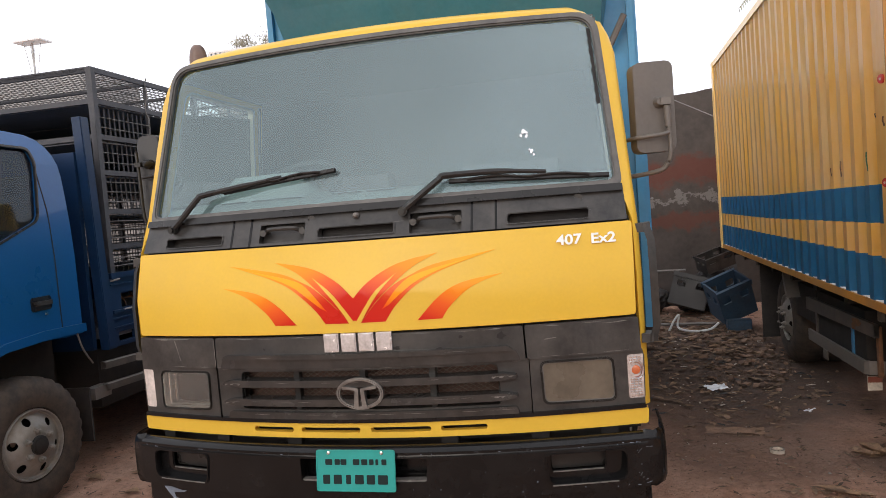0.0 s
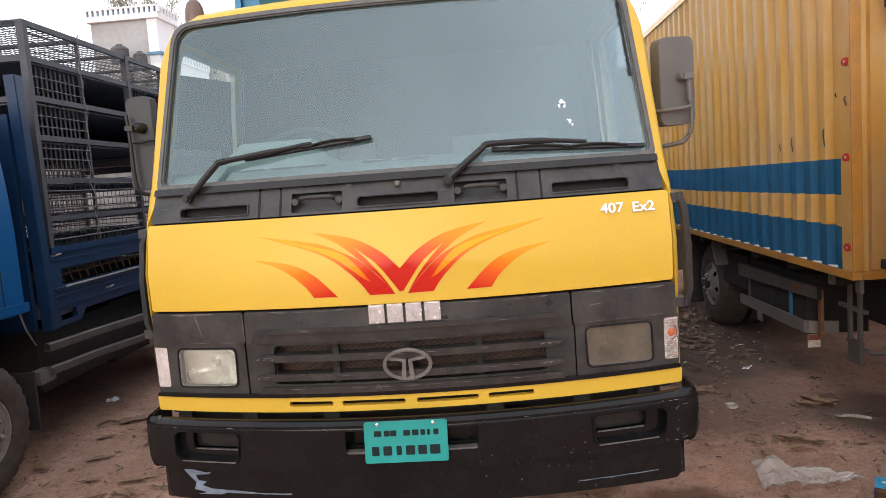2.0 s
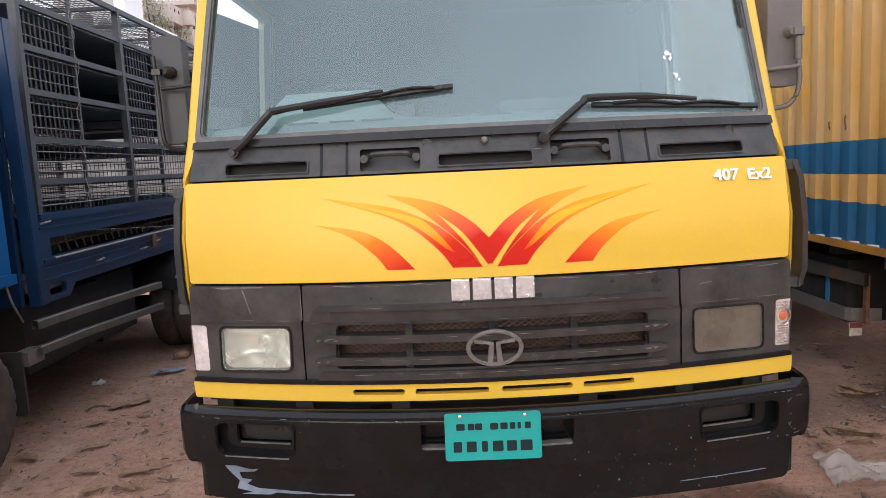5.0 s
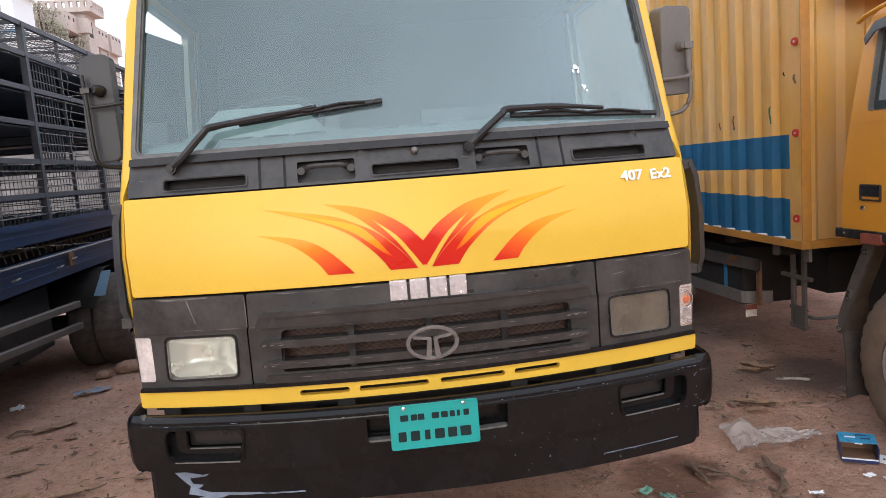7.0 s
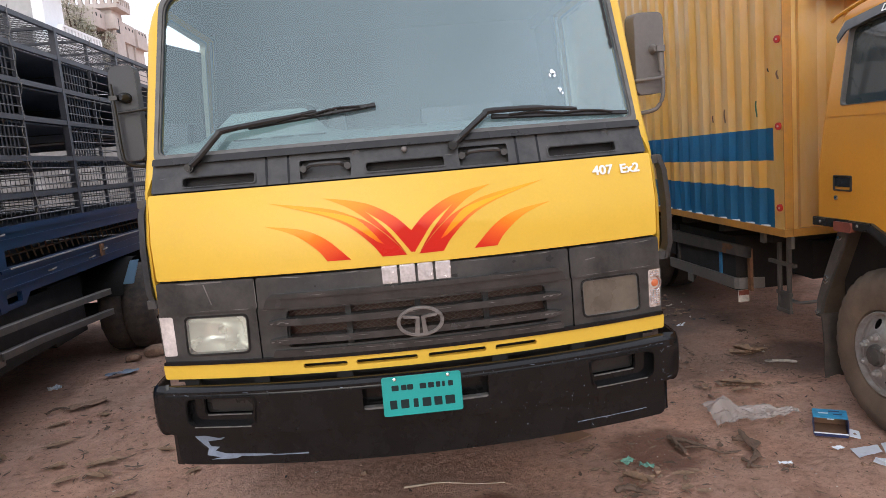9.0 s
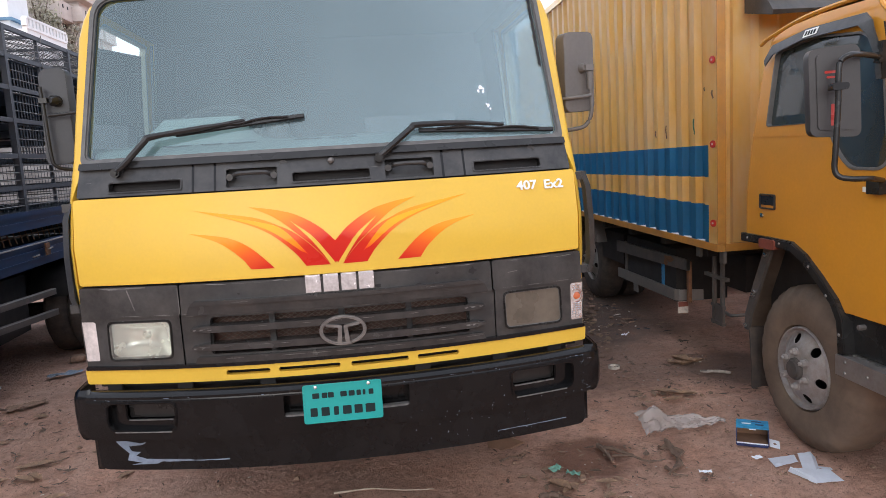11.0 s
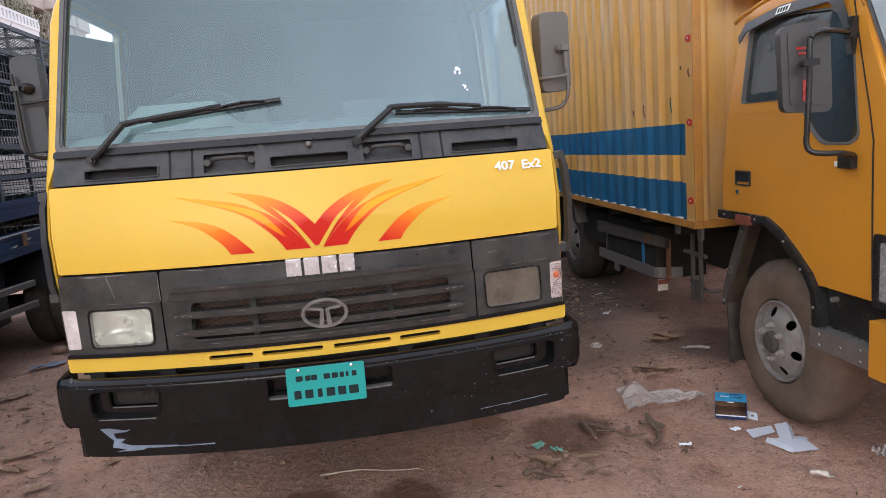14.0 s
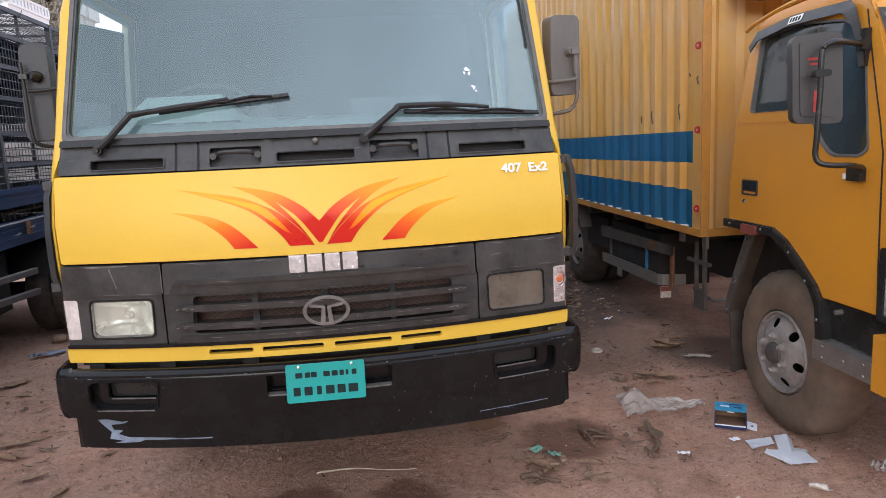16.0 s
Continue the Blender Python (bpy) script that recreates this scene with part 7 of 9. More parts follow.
for y in (4.00,):
    wheel(cage_truck, (0.225, y - LY, 0.405), True, steel=WHEEL_GREY, rubber=RUBBER_DARK)
    wheel(cage_truck, (-0.002, y - LY, 0.405), True, steel=IRON, rubber=RUBBER_DARK, width=0.19)
    wheel(cage_truck, (-1.70, y - LY, 0.405), False, steel=WHEEL_GREY, rubber=RUBBER_DARK)
    part("rear_axle", tube(bmesh.new(), [(-0.2, y - LY, 0.40), (-1.6, y - LY, 0.40)], 0.07, 10), IRON, cage_truck)
    bm = place(sheet(rounded([(0.070, 0.680), (0.160, 0.678), (0.228, 0.886), (0.155, 0.882)], 0.006), (), 0.012, 0.003), Matrix.Translation((0, y - 0.45 - LY, 0)))
    part("mud_guard", bm, PLASTER_BLUE, cage_truck, "thin slanted blue mudguard flap")
    bm = bmesh.new()
    loft(bm, [[(x, y - LY + 0.47 * math.cos(a), 0.405 + 0.47 * math.sin(a)) for x in (-0.30, 0.06)] for a in (math.pi * (0.12 + 0.76 * k / 14) for k in range(15))])
    bmesh.ops.solidify(bm, geom=bm.faces[:], thickness=0.006)
    part("wheel_arch", bm, IRON, cage_truck, "dark curved rear wheel arch", smooth=50)
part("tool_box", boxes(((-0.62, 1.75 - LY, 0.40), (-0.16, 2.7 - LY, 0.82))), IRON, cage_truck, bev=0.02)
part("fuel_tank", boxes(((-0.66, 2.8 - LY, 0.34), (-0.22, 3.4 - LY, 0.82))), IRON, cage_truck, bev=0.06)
# Dark pieces added beneath the bed to stop light leaking through.
part("far_light_block", boxes(((-1.90, 1.5 - LY, 0.06), (-1.87, 5.5 - LY, 0.92))), IRON, cage_truck, "dark panel added on the far side to block light", bev=0.004)
part("rear_light_flap", boxes(((-0.55, 4.50 - LY, 0.10), (0.20, 4.51 - LY, 0.86))), SACK, cage_truck, "black rear flap added to block light", bev=0.003)
part("rear_light_flap", boxes(((-1.80, 4.50 - LY, 0.10), (-1.05, 4.51 - LY, 0.86))), SACK, cage_truck, "black rear flap added to block light", bev=0.003)
part("tail_block", boxes(((-1.80, 5.40 - LY, 0.30), (0.0, 5.46 - LY, 0.88))), IRON, cage_truck, "dark beam added to block light at the tail", bev=0.01)
part("far_block", boxes(((-1.70, 1.75 - LY, 0.30), (-1.30, 3.5 - LY, 0.84))), IRON, cage_truck, bev=0.02)

# cargo bed: front corner post, side wall with a long lattice opening, guard rails
BY0, BY1 = 1.70 - LY, 5.55 - LY
part("bed_post", side_sheet([lp(1.60, 2.435), lp(1.68, 2.435), lp(1.745, 0.83), lp(1.66, 0.83)], (), 0.07, 0.006, 0.02, 1), NAVY, cage_truck, "leaning dark blue corner post", smooth=30)
part("head_board", boxes(((-1.85, 1.60 - LY, 0.84), (-0.06, 1.635 - LY, 2.20))), NAVY, cage_truck, "dark blue headboard", bev=0.004)
lat = rounded([(1.86 - LY, 1.098), (BY1 - 0.12, 1.098), (BY1 - 0.12, 1.205), (1.86 - LY, 1.205)], 0.01)
outl = [(BY0, 0.83), (2.02 - LY, 0.83), (2.10 - LY, 0.90), (BY1, 0.90), (BY1, 1.355), (BY0, 1.355)]
slot = rounded([(1.80 - LY, 0.865), (1.98 - LY, 0.865), (1.98 - LY, 0.93), (1.80 - LY, 0.93)], 0.02)
bed = part("bed_side", side_sheet(outl, [lat, slot], 0.03, 0.005, 0.0, 1), NAVY, cage_truck, "dark blue pressed bed side", smooth=30)
for z, h, o, m in ((1.335, 0.040, 0.022, NAVY), (1.270, 0.010, 0.010, NAVY), (1.078, 0.022, 0.018, NAVY), (1.030, 0.012, 0.010, NAVY), (0.965, 0.012, 0.012, NAVY)):
    part("bed_rail", boxes(((0.001, BY0 + 0.05, z - h / 2), (o, BY1, z + h / 2))), m, bed, bev=0.004)
part("bright_edge", tube(bmesh.new(), [(0.016, 1.86 - LY, 1.087), (0.016, BY1 - 0.1, 1.087)], 0.007, 8), ALU, bed, "rubbed bright pressed edge")
part("bright_edge", tube(bmesh.new(), [(0.006, 1.80 - LY, 1.347), (0.006, BY1 - 0.1, 1.347)], 0.004, 8), GALV, bed)
bm = bmesh.new()
tube(bm, [(-0.10, 1.86 - LY, 1.155), (-0.10, BY1 - 0.1, 1.155)], 0.008, 6)
for k in range(34):
    y = 1.88 - LY + k * 0.105
    tube(bm, [(-0.10, y, 1.205), (-0.10, y + 0.055, 1.10)], 0.006, 5)
part("lattice", bm, RUST, bed, "rusty diagonal lattice bars")
part("tail_board", boxes(((-1.84, BY1 - 0.03, 0.985), (-0.035, BY1 - 0.005, 1.35))), CAGE_FLOOR, cage_truck, "dark tail board", bev=0.004)
part("bed_floor", boxes(((-1.84, BY0, 0.90), (-0.03, BY1, 0.98))), CAGE_FLOOR, cage_truck)
part("bed_side", boxes(((-1.88, BY0, 0.86), (-1.85, BY1, 1.30))), NAVY, cage_truck)
for y, z in ((1.74, 1.30), (2.35, 1.00), (3.32, 1.02), (3.05, 0.99)):
    bm = bmesh.new()
    tube(bm, [(0.02, y - LY, z), (0.045, y - LY, z + 0.005), (0.045, y + 0.06 - LY, z + 0.01)], 0.007, 6)
    part("latch_pin", bm, GALV, bed)
part("side_marker", boxes(((0.02, 3.29 - LY, 0.975), (0.035, 3.355 - LY, 1.075))), RUST, bed, "rusty brown side marker")
for z0, z1 in ((0.733, 0.654), (0.582, 0.478)):
    line = ((0.0, 1.605, z0 + 0.002), (0.0, 1.95, z0 - 0.012), (0.004, 2.1, z0 - 0.016), (0.0, 3.40, z1))
    bm = bmesh.new()
    loft(bm, [[(a, y - LY, z + d) for a, d in ((x - 0.022, -0.027), (x + 0.018, -0.027), (x + 0.018, 0.016), (x + 0.010, 0.023), (x - 0.022, 0.023))] for x, y, z in line], closed=True)
    guard = part("side_guard", bm, IRON_DUSTY, cage_truck, "dusty steel side guard rail", smooth=30)
    bm = bmesh.new()
    tube(bm, [(x + 0.013, y - LY, z + 0.019) for x, y, z in line], 0.005, 5)
    part("pale_edge", bm, GALV, guard, "bright upper edge", smooth=40)

# poultry cage
cage = part("cage", boxes(((-0.045, 1.80 - LY - 0.022, 1.355), (0.0, 1.80 - LY + 0.022, 2.80))), CAGE, cage_truck, "tall dark iron poultry cage", bev=0.003)
for y in (3.12, 4.42, 5.50):
    part("cage_post", boxes(((-0.045, y - LY - 0.022, 1.355), (0.0, y - LY + 0.022, 2.80))), CAGE, cage, bev=0.003)
for y in (1.80, 3.12, 4.42, 5.50):
    part("cage_post", boxes(((-1.85, y - LY - 0.022, 1.20), (-1.805, y - LY + 0.022, 2.80))), CAGE, cage, bev=0.003)
C0, C1 = 1.78 - LY, 5.52 - LY
for z in (2.790, 2.570, 2.320, 2.068, 1.790, 1.540):
    for x in (-0.030, -1.845):
        part("cage_rail", boxes(((x, C0, z - 0.018), (x + 0.026, C1, z + 0.018))), CAGE, cage)
    for y in (1.80, 5.50):
        part("cage_rail", boxes(((-1.82, y - LY - 0.014, z - 0.018), (-0.03, y - LY + 0.014, z + 0.018))), CAGE, cage)
# The lowest floor, at 1.345, is added to shade the bed.
for z in (2.300, 2.048, 1.770, 1.520, 1.345):
    part("cage_floor", boxes(((-1.80, C0 + 0.03, z - 0.012), (-0.05, C1 - 0.03, z))), CAGE_FLOOR, cage, "dark cage floor")
# Boards added to keep the upper tiers dark against light from behind.
part("cage_back", boxes(((-1.825, C0 + 0.02, 2.05), (-1.812, C1 - 0.02, 2.545))), CAGE_FLOOR, cage, "dark boards added to close the back of the cage")
part("cage_back", boxes(((-1.80, C1 - 0.03, 1.97), (-0.05, C1 - 0.02, 2.545))), CAGE_FLOOR, cage, "dark boards added to close the back of the cage")
part("cage_floor", boxes(((-1.80, C0 + 0.03, 2.548), (-0.05, C1 - 0.03, 2.556))), CAGE_FLOOR, cage, "dark cage floor")
for k in range(7):
    y = 1.80 - LY + 0.62 * k
    part("roof_bar", boxes(((-1.82, y - 0.014, 2.775), (-0.03, y + 0.014, 2.80))), CAGE, cage)
bm = bmesh.new()
y = C0 + 0.04
while y < C1:
    tube(bm, [(-1.82, y, 2.792), (-0.02, y, 2.792)], 0.0032, 4, False)
    y += 0.062
for k in range(48):
    x = -1.80 + k * 0.0375
    tube(bm, [(x, C0, 2.796), (x, C1, 2.796)], 0.0026, 4, False)
part("roof_mesh", bm, WIRE, cage, "rusty wire roof mesh", smooth=0)
for z in (1.40, 1.455, 1.60, 1.66, 1.72, 1.86, 1.93, 2.00, 2.14, 2.21, 2.28, 2.39, 2.46, 2.62, 2.68, 2.73):
    bm = bmesh.new()
    tube(bm, [(-0.012, C0, z), (-0.012, (2.42 if z > 1.80 else 5.5) - LY, z + random.uniform(-0.006, 0.006))], 0.0045, 5, False)
    part("side_wire", bm, WIRE, cage, "horizontal cage wire", smooth=0)
    if z > 1.8:
        bm = bmesh.new()
        tube(bm, [(-0.012, 3.13 - LY, z + random.uniform(-0.008, 0.008)), (-0.012, C1, z)], 0.0045, 5, False)
        part("side_wire", bm, WIRE, cage, "horizontal cage wire", smooth=0)
bm = bmesh.new()
for y0 in (1.84, 3.16):
    for k in range(11):
        y = y0 - LY + k * 0.054
        tube(bm, [(-0.055, y, 1.80), (-0.055, y, 2.54)], 0.0075, 4, False)
for k in range(60):
    y = 1.84 - LY + k * 0.061
    tube(bm, [(-0.035, y, 1.36), (-0.035, y, 1.79)], 0.0028, 4, False)
part("side_mesh", bm, CAGE, cage, "upright cage wires", smooth=0)
bm = bmesh.new()
for k in range(72):
    y = C0 + k * 0.052
    tube(bm, [(-1.83, y, 1.22), (-1.83, y, 2.79)], 0.0062, 4, False)
for z in [1.25 + 0.055 * k for k in range(28)]:
    tube(bm, [(-1.832, C0, z), (-1.832, C1, z)], 0.0058, 4, False)
part("far_mesh", bm, CAGE, cage, "wire mesh along the far side", smooth=0)
for y in (2.42, 3.75, 4.95):
    bm = bmesh.new()
    for z in [1.40 + 0.07 * k for k in range(20)]:
        tube(bm, [(-1.80, y - LY, z), (-0.05, y - LY, z)], 0.004, 4, False)
    part("cross_mesh", bm, WIRE, cage, smooth=0)
    part("inner_post", boxes(((-0.035, y - LY - 0.010, 1.36), (-0.012, y - LY + 0.010, 2.79))), CAGE, cage)
for y0, lean, low in ((2.395, -0.045, 1.40), (3.80, -0.04, 1.66)):
    bm = bmesh.new()
    pts, z = [], 2.83
    while z > low:
        pts.append((0.012 + 0.010 * math.sin(z * 31), y0 - LY + 0.02 * math.sin(z * 9) + (2.83 - z) * lean, z))
        z -= 0.016
    tube(bm, pts, [0.0018 + 0.0028 * (i % 2) for i in range(len(pts))], 5)
    part("hanging_chain", bm, GALV, cage, "thin chain hanging down the cage")


# ---- walls round the yard ----
def ragged_wall(name, x0, x1, y, z, mat, label, thick=0.25, seed=1.0):
    bm = bmesh.new()
    n = 90
    top = [z + 0.05 * noise.noise(Vector((seed, k * 0.35, 0))) + (0.03 if (k // 3) % 2 else 0.0) for k in range(n + 1)]
    rows = []
    for yy in (y, y + thick):
        for zz in ((0.0, 0.4, 0.8, 1.2, 1.6, 2.0, 2.4, None) if yy == y else (None, 0.0)):
            rows.append([(x0 + (x1 - x0) * k / n, yy + (0.02 * noise.noise(Vector((k * 0.9, (zz or z) * 4, seed))) if yy == y else 0), -0.05 if zz == 0.0 else (top[k] if zz is None else zz)) for k in range(n + 1)])
    vs = loft(bm, rows)
    for k in (0, n):
        bm.faces.new([r[k] for r in vs])
    return tagged(part(name, bm, mat, None, smooth=25), label, "wall", kind="structure")


wall_rear = ragged_wall("wall_rear", -1.6, 12.0, 8.0, 3.03, REAR_BRICK, "soot-black brick yard wall with a ragged top")
for i in range(7):
    x, z = random.uniform(1.3, 3.0), 1.56 + random.gauss(0, 0.05)
    s = random.uniform(0.015, 0.045)
    k = [(x + s * random.uniform(0.4, 1.2) * math.cos(a), z + 0.35 * s * random.uniform(0.4, 1.2) * math.sin(a)) for a in (2 * math.pi * j / 8 for j in range(8))]
    part("plaster_scrap", place(sheet(k, (), 0.012), Matrix.Translation((0, 7.968, 0))), PLASTER_DIM, wall_rear, smooth=0)
wall_side = ragged_wall("wall_left", -30.0, -1.5, 11.0, 2.5, PLASTER_DIM, "grey plastered boundary wall", seed=7.0)

wall_front = ragged_wall("wall_front", -22.0, 22.0, -21.0, 2.6, PLASTER_DIM, "plain weathered wall closing the yard", seed=11.0)
for s in (-1, 1):
    w = part("wall_side", boxes(((s * 14.0 - 0.12, -21.0, -0.05), (s * 14.0 + 0.12, 8.0 if s > 0 else 11.0, 3.0))), PLASTER_DIM)
    tagged(w, "plain weathered wall closing the yard", "wall", kind="structure")

# cable from the wall to the box truck
bm = bmesh.new()
tube(bm, smooth_path([(2.00, 7.96, 2.96), (2.10, 7.5, 2.82), (2.33, 6.6, 2.52)], 5), 0.007, 5)
tagged(part("cable", bm, GALV), "thin pale cable strung to the box truck", "cable")

# ---- far buildings and trees ----
def parapet(name, parent, x0, x1, y, z, h, mats, n, axis="x", fixed=0.0):
    """A pierced parapet: rails with square openings between small piers."""
    for zz, hh in ((z, h * 0.22), (z + h * 0.80, h * 0.20)):
        a, b = ((x0, y, zz), (x1, y + 0.2, zz + hh)) if axis == "x" else ((fixed - 0.2, x0, zz), (fixed, x1, zz + hh))
        part("parapet_rail", boxes((a, b)), mats[0], parent)
    for k in range(n + 1):
        u = x0 + (x1 - x0) * k / n
        w = (x1 - x0) / n * 0.28
        a, b = ((u - w, y + 0.01, z + h * 0.22), (u + w, y + 0.19, z + h * 0.80)) if axis == "x" else ((fixed - 0.19, u - w, z + h * 0.22), (fixed - 0.01, u + w, z + h * 0.80))
        part("parapet_pier", boxes((a, b)), mats[1], parent)


white_house = thing("white_house", "white plastered house with a pale blue pierced parapet", "building", (-12.08, 25.0, 0))
part("wall", boxes(((-2.65, 0, 0), (0, 1.5, 8.76))), PLASTER, white_house, "grey-white plastered wall")
part("corner_wall", boxes(((-0.35, -0.06, 0), (0.06, 1.56, 8.76))), PLASTER_WHITE, white_house)
for z in (8.76, 7.35, 6.85):
    part("string_course", boxes(((-2.75 if z > 8 else -0.4, -0.16, z), (0.18, 1.7, z + (0.14 if z > 8 else 0.10)))), PLASTER_WHITE if z > 8 else PLASTER_BLUE, white_house)
parapet("parapet", white_house, -2.75, 0.18, -0.16, 8.90, 0.37, (PLASTER_WHITE, PLASTER_WHITE), 14)
part("parapet_panel", boxes(((-2.7, -0.05, 8.92), (0.10, -0.02, 9.24))), PLASTER_BLUE, white_house, "pale blue panel behind the parapet")
part("parapet_panel", boxes(((0.07, 0.06, 8.92), (0.10, 1.66, 9.24))), PLASTER_BLUE, white_house, "pale blue panel behind the parapet")
parapet("parapet", white_house, 0.06, 1.7, 0, 8.90, 0.37, (PLASTER_WHITE, PLASTER_WHITE), 6, "y", 0.178)
part("roof_slab", boxes(((-2.6, 0.1, 8.77), (0.0, 1.45, 8.86))), PLASTER, white_house)
lower_house = thing("low_house", "low white annex with a pierced white balustrade", "building", (-11.15, 24.2, 0))
part("wall", boxes(((-0.95, 0, 0), (0, 3.4, 6.90))), PLASTER_WHITE, lower_house, "white plastered wall")
parapet("parapet", lower_house, 0.0, 3.4, 0, 6.90, 0.44, (PLASTER_WHITE, PLASTER_WHITE), 12, "y", 0.04)


def water_tank(x, y, z, r, h):
    ob = thing("water_tank", "dark ribbed plastic water tank on a rooftop", "water tank", (x, y, z))
    bm = bmesh.new()
    prof = [(0.01, 0.0), (r, 0.0)]
    for k in range(6):
        prof += [(r, h * (0.04 + 0.12 * k)), (r * 0.96, h * (0.08 + 0.12 * k)), (r, h * (0.12 + 0.12 * k))]
    prof += [(r * 0.98, h * 0.80), (r * 0.70, h * 0.90), (r * 0.38, h * 0.94), (r * 0.38, h), (0.01, h)]
    loft(bm, [[(a * math.cos(2 * math.pi * i / 28), a * math.sin(2 * math.pi * i / 28), b) for i in range(28)] for a, b in prof], closed=True)
    part("tank", bm, TANK, ob, smooth=40)
    part("stand", boxes(((-r, -r, -z), (r, r, -0.002))), PLASTER, ob, "plastered block under the tank")


water_tank(-13.26, 24.2, 6.88, 0.33, 0.80)
water_tank(-12.47, 24.2, 6.70, 0.25, 0.66)
pink_house = thing("pink_house", "unfinished dirty pink house with stepped roof terraces", "building", (-12.8, 35.0, 0))
part("wall", boxes(((-2.3, 0.35, 0), (-0.42, 1.75, 10.3))), PLASTER_PINK, pink_house, "dirty pink plaster wall")
part("roof_slab", boxes(((-2.5, 0, 10.30), (0, 1.95, 10.42))), PLASTER_PINK, pink_house)
parapet("parapet", pink_house, -2.5, 0.0, 0, 10.42, 0.48, (PLASTER_PINK, PLASTER_PINK), 7)
parapet("parapet", pink_house, 0.21, 1.95, 0, 10.42, 0.48, (PLASTER_PINK, PLASTER_PINK), 6, "y", 0.0)
part("window", boxes(((-0.425, 0.7, 9.2), (-0.405, 1.2, 10.0))), DARK_VOID, pink_house)
terrace = part("terrace", boxes(((-2.2, -1.5, 9.18), (-0.65, 0.30, 10.04))), PLASTER_PINK, pink_house, "pink terrace block")
for y in (-1.1, -0.55, 0.0):
    part("opening", boxes(((-0.655, y - 0.07, 9.70), (-0.640, y + 0.07, 9.86))), DARK_VOID, terrace)
part("terrace", boxes(((-0.648, -0.1, 9.25), (-0.15, 0.34, 9.95))), PLASTER_PINK, pink_house, "small pink terrace block")
part("porch_wall", boxes(((-2.2, -0.9, 0), (-1.1, 0.30, 9.178))), PORCH_SHADE, pink_house, "shaded porch under the terrace")
for x, y in ((-0.80, -1.45), (-0.35, 0.0), (-0.80, 0.1)):
    part("column", boxes(((x, y, 0), (x + 0.12, y + 0.12, 9.17))), PLASTER_PINK, pink_house)
third = thing("pink_house", "distant pink house with a railed balcony", "building", (-13.3, 37.4, 0))
part("wall", boxes(((-1.6, 0.3, 0), (-0.15, 3.0, 9.8))), PLASTER_PINK, third)
part("balcony", boxes(((-1.4, -0.4, 8.95), (0, 1.3, 9.98))), PLASTER_PINK, third, "pale pink balcony")
part("balcony", boxes(((-0.9, 1.31, 8.90), (0.12, 3.0, 9.90))), PLASTER_PINK, third, "pale pink balcony")
for y in (0.0, 0.5, 1.0, 1.7, 2.2, 2.7):
    part("opening", boxes(((-0.01 if y < 1.3 else 0.11, y - 0.07, 9.66), (0.012 if y < 1.3 else 0.132, y + 0.07, 9.80))), DARK_VOID, third)
part("column", boxes(((-0.2, 1.2, 0), (-0.05, 1.35, 8.94))), PLASTER_PINK, third)

# roof frame with a pale panel, far off
mast = thing("roof_aerial", "pale flat panel on thin rooftop legs", "aerial", (-24.25, 25.0, 0.25))
part("house_block", boxes(((-3, 0, -0.25), (3, 4, 9.2))), PLASTER, mast)
bm = bmesh.new()
for x in (-0.22, 0.22):
    for y in (0.4, 0.8):
        tube(bm, [(x * 0.3, y * 0.4 + 0.36, 9.2), (x * 1.3, y, 10.8)], 0.012, 5)
tube(bm, [(0, 0.6, 9.2), (0, 0.6, 10.8)], 0.045, 6)
part("legs", bm, PLASTER, mast)
part("panel", boxes(((-0.75, 0.2, 10.80), (0.75, 1.0, 10.86))), PLASTER_WHITE, mast)


def tree(x, y, h, spread, seed, label, leaf=LEAF, n=2600, size=0.10):
    rnd = random.Random(seed)
    ob = thing("tree", label, "tree", (x, y, 0))
    bm = bmesh.new()
    tube(bm, smooth_path([(0, 0, 0), (0.1, 0.05, h * 0.35), (0.0, 0.15, h * 0.7), (0.05, 0.1, h * 0.95)], 4), [0.22 - 0.015 * i for i in range(13)], 8)
    tips = []
    for k in range(16):
        a, z0 = rnd.uniform(0, 6.28), h * rnd.uniform(0.5, 0.85)
        r = spread * rnd.uniform(0.5, 1.0)
        e = Vector((r * math.cos(a), r * math.sin(a), min(h, z0 + h * rnd.uniform(0.08, 0.25))))
        m = Vector((0.45 * e.x, 0.45 * e.y, (z0 + e.z) / 2 - 0.1))
        tube(bm, smooth_path([(0, 0.1, z0), m, e], 3), [0.07, 0.06, 0.05, 0.04, 0.03, 0.025, 0.015], 5)
        tips += [e, (m + e) / 2, m]
    part("trunk", bm, BARK, ob, smooth=60)
    bm = bmesh.new()
    for k in range(n):
        c = rnd.choice(tips)
        p = c + Vector((rnd.gauss(0, 1), rnd.gauss(0, 1), rnd.gauss(0, 0.7))) * spread * 0.17
        q = Euler((rnd.uniform(0, 6.3), rnd.uniform(0, 6.3), rnd.uniform(0, 6.3))).to_matrix()
        s = size * rnd.uniform(0.6, 1.5)
        bm.faces.new([bm.verts.new(p + q @ Vector(v)) for v in ((-s, 0, 0), (0, -0.45 * s, 0.1 * s), (s, 0, 0), (0, 0.45 * s, 0.1 * s))])
    part("crown", bm, leaf, ob, smooth=0)
    return ob


tree(-15.4, 31.0, 11.0, 1.3, 3, "dusty tree behind the white house", LEAF_DRY, 9000, 0.05)
tree(-14.4, 31.8, 11.3, 1.2, 9, "dusty green tree behind the white house", LEAF, 9000, 0.05)
tree(-13.3, 30.6, 9.45, 0.85, 5, "dusty green tree between the houses", LEAF_DRY, 5000, 0.05)
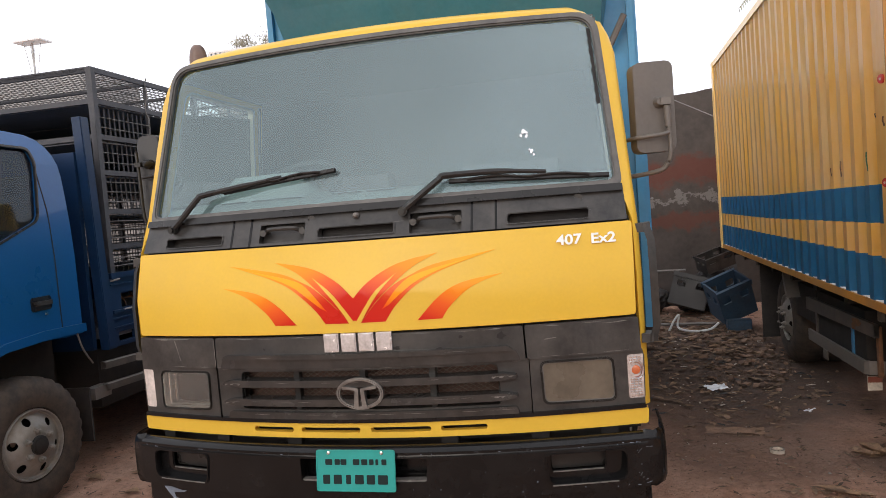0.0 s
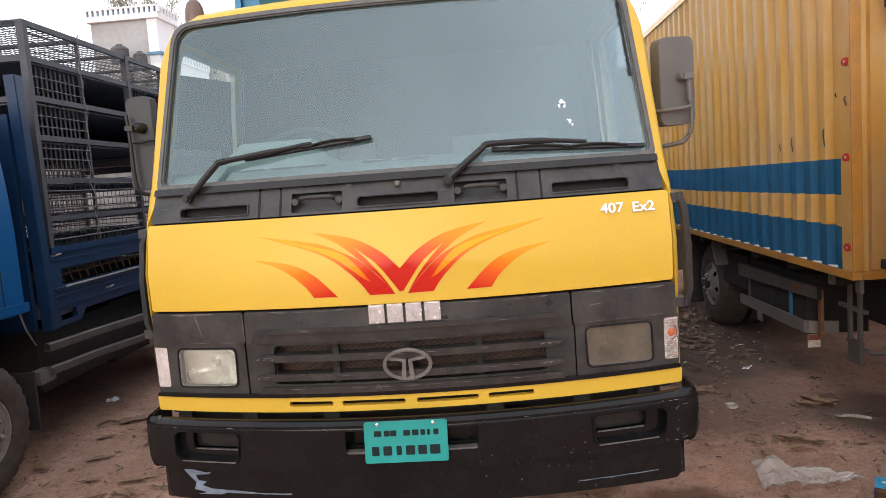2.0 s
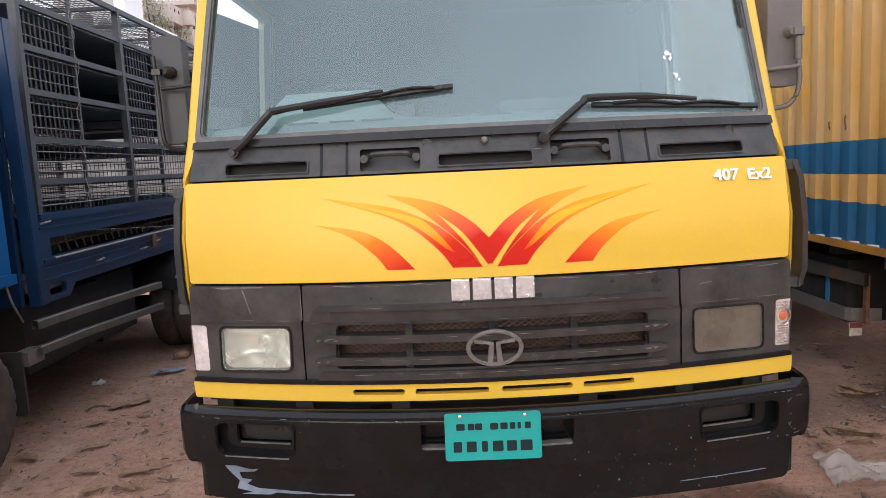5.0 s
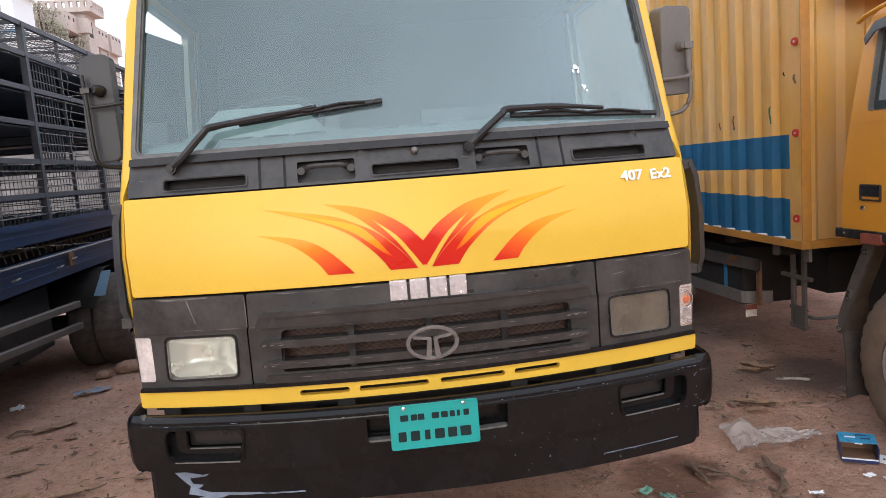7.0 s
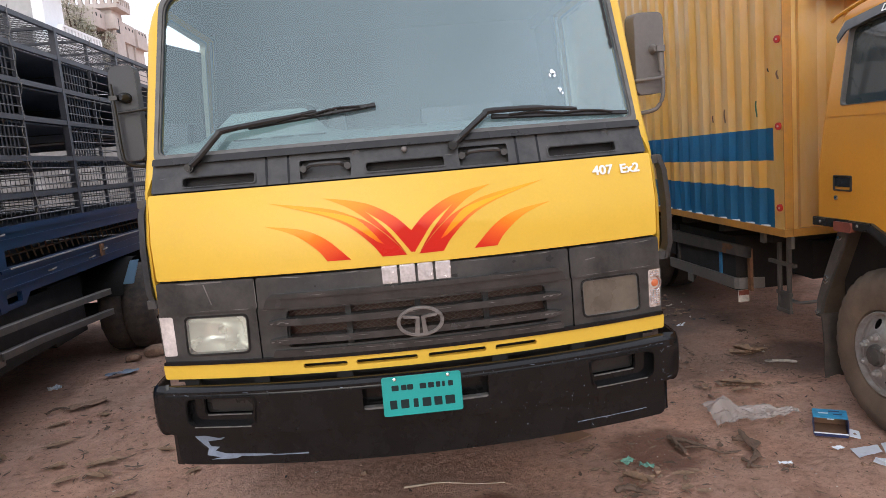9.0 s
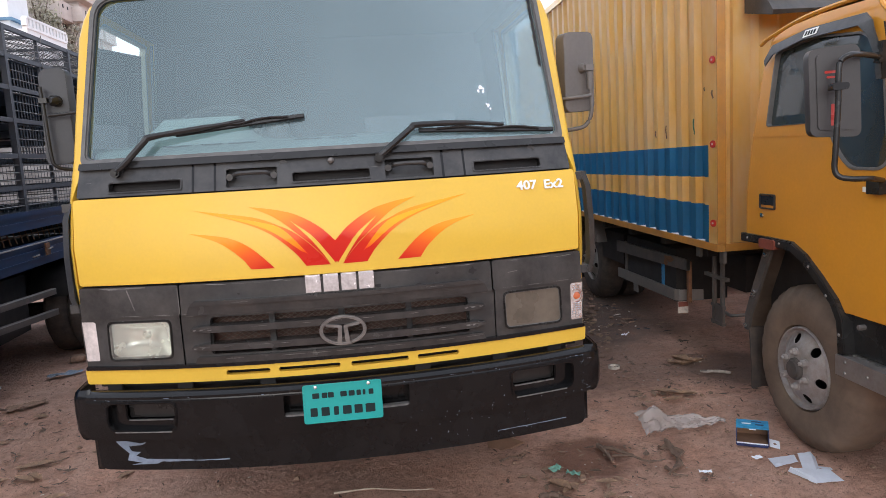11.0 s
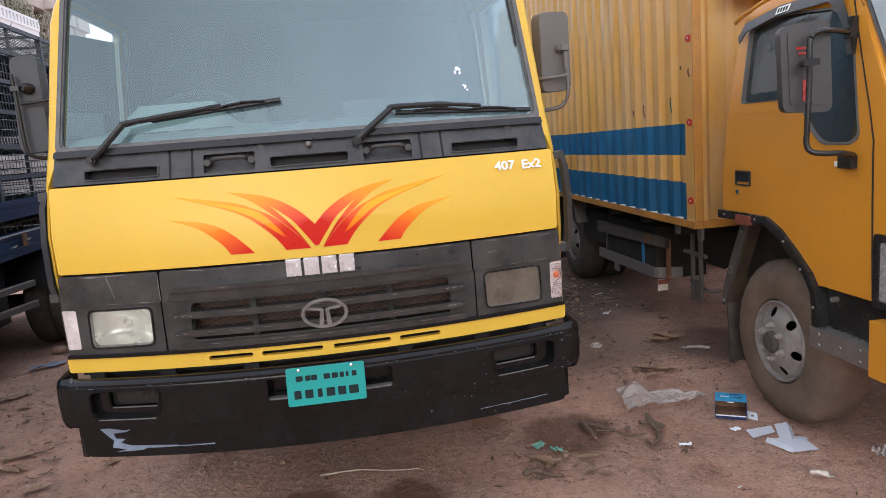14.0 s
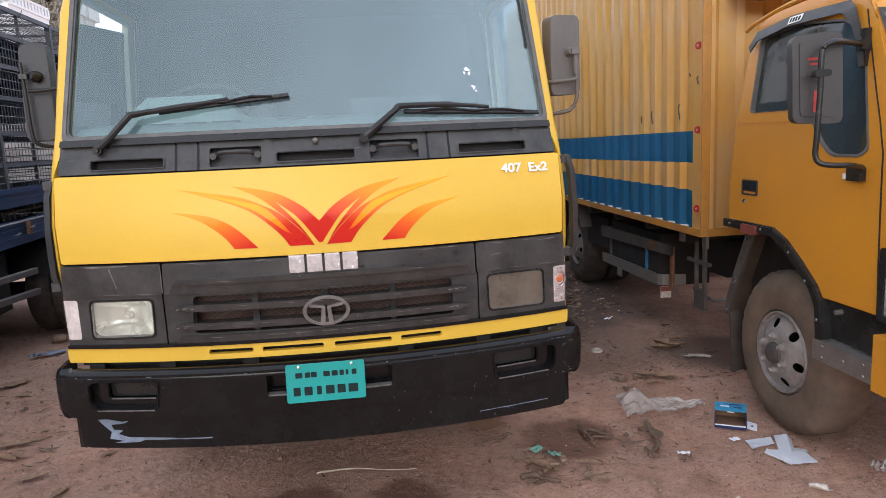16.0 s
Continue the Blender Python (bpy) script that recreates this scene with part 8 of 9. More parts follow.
tree(-12.65, 31.4, 8.75, 0.7, 6, "small dusty tree before the pink house", LEAF_DRY, 4000, 0.05)


def palm(x, y, h, seed):
    rnd = random.Random(seed)
    ob = thing("palm_tree", "dark palm with drooping fronds behind the wall", "tree", (x, y, 0))
    bm = bmesh.new()
    tube(bm, smooth_path([(0.3, 0, 0), (0.1, 0, h * 0.5), (0, 0, h)], 5), 0.12, 10)
    part("trunk", bm, BARK, ob, smooth=60)
    for k in range(15):
        a = 2 * math.pi * k / 15 + rnd.uniform(-0.2, 0.2)
        lift, ln = rnd.uniform(-0.1, 0.9), rnd.uniform(1.7, 2.4)
        bm = bmesh.new()
        mid = []
        for i in range(15):
            t = i / 14
            r = ln * t
            mid.append(Vector((r * math.cos(a), r * math.sin(a), h + lift * t * 1.2 - 1.25 * t * t)))
        tube(bm, mid, [0.02 - 0.0012 * i for i in range(15)], 5)
        side = Vector((-math.sin(a), math.cos(a), 0))
        for i in range(1, 15):
            for s in (-1, 1):
                for j in (0.0, 0.5):
                    p = mid[i - 1].lerp(mid[i], j)
                    L = 0.42 * (1 - 0.5 * abs(i / 14 - 0.45))
                    d = (mid[i] - mid[i - 1]).normalized()
                    e = p + side * s * L * 0.75 + d * L * 0.5 - Vector((0, 0, L * rnd.uniform(0.35, 0.75)))
                    bm.faces.new([bm.verts.new(v) for v in (p - d * 0.018, p + d * 0.018, e)])
        part("frond", bm, LEAF, ob, smooth=0)


palm(7.6, 22.0, 8.3, 4)
palm(9.2, 23.0, 8.7, 7)

# ---- heap by the rear wall ----
def lump(name, x, y, rx, ry, rz, mat, label, cat, seed, tilt=0):
    bm = bmesh.new()
    bmesh.ops.create_icosphere(bm, subdivisions=4, radius=1)
    for v in bm.verts:
        q = v.co.copy()
        v.co *= 1 + 0.30 * noise.noise(q * 1.6 + Vector((seed, 0, 0))) + 0.30 * abs(noise.noise(q * 3.2 + Vector((seed, 3, 0)))) + 0.12 * abs(noise.noise(q * 8 + Vector((seed, 5, 0)))) - 0.16
        v.co = Vector((v.co.x * rx, v.co.y * ry, max(-0.9, v.co.z) * rz))
    ob = part(name, bm, mat, None, smooth=28)
    ob.matrix_world = pose(x, y, rz * 0.86, 0, tilt, seed * 40)
    return tagged(ob, label, cat)


def plastic_crate(x, y, z, sx, sy, sz, rot, mat, label):
    """A moulded crate: four walls with hand holes, a floor and a thick rim."""
    ob = thing("crate", label, "crate", (x, y, z))
    ob.matrix_world = pose(x, y, z, *rot)
    for nm, w, m in (("front_wall", sx, pose(0, -sy / 2, 0)), ("back_wall", sx, pose(0, sy / 2 - 0.02, 0)), ("end_wall", sy - 0.045, pose(-sx / 2 + 0.02, 0, 0, 0, 0, 90)), ("end_wall", sy - 0.045, pose(sx / 2, 0, 0, 0, 0, 90))):
        holes = [rect(c - w * 0.12, c + w * 0.12, sz * 0.58, sz * 0.78, 0.015) for c in (-w * 0.26, w * 0.26)]
        part(nm, place(sheet(rect(-w / 2, w / 2, 0, sz, 0.012), holes, 0.02, 0.003), m), mat, ob)
    part("floor", boxes(((-sx / 2 + 0.025, -sy / 2 + 0.025, 0.003), (sx / 2 - 0.025, sy / 2 - 0.025, 0.02))), mat, ob)
    for y0, y1 in ((-sy / 2 - 0.02, -sy / 2 - 0.002), (sy / 2 + 0.002, sy / 2 + 0.02)):
        part("rim", boxes(((-sx / 2 - 0.01, y0, sz * 0.86), (sx / 2 + 0.01, y1, sz))), mat, ob, bev=0.005)
    return ob


plastic_crate(2.38, 6.28, 0.155, 0.42, 0.34, 0.44, (18, -20, 14), TARP, "dirty blue plastic crate tipped over by the wall")
plastic_crate(1.92, 7.02, 0.12, 0.46, 0.36, 0.42, (-14, 16, -12), MIRROR_BLACK, "dark grey plastic crate leaning by the sooty wall")
plastic_crate(2.34, 7.10, 0.62, 0.40, 0.28, 0.20, (8, -16, 20), PLASTIC, "dull grey plastic crate propped on the heap")
lump("sack", 2.40, 7.40, 0.36, 0.28, 0.36, SACK, "tall black sack against the wall", "sack", 3.7)
lump("sack", 1.50, 7.5, 0.30, 0.26, 0.20, SACK, "flattened black sack by the wall", "sack", 4.4)
lump("sack", 2.06, 7.42, 0.30, 0.24, 0.26, SACK, "black sack slumped among the crates", "sack", 2.1)
box_low = tagged(part("block", boxes(((2.24, 5.90, 0.0), (2.50, 6.02, 0.12))), TARP, None, bev=0.01), "small blue plastic block with holes", "block")
for z, x0, x1, y in ((0.035, 1.2, 2.25, 6.32), (0.56, 1.35, 2.0, 7.62)):
    bm = bmesh.new()
    tube(bm, [(x0, y, z), (x1, y - 0.1, z)], 0.018, 8)
    tagged(part("pipe", bm, GALV), "thin grey pipe lying against the heap", "pipe")
part_w = bmesh.new()
tube(part_w, smooth_path([(1.60, 5.95, 0.02), (1.66, 5.93, 0.14), (1.72, 5.95, 0.20), (1.70, 5.92, 0.06), (1.85, 5.85, 0.02), (2.05, 5.90, 0.03), (2.15, 5.95, 0.09)], 5), 0.013, 6)
tagged(part("plastic_strip", part_w, PLASTER_WHITE), "twisted white plastic strip on the ground", "scrap")

# ---- litter on the ground ----
def film_bag():
    bm = bmesh.new()
    nx, ny = 44, 22
    rows = []
    for j in range(ny + 1):
        row = []
        for i in range(nx + 1):
            u, v = i / nx, j / ny
            w = 0.30 * (1 - 0.80 * u) + 0.01
            x = -0.22 + 0.48 * u
            y = (v - 0.5) * w + 0.02 * noise.noise(Vector((u * 4, v * 3, 1)))
            hump = 0.075 * math.exp(-((u - 0.18) / 0.13) ** 2 - ((v - 0.6) / 0.25) ** 2) + 0.018 * math.exp(-((v - 0.5) / 0.3) ** 2) * (1 - u)
            z = 0.010 + hump + 0.040 * abs(noise.noise(Vector((u * 5, v * 4, 4)))) + 0.016 * abs(noise.noise(Vector((u * 13, v * 9, 9)))) + 0.006 * abs(noise.noise(Vector((u * 30, v * 22, 9))))
            row.append((x + 0.02 * noise.noise(Vector((v * 5, u * 3, 2))), y, max(0.004, z)))
        rows.append(row)
    loft(bm, rows)
    ob = part("plastic_bag", bm, FILM, None, smooth=22)
    ob.matrix_world = pose(1.805, 0.85, 0.0, 0, 0, -9)
    return tagged(ob, "crumpled clear plastic bag lying on the earth", "plastic bag")


film_bag()
carton = thing("carton", "small open blue printed cardboard carton", "carton", (2.075, 0.555, 0.002), -30)
for nm, a, b, m in (("base", (-0.075, -0.085, 0.0), (0.075, 0.085, 0.004), CARD), ("side_panel", (-0.079, -0.085, 0.004), (-0.075, 0.085, 0.075), BOX_NAVY), ("side_panel", (0.075, -0.085, 0.004), (0.079, 0.085, 0.075), BOX_NAVY), ("back_panel", (-0.075, 0.081, 0.004), (0.075, 0.085, 0.075), CARD), ("lid", (-0.079, -0.03, 0.075), (0.079, 0.087, 0.079), BOX_BLUE), ("front_lip", (-0.075, -0.088, 0.0), (0.075, -0.085, 0.018), BOX_NAVY)):
    part(nm, boxes((a, b)), m, carton)
part("lip_edge", boxes(((-0.075, -0.090, 0.016), (0.075, -0.083, 0.020))), PAPER, carton)
part("tab", boxes(((-0.016, -0.034, 0.070), (0.016, -0.031, 0.0745))), PAPER, carton)
part("flap", place(boxes(((0.0, -0.07, 0), (0.05, 0.03, 0.002))), pose(0.082, 0, 0.004, 0, 12, 0)), PAPER, carton)
for x, y, w in ((-0.03, 0.03, 0.045), (0.035, 0.02, 0.04), (0.02, 0.06, 0.05)):
    part("print_bar", boxes(((x - w / 2, y - 0.008, 0.0795), (x + w / 2, y + 0.008, 0.0800))), PAPER if x < 0 else BOX_NAVY, carton)


def paper_sheet(x, y, w, d, rz, amp, seed, label, mat=PAPER, name="paper", cat="paper", n=10, lift=0.012):
    bm = bmesh.new()
    rows = []
    for j in range(n + 1):
        row = []
        for i in range(n + 1):
            u, v = i / n - 0.5, j / n - 0.5
            fold = abs(((u + 0.25 * v + seed) * 2.1) % 1 - 0.5) * 2
            z = 0.004 + lift * fold + amp * abs(noise.noise(Vector((u * 4 + seed, v * 4, seed))))
            row.append((u * w * (1 + 0.12 * noise.noise(Vector((v * 3, seed, 1)))), v * d * (1 + 0.15 * noise.noise(Vector((u * 3, seed, 5)))), z))
        rows.append(row)
    loft(bm, rows)
    ob = part(name, bm, mat, None, smooth=20)
    ob.matrix_world = pose(x, y, 0, 0, 0, rz)
    return tagged(ob, label, cat)


def folded_paper(x, y, rz, panels, label):
    """A used sheet lying in flat facets: panels of (corner, corner, corner, corner), a little lifted at the folds."""
    bm = bmesh.new()
    for quad in panels:
        rows = []
        for j in range(5):
            a, b = Vector(quad[0]).lerp(Vector(quad[3]), j / 4), Vector(quad[1]).lerp(Vector(quad[2]), j / 4)
            rows.append([a.lerp(b, i / 6) + Vector((0, 0, 0.003 * noise.noise(a.lerp(b, i / 6) * 40) + 0.004)) for i in range(7)])
        loft(bm, rows)
    for v in bm.verts:
        v.co.x, v.co.y = v.co.x * 0.84, v.co.y * 0.84
    bmesh.ops.solidify(bm, geom=bm.faces[:], thickness=0.0006)
    ob = part("paper", bm, PAPER, None, smooth=25)
    ob.matrix_world = pose(x, y, 0, 0, 0, rz)
    return tagged(ob, label, "paper")


folded_paper(2.055, 0.275, 0, (((-0.06, -0.05, 0.002), (0.10, -0.02, 0.004), (0.12, 0.05, 0.012), (-0.04, 0.06, 0.004)), ((-0.06, -0.055, 0.002), (-0.01, -0.05, 0.016), (0.0, -0.02, 0.014), (-0.05, -0.02, 0.004))), "dirty white paper sheet lying flat on the earth")
folded_paper(2.155, 0.225, -24, (((-0.03, -0.10, 0.012), (0.035, -0.10, 0.020), (0.045, 0.11, 0.030), (-0.025, 0.11, 0.018)), ((0.035, -0.10, 0.020), (0.060, -0.085, 0.004), (0.070, 0.10, 0.006), (0.045, 0.11, 0.030))), "folded strip of white paper")
folded_paper(2.125, 0.115, -14, (((-0.12, 0.04, 0.024), (-0.02, -0.10, 0.006), (0.13, -0.07, 0.004), (0.10, 0.06, 0.010)), ((-0.125, 0.045, 0.004), (-0.025, -0.105, 0.003), (-0.02, -0.09, 0.022), (-0.11, 0.05, 0.026)), ((0.02, 0.05, 0.02), (0.11, 0.03, 0.016), (0.12, 0.09, 0.006), (0.05, 0.10, 0.008))), "creased white paper near the wheel")
paper_sheet(1.985, 0.355, 0.05, 0.035, 10, 0.008, 3.1, "small torn scrap of white paper", lift=0.004)
paper_sheet(1.665, 0.27, 0.06, 0.025, -15, 0.008, 4.2, "small torn scrap of white paper", lift=0.003)
paper_sheet(0.975, 0.47, 0.07, 0.045, 40, 0.012, 5.1, "crumpled green foil wrapper", GREEN_SCRAP, "wrapper", "wrapper")
paper_sheet(1.045, 0.40, 0.07, 0.035, -30, 0.012, 6.1, "crumpled green foil wrapper", GREEN_SCRAP, "wrapper", "wrapper")
paper_sheet(-2.81, 2.80, 0.09, 0.07, 15, 0.05, 7.3, "crumpled white paper scrap by the cage truck")
paper_sheet(-2.40, 3.08, 0.26, 0.10, 20, 0.03, 8.3, "flattened grey wrapper on the earth", SCUFF, "wrapper", "wrapper")
paper_sheet(-2.36, 2.33, 0.26, 0.10, 30, 0.02, 9.3, "dirty flattened green wrapper", STONE, "wrapper", "wrapper")
paper_sheet(1.72, 3.40, 0.16, 0.14, 15, 0.04, 1.2, "dirty white paper scrap on the ground")
paper_sheet(2.24, 2.70, 0.11, 0.08, 25, 0.04, 2.2, "dirty white paper scrap on the ground")
paper_sheet(1.66, 2.32, 0.36, 0.13, -6, 0.015, 3.2, "flat dirty board lying on the earth", STONE, "board", "board")
bm = sheet([(-0.10, -0.09), (0.02, -0.11), (0.11, -0.08), (0.05, 0.02), (0.07, 0.12), (-0.07, 0.09)], (), 0.004, step=0.05)
place(bm, Matrix.Rotation(radians(-90), 4, "X"))
crumple(bm, 0.014, 7)
ob = part("cardboard", bm, CARD, None, smooth=25)
ob.matrix_world = pose(0.785, 0.86, 0.018, 4, -5, 0)
tagged(ob, "torn flat piece of brown cardboard under the bumper", "cardboard")
paper_sheet(2.45, -0.10, 0.10, 0.07, 0, 0.06, 4.9, "crumpled pale plastic scrap", FILM, "plastic_scrap", "scrap")
bm = bmesh.new()
tube(bm, [(0, 0, 0.018), (0.03, 0, 0.022), (0.09, 0, 0.022), (0.10, 0, 0.012), (0.12, 0, 0.012)], [0.016, 0.02, 0.02, 0.009, 0.009], 10)
for v in bm.verts:
    v.co = Vector((v.co.x * 0.75, v.co.y * 0.6, v.co.z * 0.6))
ob = part("bottle", crumple(bm, 0.008, 40), STONE_PALE, None)
ob.matrix_world = pose(2.04, -0.15, 0.0, 0, 0, -40)
tagged(ob, "crushed clear plastic bottle", "bottle")
bm = bmesh.new()
tube(bm, smooth_path([(-0.02, 0, 0.012), (0.05, 0.01, 0.014), (0.13, 0, 0.012)], 5), [0.012, 0.011, 0.01, 0.009, 0.010, 0.011, 0.011, 0.011, 0.011, 0.010, 0.008], 8)
tube(bm, [(-0.02 + 0.022 * math.cos(a) - 0.02, 0.016 * math.sin(a), 0.012) for a in (2 * math.pi * k / 14 for k in range(15))], 0.006, 6, False)
ob = part("plastic_spoon", bm, STONE_PALE, None, smooth=60)
ob.matrix_world = pose(2.41, 1.64, 0.0, 0, 0, -28)
tagged(ob, "broken pale plastic spoon on the earth", "spoon")

bm = bmesh.new()
lathe(bm, [(0.042, -0.010), (0.042, 0.010), (0.030, 0.010), (0.030, -0.010), (0.042, -0.010)], 24)
ob = part("tape_roll", bm, STONE_PALE, None, smooth=40)
ob.matrix_world = pose(1.828, 1.929, 0.014, 0, 90, 0)
tagged(ob, "used roll of pale tape on the earth", "tape")
rnd = random.Random(11)
def stick(pts, r, label="thin dry twig on the earth", mat=TWIG):
    bm = bmesh.new()
    path = smooth_path(pts, 6)
    tube(bm, path, [r * (1.15 - 0.7 * i / len(path)) * rnd.uniform(0.75, 1.25) for i in range(len(path))], 6)
    crumple(bm, r * 0.5, 60)
    return tagged(part("twig", bm, mat), label, "twig", group="twigs")


stick([(-0.13, 0.47, 0.01), (0.05, 0.47, 0.012), (0.2, 0.42, 0.012), (0.35, 0.40, 0.01)], 0.0045, "long pale straw on the earth", STRAW)
for x, y, a, ln in ((1.30, 0.545, -24, 0.26), (1.26, 0.56, 75, 0.12), (1.50, 0.36, -60, 0.13), (0.72, 0.62, 20, 0.16), (2.34, 1.98, 20, 0.2), (2.30, 2.05, -40, 0.22), (2.38, 2.05, 80, 0.16), (1.92, 1.35, -20, 0.2), (1.95, 1.40, -35, 0.22), (-2.6, 2.2, 30, 0.2), (-1.9, 1.2, 20, 0.25), (-1.5, 0.2, 60, 0.16)):
    a = radians(a)
    d = Vector((math.cos(a), math.sin(a), 0))
    w = Vector((-d.y, d.x, 0))
    p = Vector((x, y, 0.008))
    stick([p, p + d * ln * 0.35 + w * rnd.uniform(-0.03, 0.03) + Vector((0, 0, rnd.uniform(0.0, 0.02))), p + d * ln * 0.7 + w * rnd.uniform(-0.04, 0.04), p + d * ln], rnd.uniform(0.004, 0.009))


def dry_leaf(x, y, ln, wide, rz, fold, seed, mat=None, label="curled dry brown leaf on the earth"):
    """One fallen leaf: pointed at both ends, folded along its midrib and crinkled."""
    r = random.Random(seed)
    bm = bmesh.new()
    rows = []
    bow = r.uniform(-0.25, 0.25)
    for i in range(13):
        t = i / 12
        u = t - 0.5
        w = wide * (math.sin(math.pi * min(1, t * 0.96 + 0.02)) ** 0.75) * r.uniform(0.8, 1.15)
        row = []
        for v in (-1, -0.55, 0, 0.55, 1):
            row.append((u * ln, v * w * 0.5 + bow * ln * (0.25 - u * u), 0.005 + fold * abs(v) ** 1.3 * w * 0.5 + 0.35 * ln * u * u * fold + 0.1 * w * abs(noise.noise(Vector((u * 7, v * 2, seed))))))
        rows.append(row)
    loft(bm, rows)
    ob = part("dry_leaf", bm, mat or LEAF_BROWN, None, smooth=40)
    ob.matrix_world = pose(x, y, 0, 0, 0, rz)
    return tagged(ob, label, "leaf", group="dry leaves")


for x, y, ln, wide, rz, fold in ((0.94, 0.285, 0.13, 0.06, -50, 0.9), (0.99, 0.25, 0.12, 0.05, 35, 0.7), (1.175, 0.283, 0.11, 0.045, -8, 0.35), (1.14, 0.15, 0.07, 0.045, 20, 0.3), (1.195, 0.108, 0.065, 0.04, -25, 0.3), (1.98, 1.33, 0.20, 0.07, -35, 0.6), (2.05, 1.30, 0.18, 0.05, -15, 0.5), (1.95, 1.22, 0.14, 0.05, 10, 0.5), (2.36, 1.93, 0.22, 0.08, -60, 0.9), (2.40, 1.86, 0.20, 0.07, 15, 0.8), (2.30, 1.88, 0.16, 0.06, -25, 0.7), (-1.55, 0.75, 0.15, 0.06, 30, 0.5), (-1.75, 1.05, 0.13, 0.05, -40, 0.6), (-1.35, 0.55, 0.12, 0.05, 70, 0.5), (-1.95, 0.60, 0.14, 0.06, 10, 0.4), (-1.50, 1.30, 0.12, 0.05, -15, 0.6), (-1.25, 0.95, 0.10, 0.045, 50, 0.5), (-2.24, 1.58, 0.20, 0.05, 25, 0.4), (-1.82, 1.21, 0.21, 0.07, 15, 0.4), (-2.54, 1.44, 0.17, 0.07, -20, 0.6), (-1.95, 1.02, 0.14, 0.06, 30, 0.5), (-2.08, 1.23, 0.10, 0.06, 0, 0.5), (-1.80, 1.03, 0.15, 0.05, -30, 0.5), (-2.40, 1.95, 0.14, 0.05, 40, 0.5), (-2.15, 2.05, 0.11, 0.05, -10, 0.5)):
    dry_leaf(x, y, ln, wide, rz, fold, x * 31 + y)
# a strip of bark, two stout sticks and a twisted rope of fibre beside the damp patch
stick([(0.82, 0.195, 0.010), (0.88, 0.20, 0.016), (0.94, 0.15, 0.014), (0.995, 0.128, 0.010)], 0.014, "stout piece of brown bark")
stick([(1.266, 0.67, 0.014), (1.270, 0.60, 0.018), (1.274, 0.54, 0.016), (1.276, 0.485, 0.010)], 0.013, "stout broken brown stick")
stick([(1.276, 0.643, 0.012), (1.32, 0.60, 0.018), (1.36, 0.55, 0.016), (1.402, 0.521, 0.010)], 0.011, "stout broken brown stick")
bm = bmesh.new()
for k in range(5):
    path = smooth_path([(1.56 + 0.012 * k, 0.575 - 0.01 * k, 0.012), (1.61, 0.53 + 0.015 * k, 0.018 + 0.006 * k), (1.655 - 0.015 * k, 0.49 - 0.01 * k, 0.014), (1.60, 0.43 + 0.012 * k, 0.020), (1.56 + 0.008 * k, 0.36, 0.014), (1.49 + 0.016 * k, 0.275 + 0.02 * k, 0.010)], 6)
    tube(bm, path, [0.010 * (1.1 - 0.6 * i / len(path)) for i in range(len(path))], 6)
crumple(bm, 0.012, 45)
tagged(part("fibre_rope", bm, TWIG, None, smooth=40), "frayed brown twist of dry fibre on the earth", "rope")


def scatter(name, label, mat, spots, kind_fn, seed):
    """Many small loose bits too small to count, as one object."""
    r = random.Random(seed)
    bm = bmesh.new()
    for x0, x1, y0, y1, n, s0, s1 in spots:
        for _ in range(n):
            x, y, s = r.uniform(x0, x1), r.uniform(y0, y1), r.uniform(s0, s1)
            kind_fn(bm, x, y, s, r)
    return tagged(part(name, bm, mat, None, smooth=0), label, "litter", kind="stuff")


def flake(bm, x, y, s, r):
    a, k = r.uniform(0, 6.28), r.uniform(0.12, 0.5)
    c, d = math.cos(a), math.sin(a)
    up = r.uniform(0.0, 0.9)
    vs = []
    for u, v, w in ((-1, 0, 0), (-0.3, -k, 0.2), (0.5, -k * 0.8, 0.3), (1, 0.1, 0.1), (0.3, k, 0.35), (-0.5, k * 0.7, 0.2)):
        u, v = u * r.uniform(0.7, 1.2), v * r.uniform(0.6, 1.2)
        vs.append(bm.verts.new((x + s * (u * c - v * d), y + s * (u * d + v * c), 0.006 + s * w * up + r.uniform(0, 0.004))))
    bm.faces.new(vs)


def clod(bm, x, y, s, r):
    vs = []
    for u, v, w in ((-1, -1, 0), (1, -1, 0), (1, 1, 0), (-1, 1, 0), (-0.6, -0.6, 1), (0.6, -0.6, 1), (0.6, 0.6, 1), (-0.6, 0.6, 1)):
        vs.append(bm.verts.new((x + s * u * r.uniform(0.5, 1.1), y + s * v * r.uniform(0.5, 1.1), -0.004 + s * w * r.uniform(0.5, 1.0))))
    for q in ((4, 5, 6, 7), (0, 1, 5, 4), (1, 2, 6, 5), (2, 3, 7, 6), (3, 0, 4, 7)):
        bm.faces.new([vs[i] for i in q])


scatter("fallen_leaves", "dry brown leaves and chips strewn over the yard", DRY, ((-3.0, 3.2, -1.5, 2.5, 150, 0.010, 0.030), (1.1, 2.7, 2.2, 7.0, 420, 0.02, 0.06), (1.2, 2.3, 4.6, 7.4, 360, 0.03, 0.10), (-3.0, -1.0, -0.5, 3.5, 80, 0.010, 0.028), (0.85, 1.2, 0.10, 0.5, 24, 0.010, 0.045), (1.1, 1.7, 0.2, 0.75, 46, 0.005, 0.02), (1.5, 2.6, 1.5, 2.4, 60, 0.006, 0.028), (1.75, 2.1, 1.2, 1.6, 16, 0.02, 0.05), (2.2, 2.5, 1.85, 2.2, 22, 0.02, 0.06)), flake, 3)
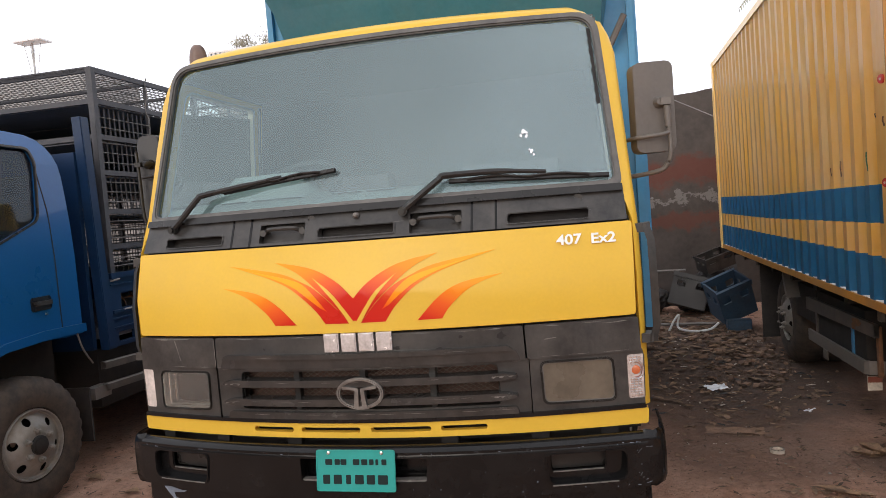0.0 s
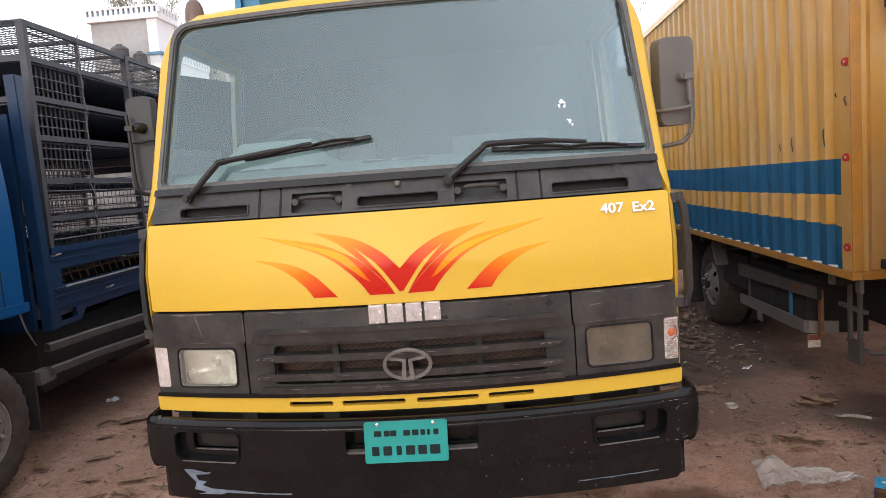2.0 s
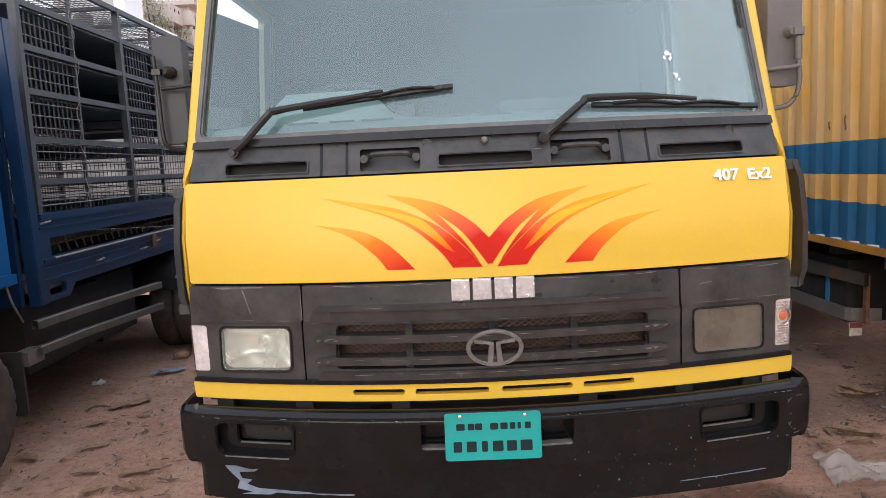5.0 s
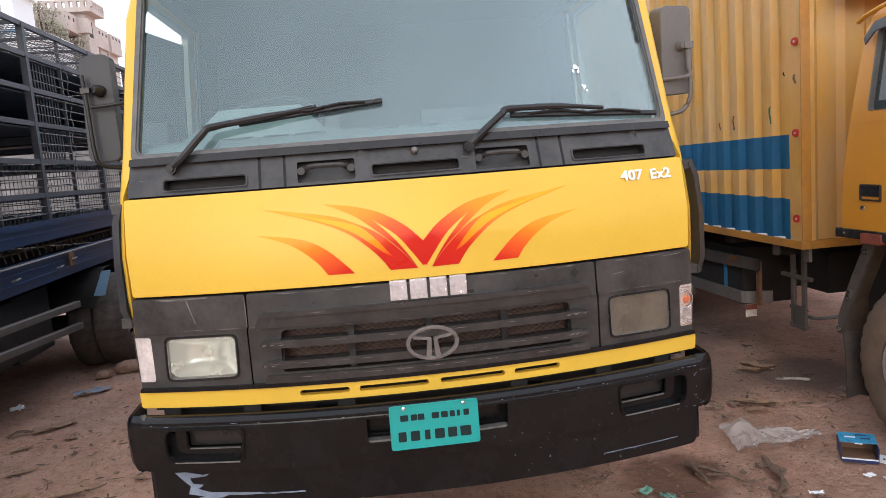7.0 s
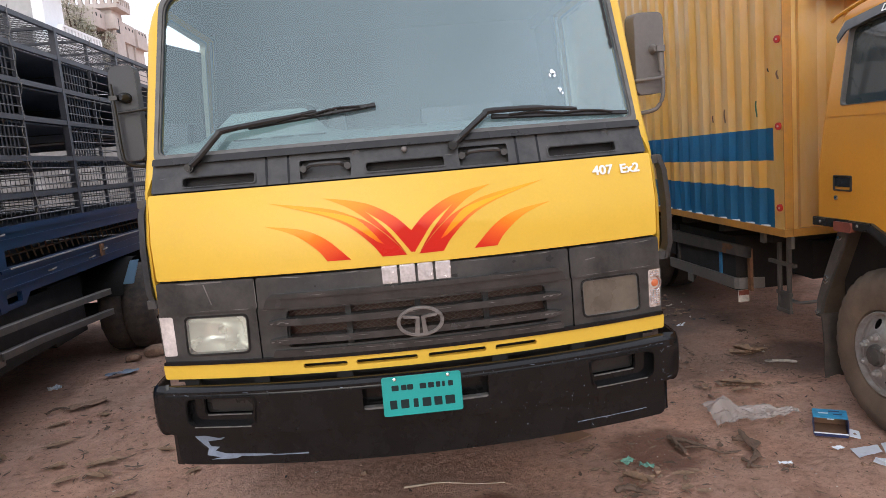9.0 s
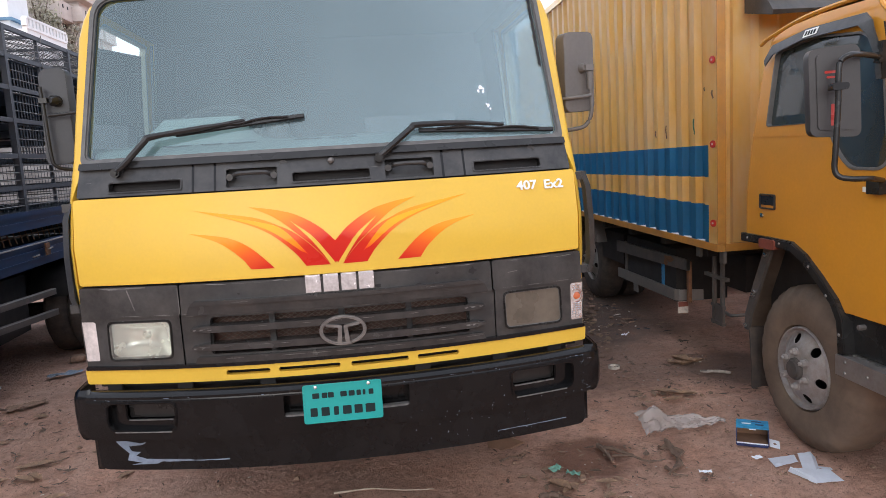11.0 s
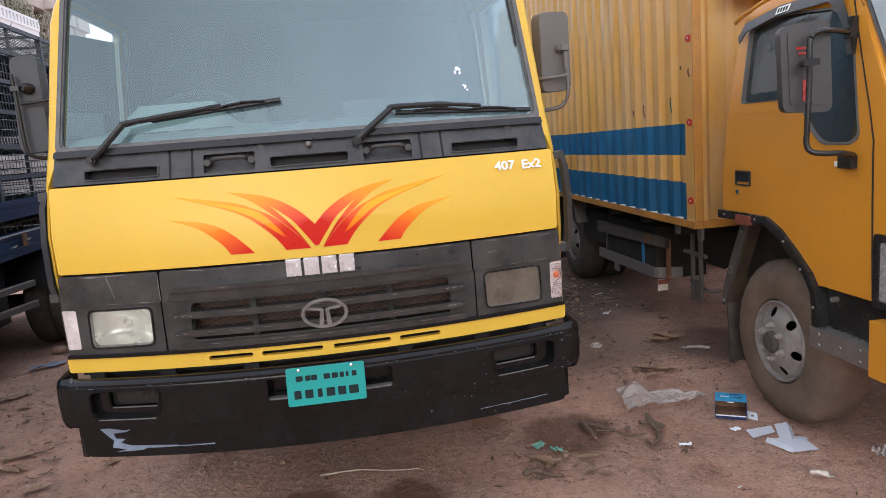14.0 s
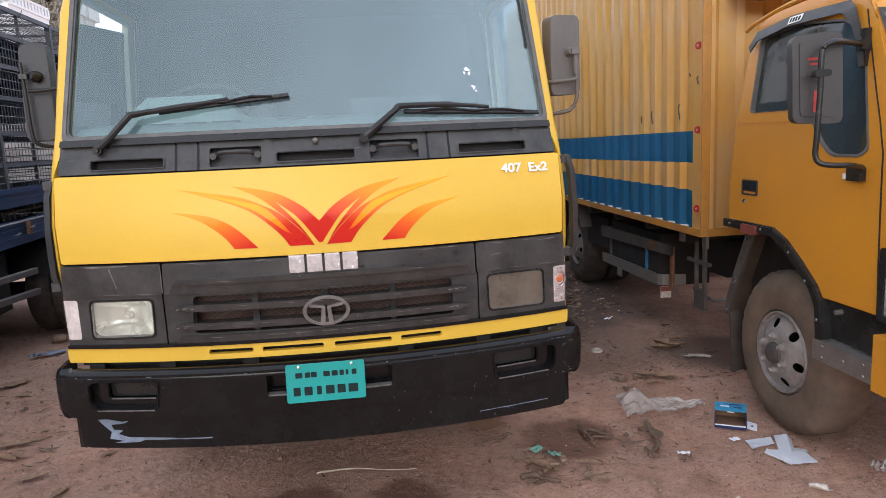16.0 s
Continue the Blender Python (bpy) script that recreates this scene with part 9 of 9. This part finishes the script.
def curl(bm, x, y, s, r):
    """A torn dry leaf or splinter of bark: pointed, creased and slightly lifted."""
    a, bend, w = r.uniform(0, 6.28), r.uniform(0.15, 0.9), s * r.uniform(0.10, 0.42)
    c, d = math.cos(a), math.sin(a)
    side, lift = r.uniform(-0.35, 0.35), r.uniform(-0.25, 0.45)
    rows = []
    for k in range(6):
        t = k / 5 - 0.5
        u, z = s * math.sin(t * bend) / bend * 2, s * (1 - math.cos(t * bend)) / bend * 1.2
        ww = w * (1 - 3.7 * t * t) * r.uniform(0.45, 1.25)
        off = side * s * (0.25 - t * t) * 2
        rows.append([(x + u * c - (v + off) * d, y + u * d + (v + off) * c, 0.004 + z + max(0.0, lift * v) + (0.0 if v else -0.1 * ww)) for v in (-ww, 0, ww * r.uniform(0.6, 1.3))])
    loft(bm, rows)


scatter("curled_leaves", "curled dry leaves and bark strips on the earth", DRY, ((0.75, 1.75, -0.1, 0.85, 46, 0.006, 0.034), (1.3, 2.6, 1.1, 2.6, 90, 0.010, 0.042), (-2.6, -1.0, -0.4, 2.8, 60, 0.010, 0.04), (-0.6, 0.9, -0.2, 0.5, 22, 0.008, 0.03), (1.6, 2.6, -0.6, 0.9, 30, 0.006, 0.024), (1.2, 2.5, 2.6, 6.6, 160, 0.03, 0.09)), curl, 17)
scatter("chaff", "tiny dry chips and crumbs over the earth", DRY, ((-3.0, 3.0, -1.6, 2.6, 1100, 0.003, 0.010),), flake, 13)
scatter("grit", "tiny dark and pale crumbs over the earth", STONE_PALE, ((-3.0, 3.0, -1.6, 2.6, 140, 0.002, 0.005),), flake, 14)
scatter("paper_scraps", "pale scraps and plastic bits in the rubbish", STONE_PALE, ((1.1, 2.6, 2.6, 7.0, 60, 0.012, 0.045), (-3.0, 2.8, -1.0, 2.5, 46, 0.006, 0.018), (1.2, 2.2, 5.2, 7.2, 26, 0.02, 0.06)), flake, 4)
scatter("dark_scraps", "dark rags and scraps in the rubbish", SACK, ((1.1, 2.6, 2.4, 7.2, 170, 0.015, 0.06), (-3.0, 2.8, -1.0, 2.5, 60, 0.008, 0.022)), flake, 5)
scatter("pebbles", "small earth clods and pebbles", STONE, ((-3.2, 3.0, -2.0, 3.0, 900, 0.002, 0.007), (-3.0, 3.0, -1.0, 6.0, 240, 0.006, 0.018), (0.7, 1.5, 0.2, 0.9, 24, 0.003, 0.009)), clod, 6)
for x, y, s in ((-2.28, 3.62, 0.11), (-2.45, 3.5, 0.07), (2.46, 1.92, 0.03)):
    bm = bmesh.new()
    bmesh.ops.create_icosphere(bm, subdivisions=2, radius=1)
    for v in bm.verts:
        v.co *= 1 + 0.3 * noise.noise(v.co * 1.5 + Vector((x, y, 0)))
        v.co = Vector((v.co.x * s, v.co.y * s * 0.8, max(v.co.z, -0.6) * s * 0.55))
    ob = part("rubble_stone", bm, STONE, None, smooth=40)
    ob.matrix_world = pose(x, y, s * 0.32)
    tagged(ob, "rough grey-brown lump of rubble", "stone")
scatter("grit", "pale grit and broken brick crumbs trodden into the earth", STONE_PALE, ((0.6, 2.7, -0.7, 1.9, 130, 0.002, 0.005), (1.2, 2.6, 1.6, 4.0, 160, 0.004, 0.010), (-2.8, -0.9, -0.5, 2.4, 50, 0.002, 0.005)), clod, 29)
scatter("dark_chips", "dark damp bark chips and crumbs on the earth", TWIG, ((0.6, 2.7, -0.7, 1.9, 420, 0.003, 0.009), (1.2, 2.6, 1.2, 4.5, 520, 0.006, 0.022), (-2.8, -0.9, -0.5, 2.4, 170, 0.004, 0.012)), flake, 31)
RUBBLE = surface("broken_brick", (0.15, 0.092, 0.066), 0.95, var=0.4, scale=9, fine=60, bump=0.3, dust=(0.26, 0.18, 0.135), amount=0.3, island=0.6)


def shard(bm, x, y, s, r):
    """A flat broken piece of brick or tile, tilted."""
    k, a = r.randint(4, 6), r.uniform(0, 6.28)
    tilt, turn, h = r.uniform(-0.35, 0.35), r.uniform(0, 6.28), s * r.uniform(0.06, 0.22)
    low, high = [], []
    for i in range(k):
        b, q = a + 6.2832 * i / k + r.uniform(-0.3, 0.3), s * r.uniform(0.55, 1.1)
        u, v = q * math.cos(b), q * math.sin(b)
        z = 0.004 + abs(tilt) * s + tilt * (u * math.cos(turn) + v * math.sin(turn))
        low.append(bm.verts.new((x + u, y + v, z - 0.01)))
        high.append(bm.verts.new((x + u * 0.94, y + v * 0.94, z + h)))
    bm.faces.new(high)
    for i in range(k):
        bm.faces.new((low[i], low[(i + 1) % k], high[(i + 1) % k], high[i]))


scatter("rubble", "broken brick and tile pieces beside the rear wheel", RUBBLE, ((1.70, 2.35, 3.3, 4.3, 50, 0.015, 0.045), (1.9, 2.55, 4.2, 5.8, 90, 0.02, 0.06), (1.2, 2.4, 4.4, 6.2, 80, 0.02, 0.06), (1.5, 2.4, 2.1, 3.2, 24, 0.010, 0.03)), shard, 41)
scatter("leaf_fragments", "dark torn leaves and twig ends on the open earth", TWIG, ((-2.7, -1.9, 1.0, 2.2, 34, 0.015, 0.045), (-2.0, -1.5, 0.7, 1.4, 26, 0.015, 0.05), (-2.5, -1.3, 1.3, 3.2, 50, 0.010, 0.035), (1.4, 2.6, 1.0, 2.8, 90, 0.012, 0.045), (0.7, 1.7, 0.1, 0.8, 36, 0.008, 0.035)), curl, 43)
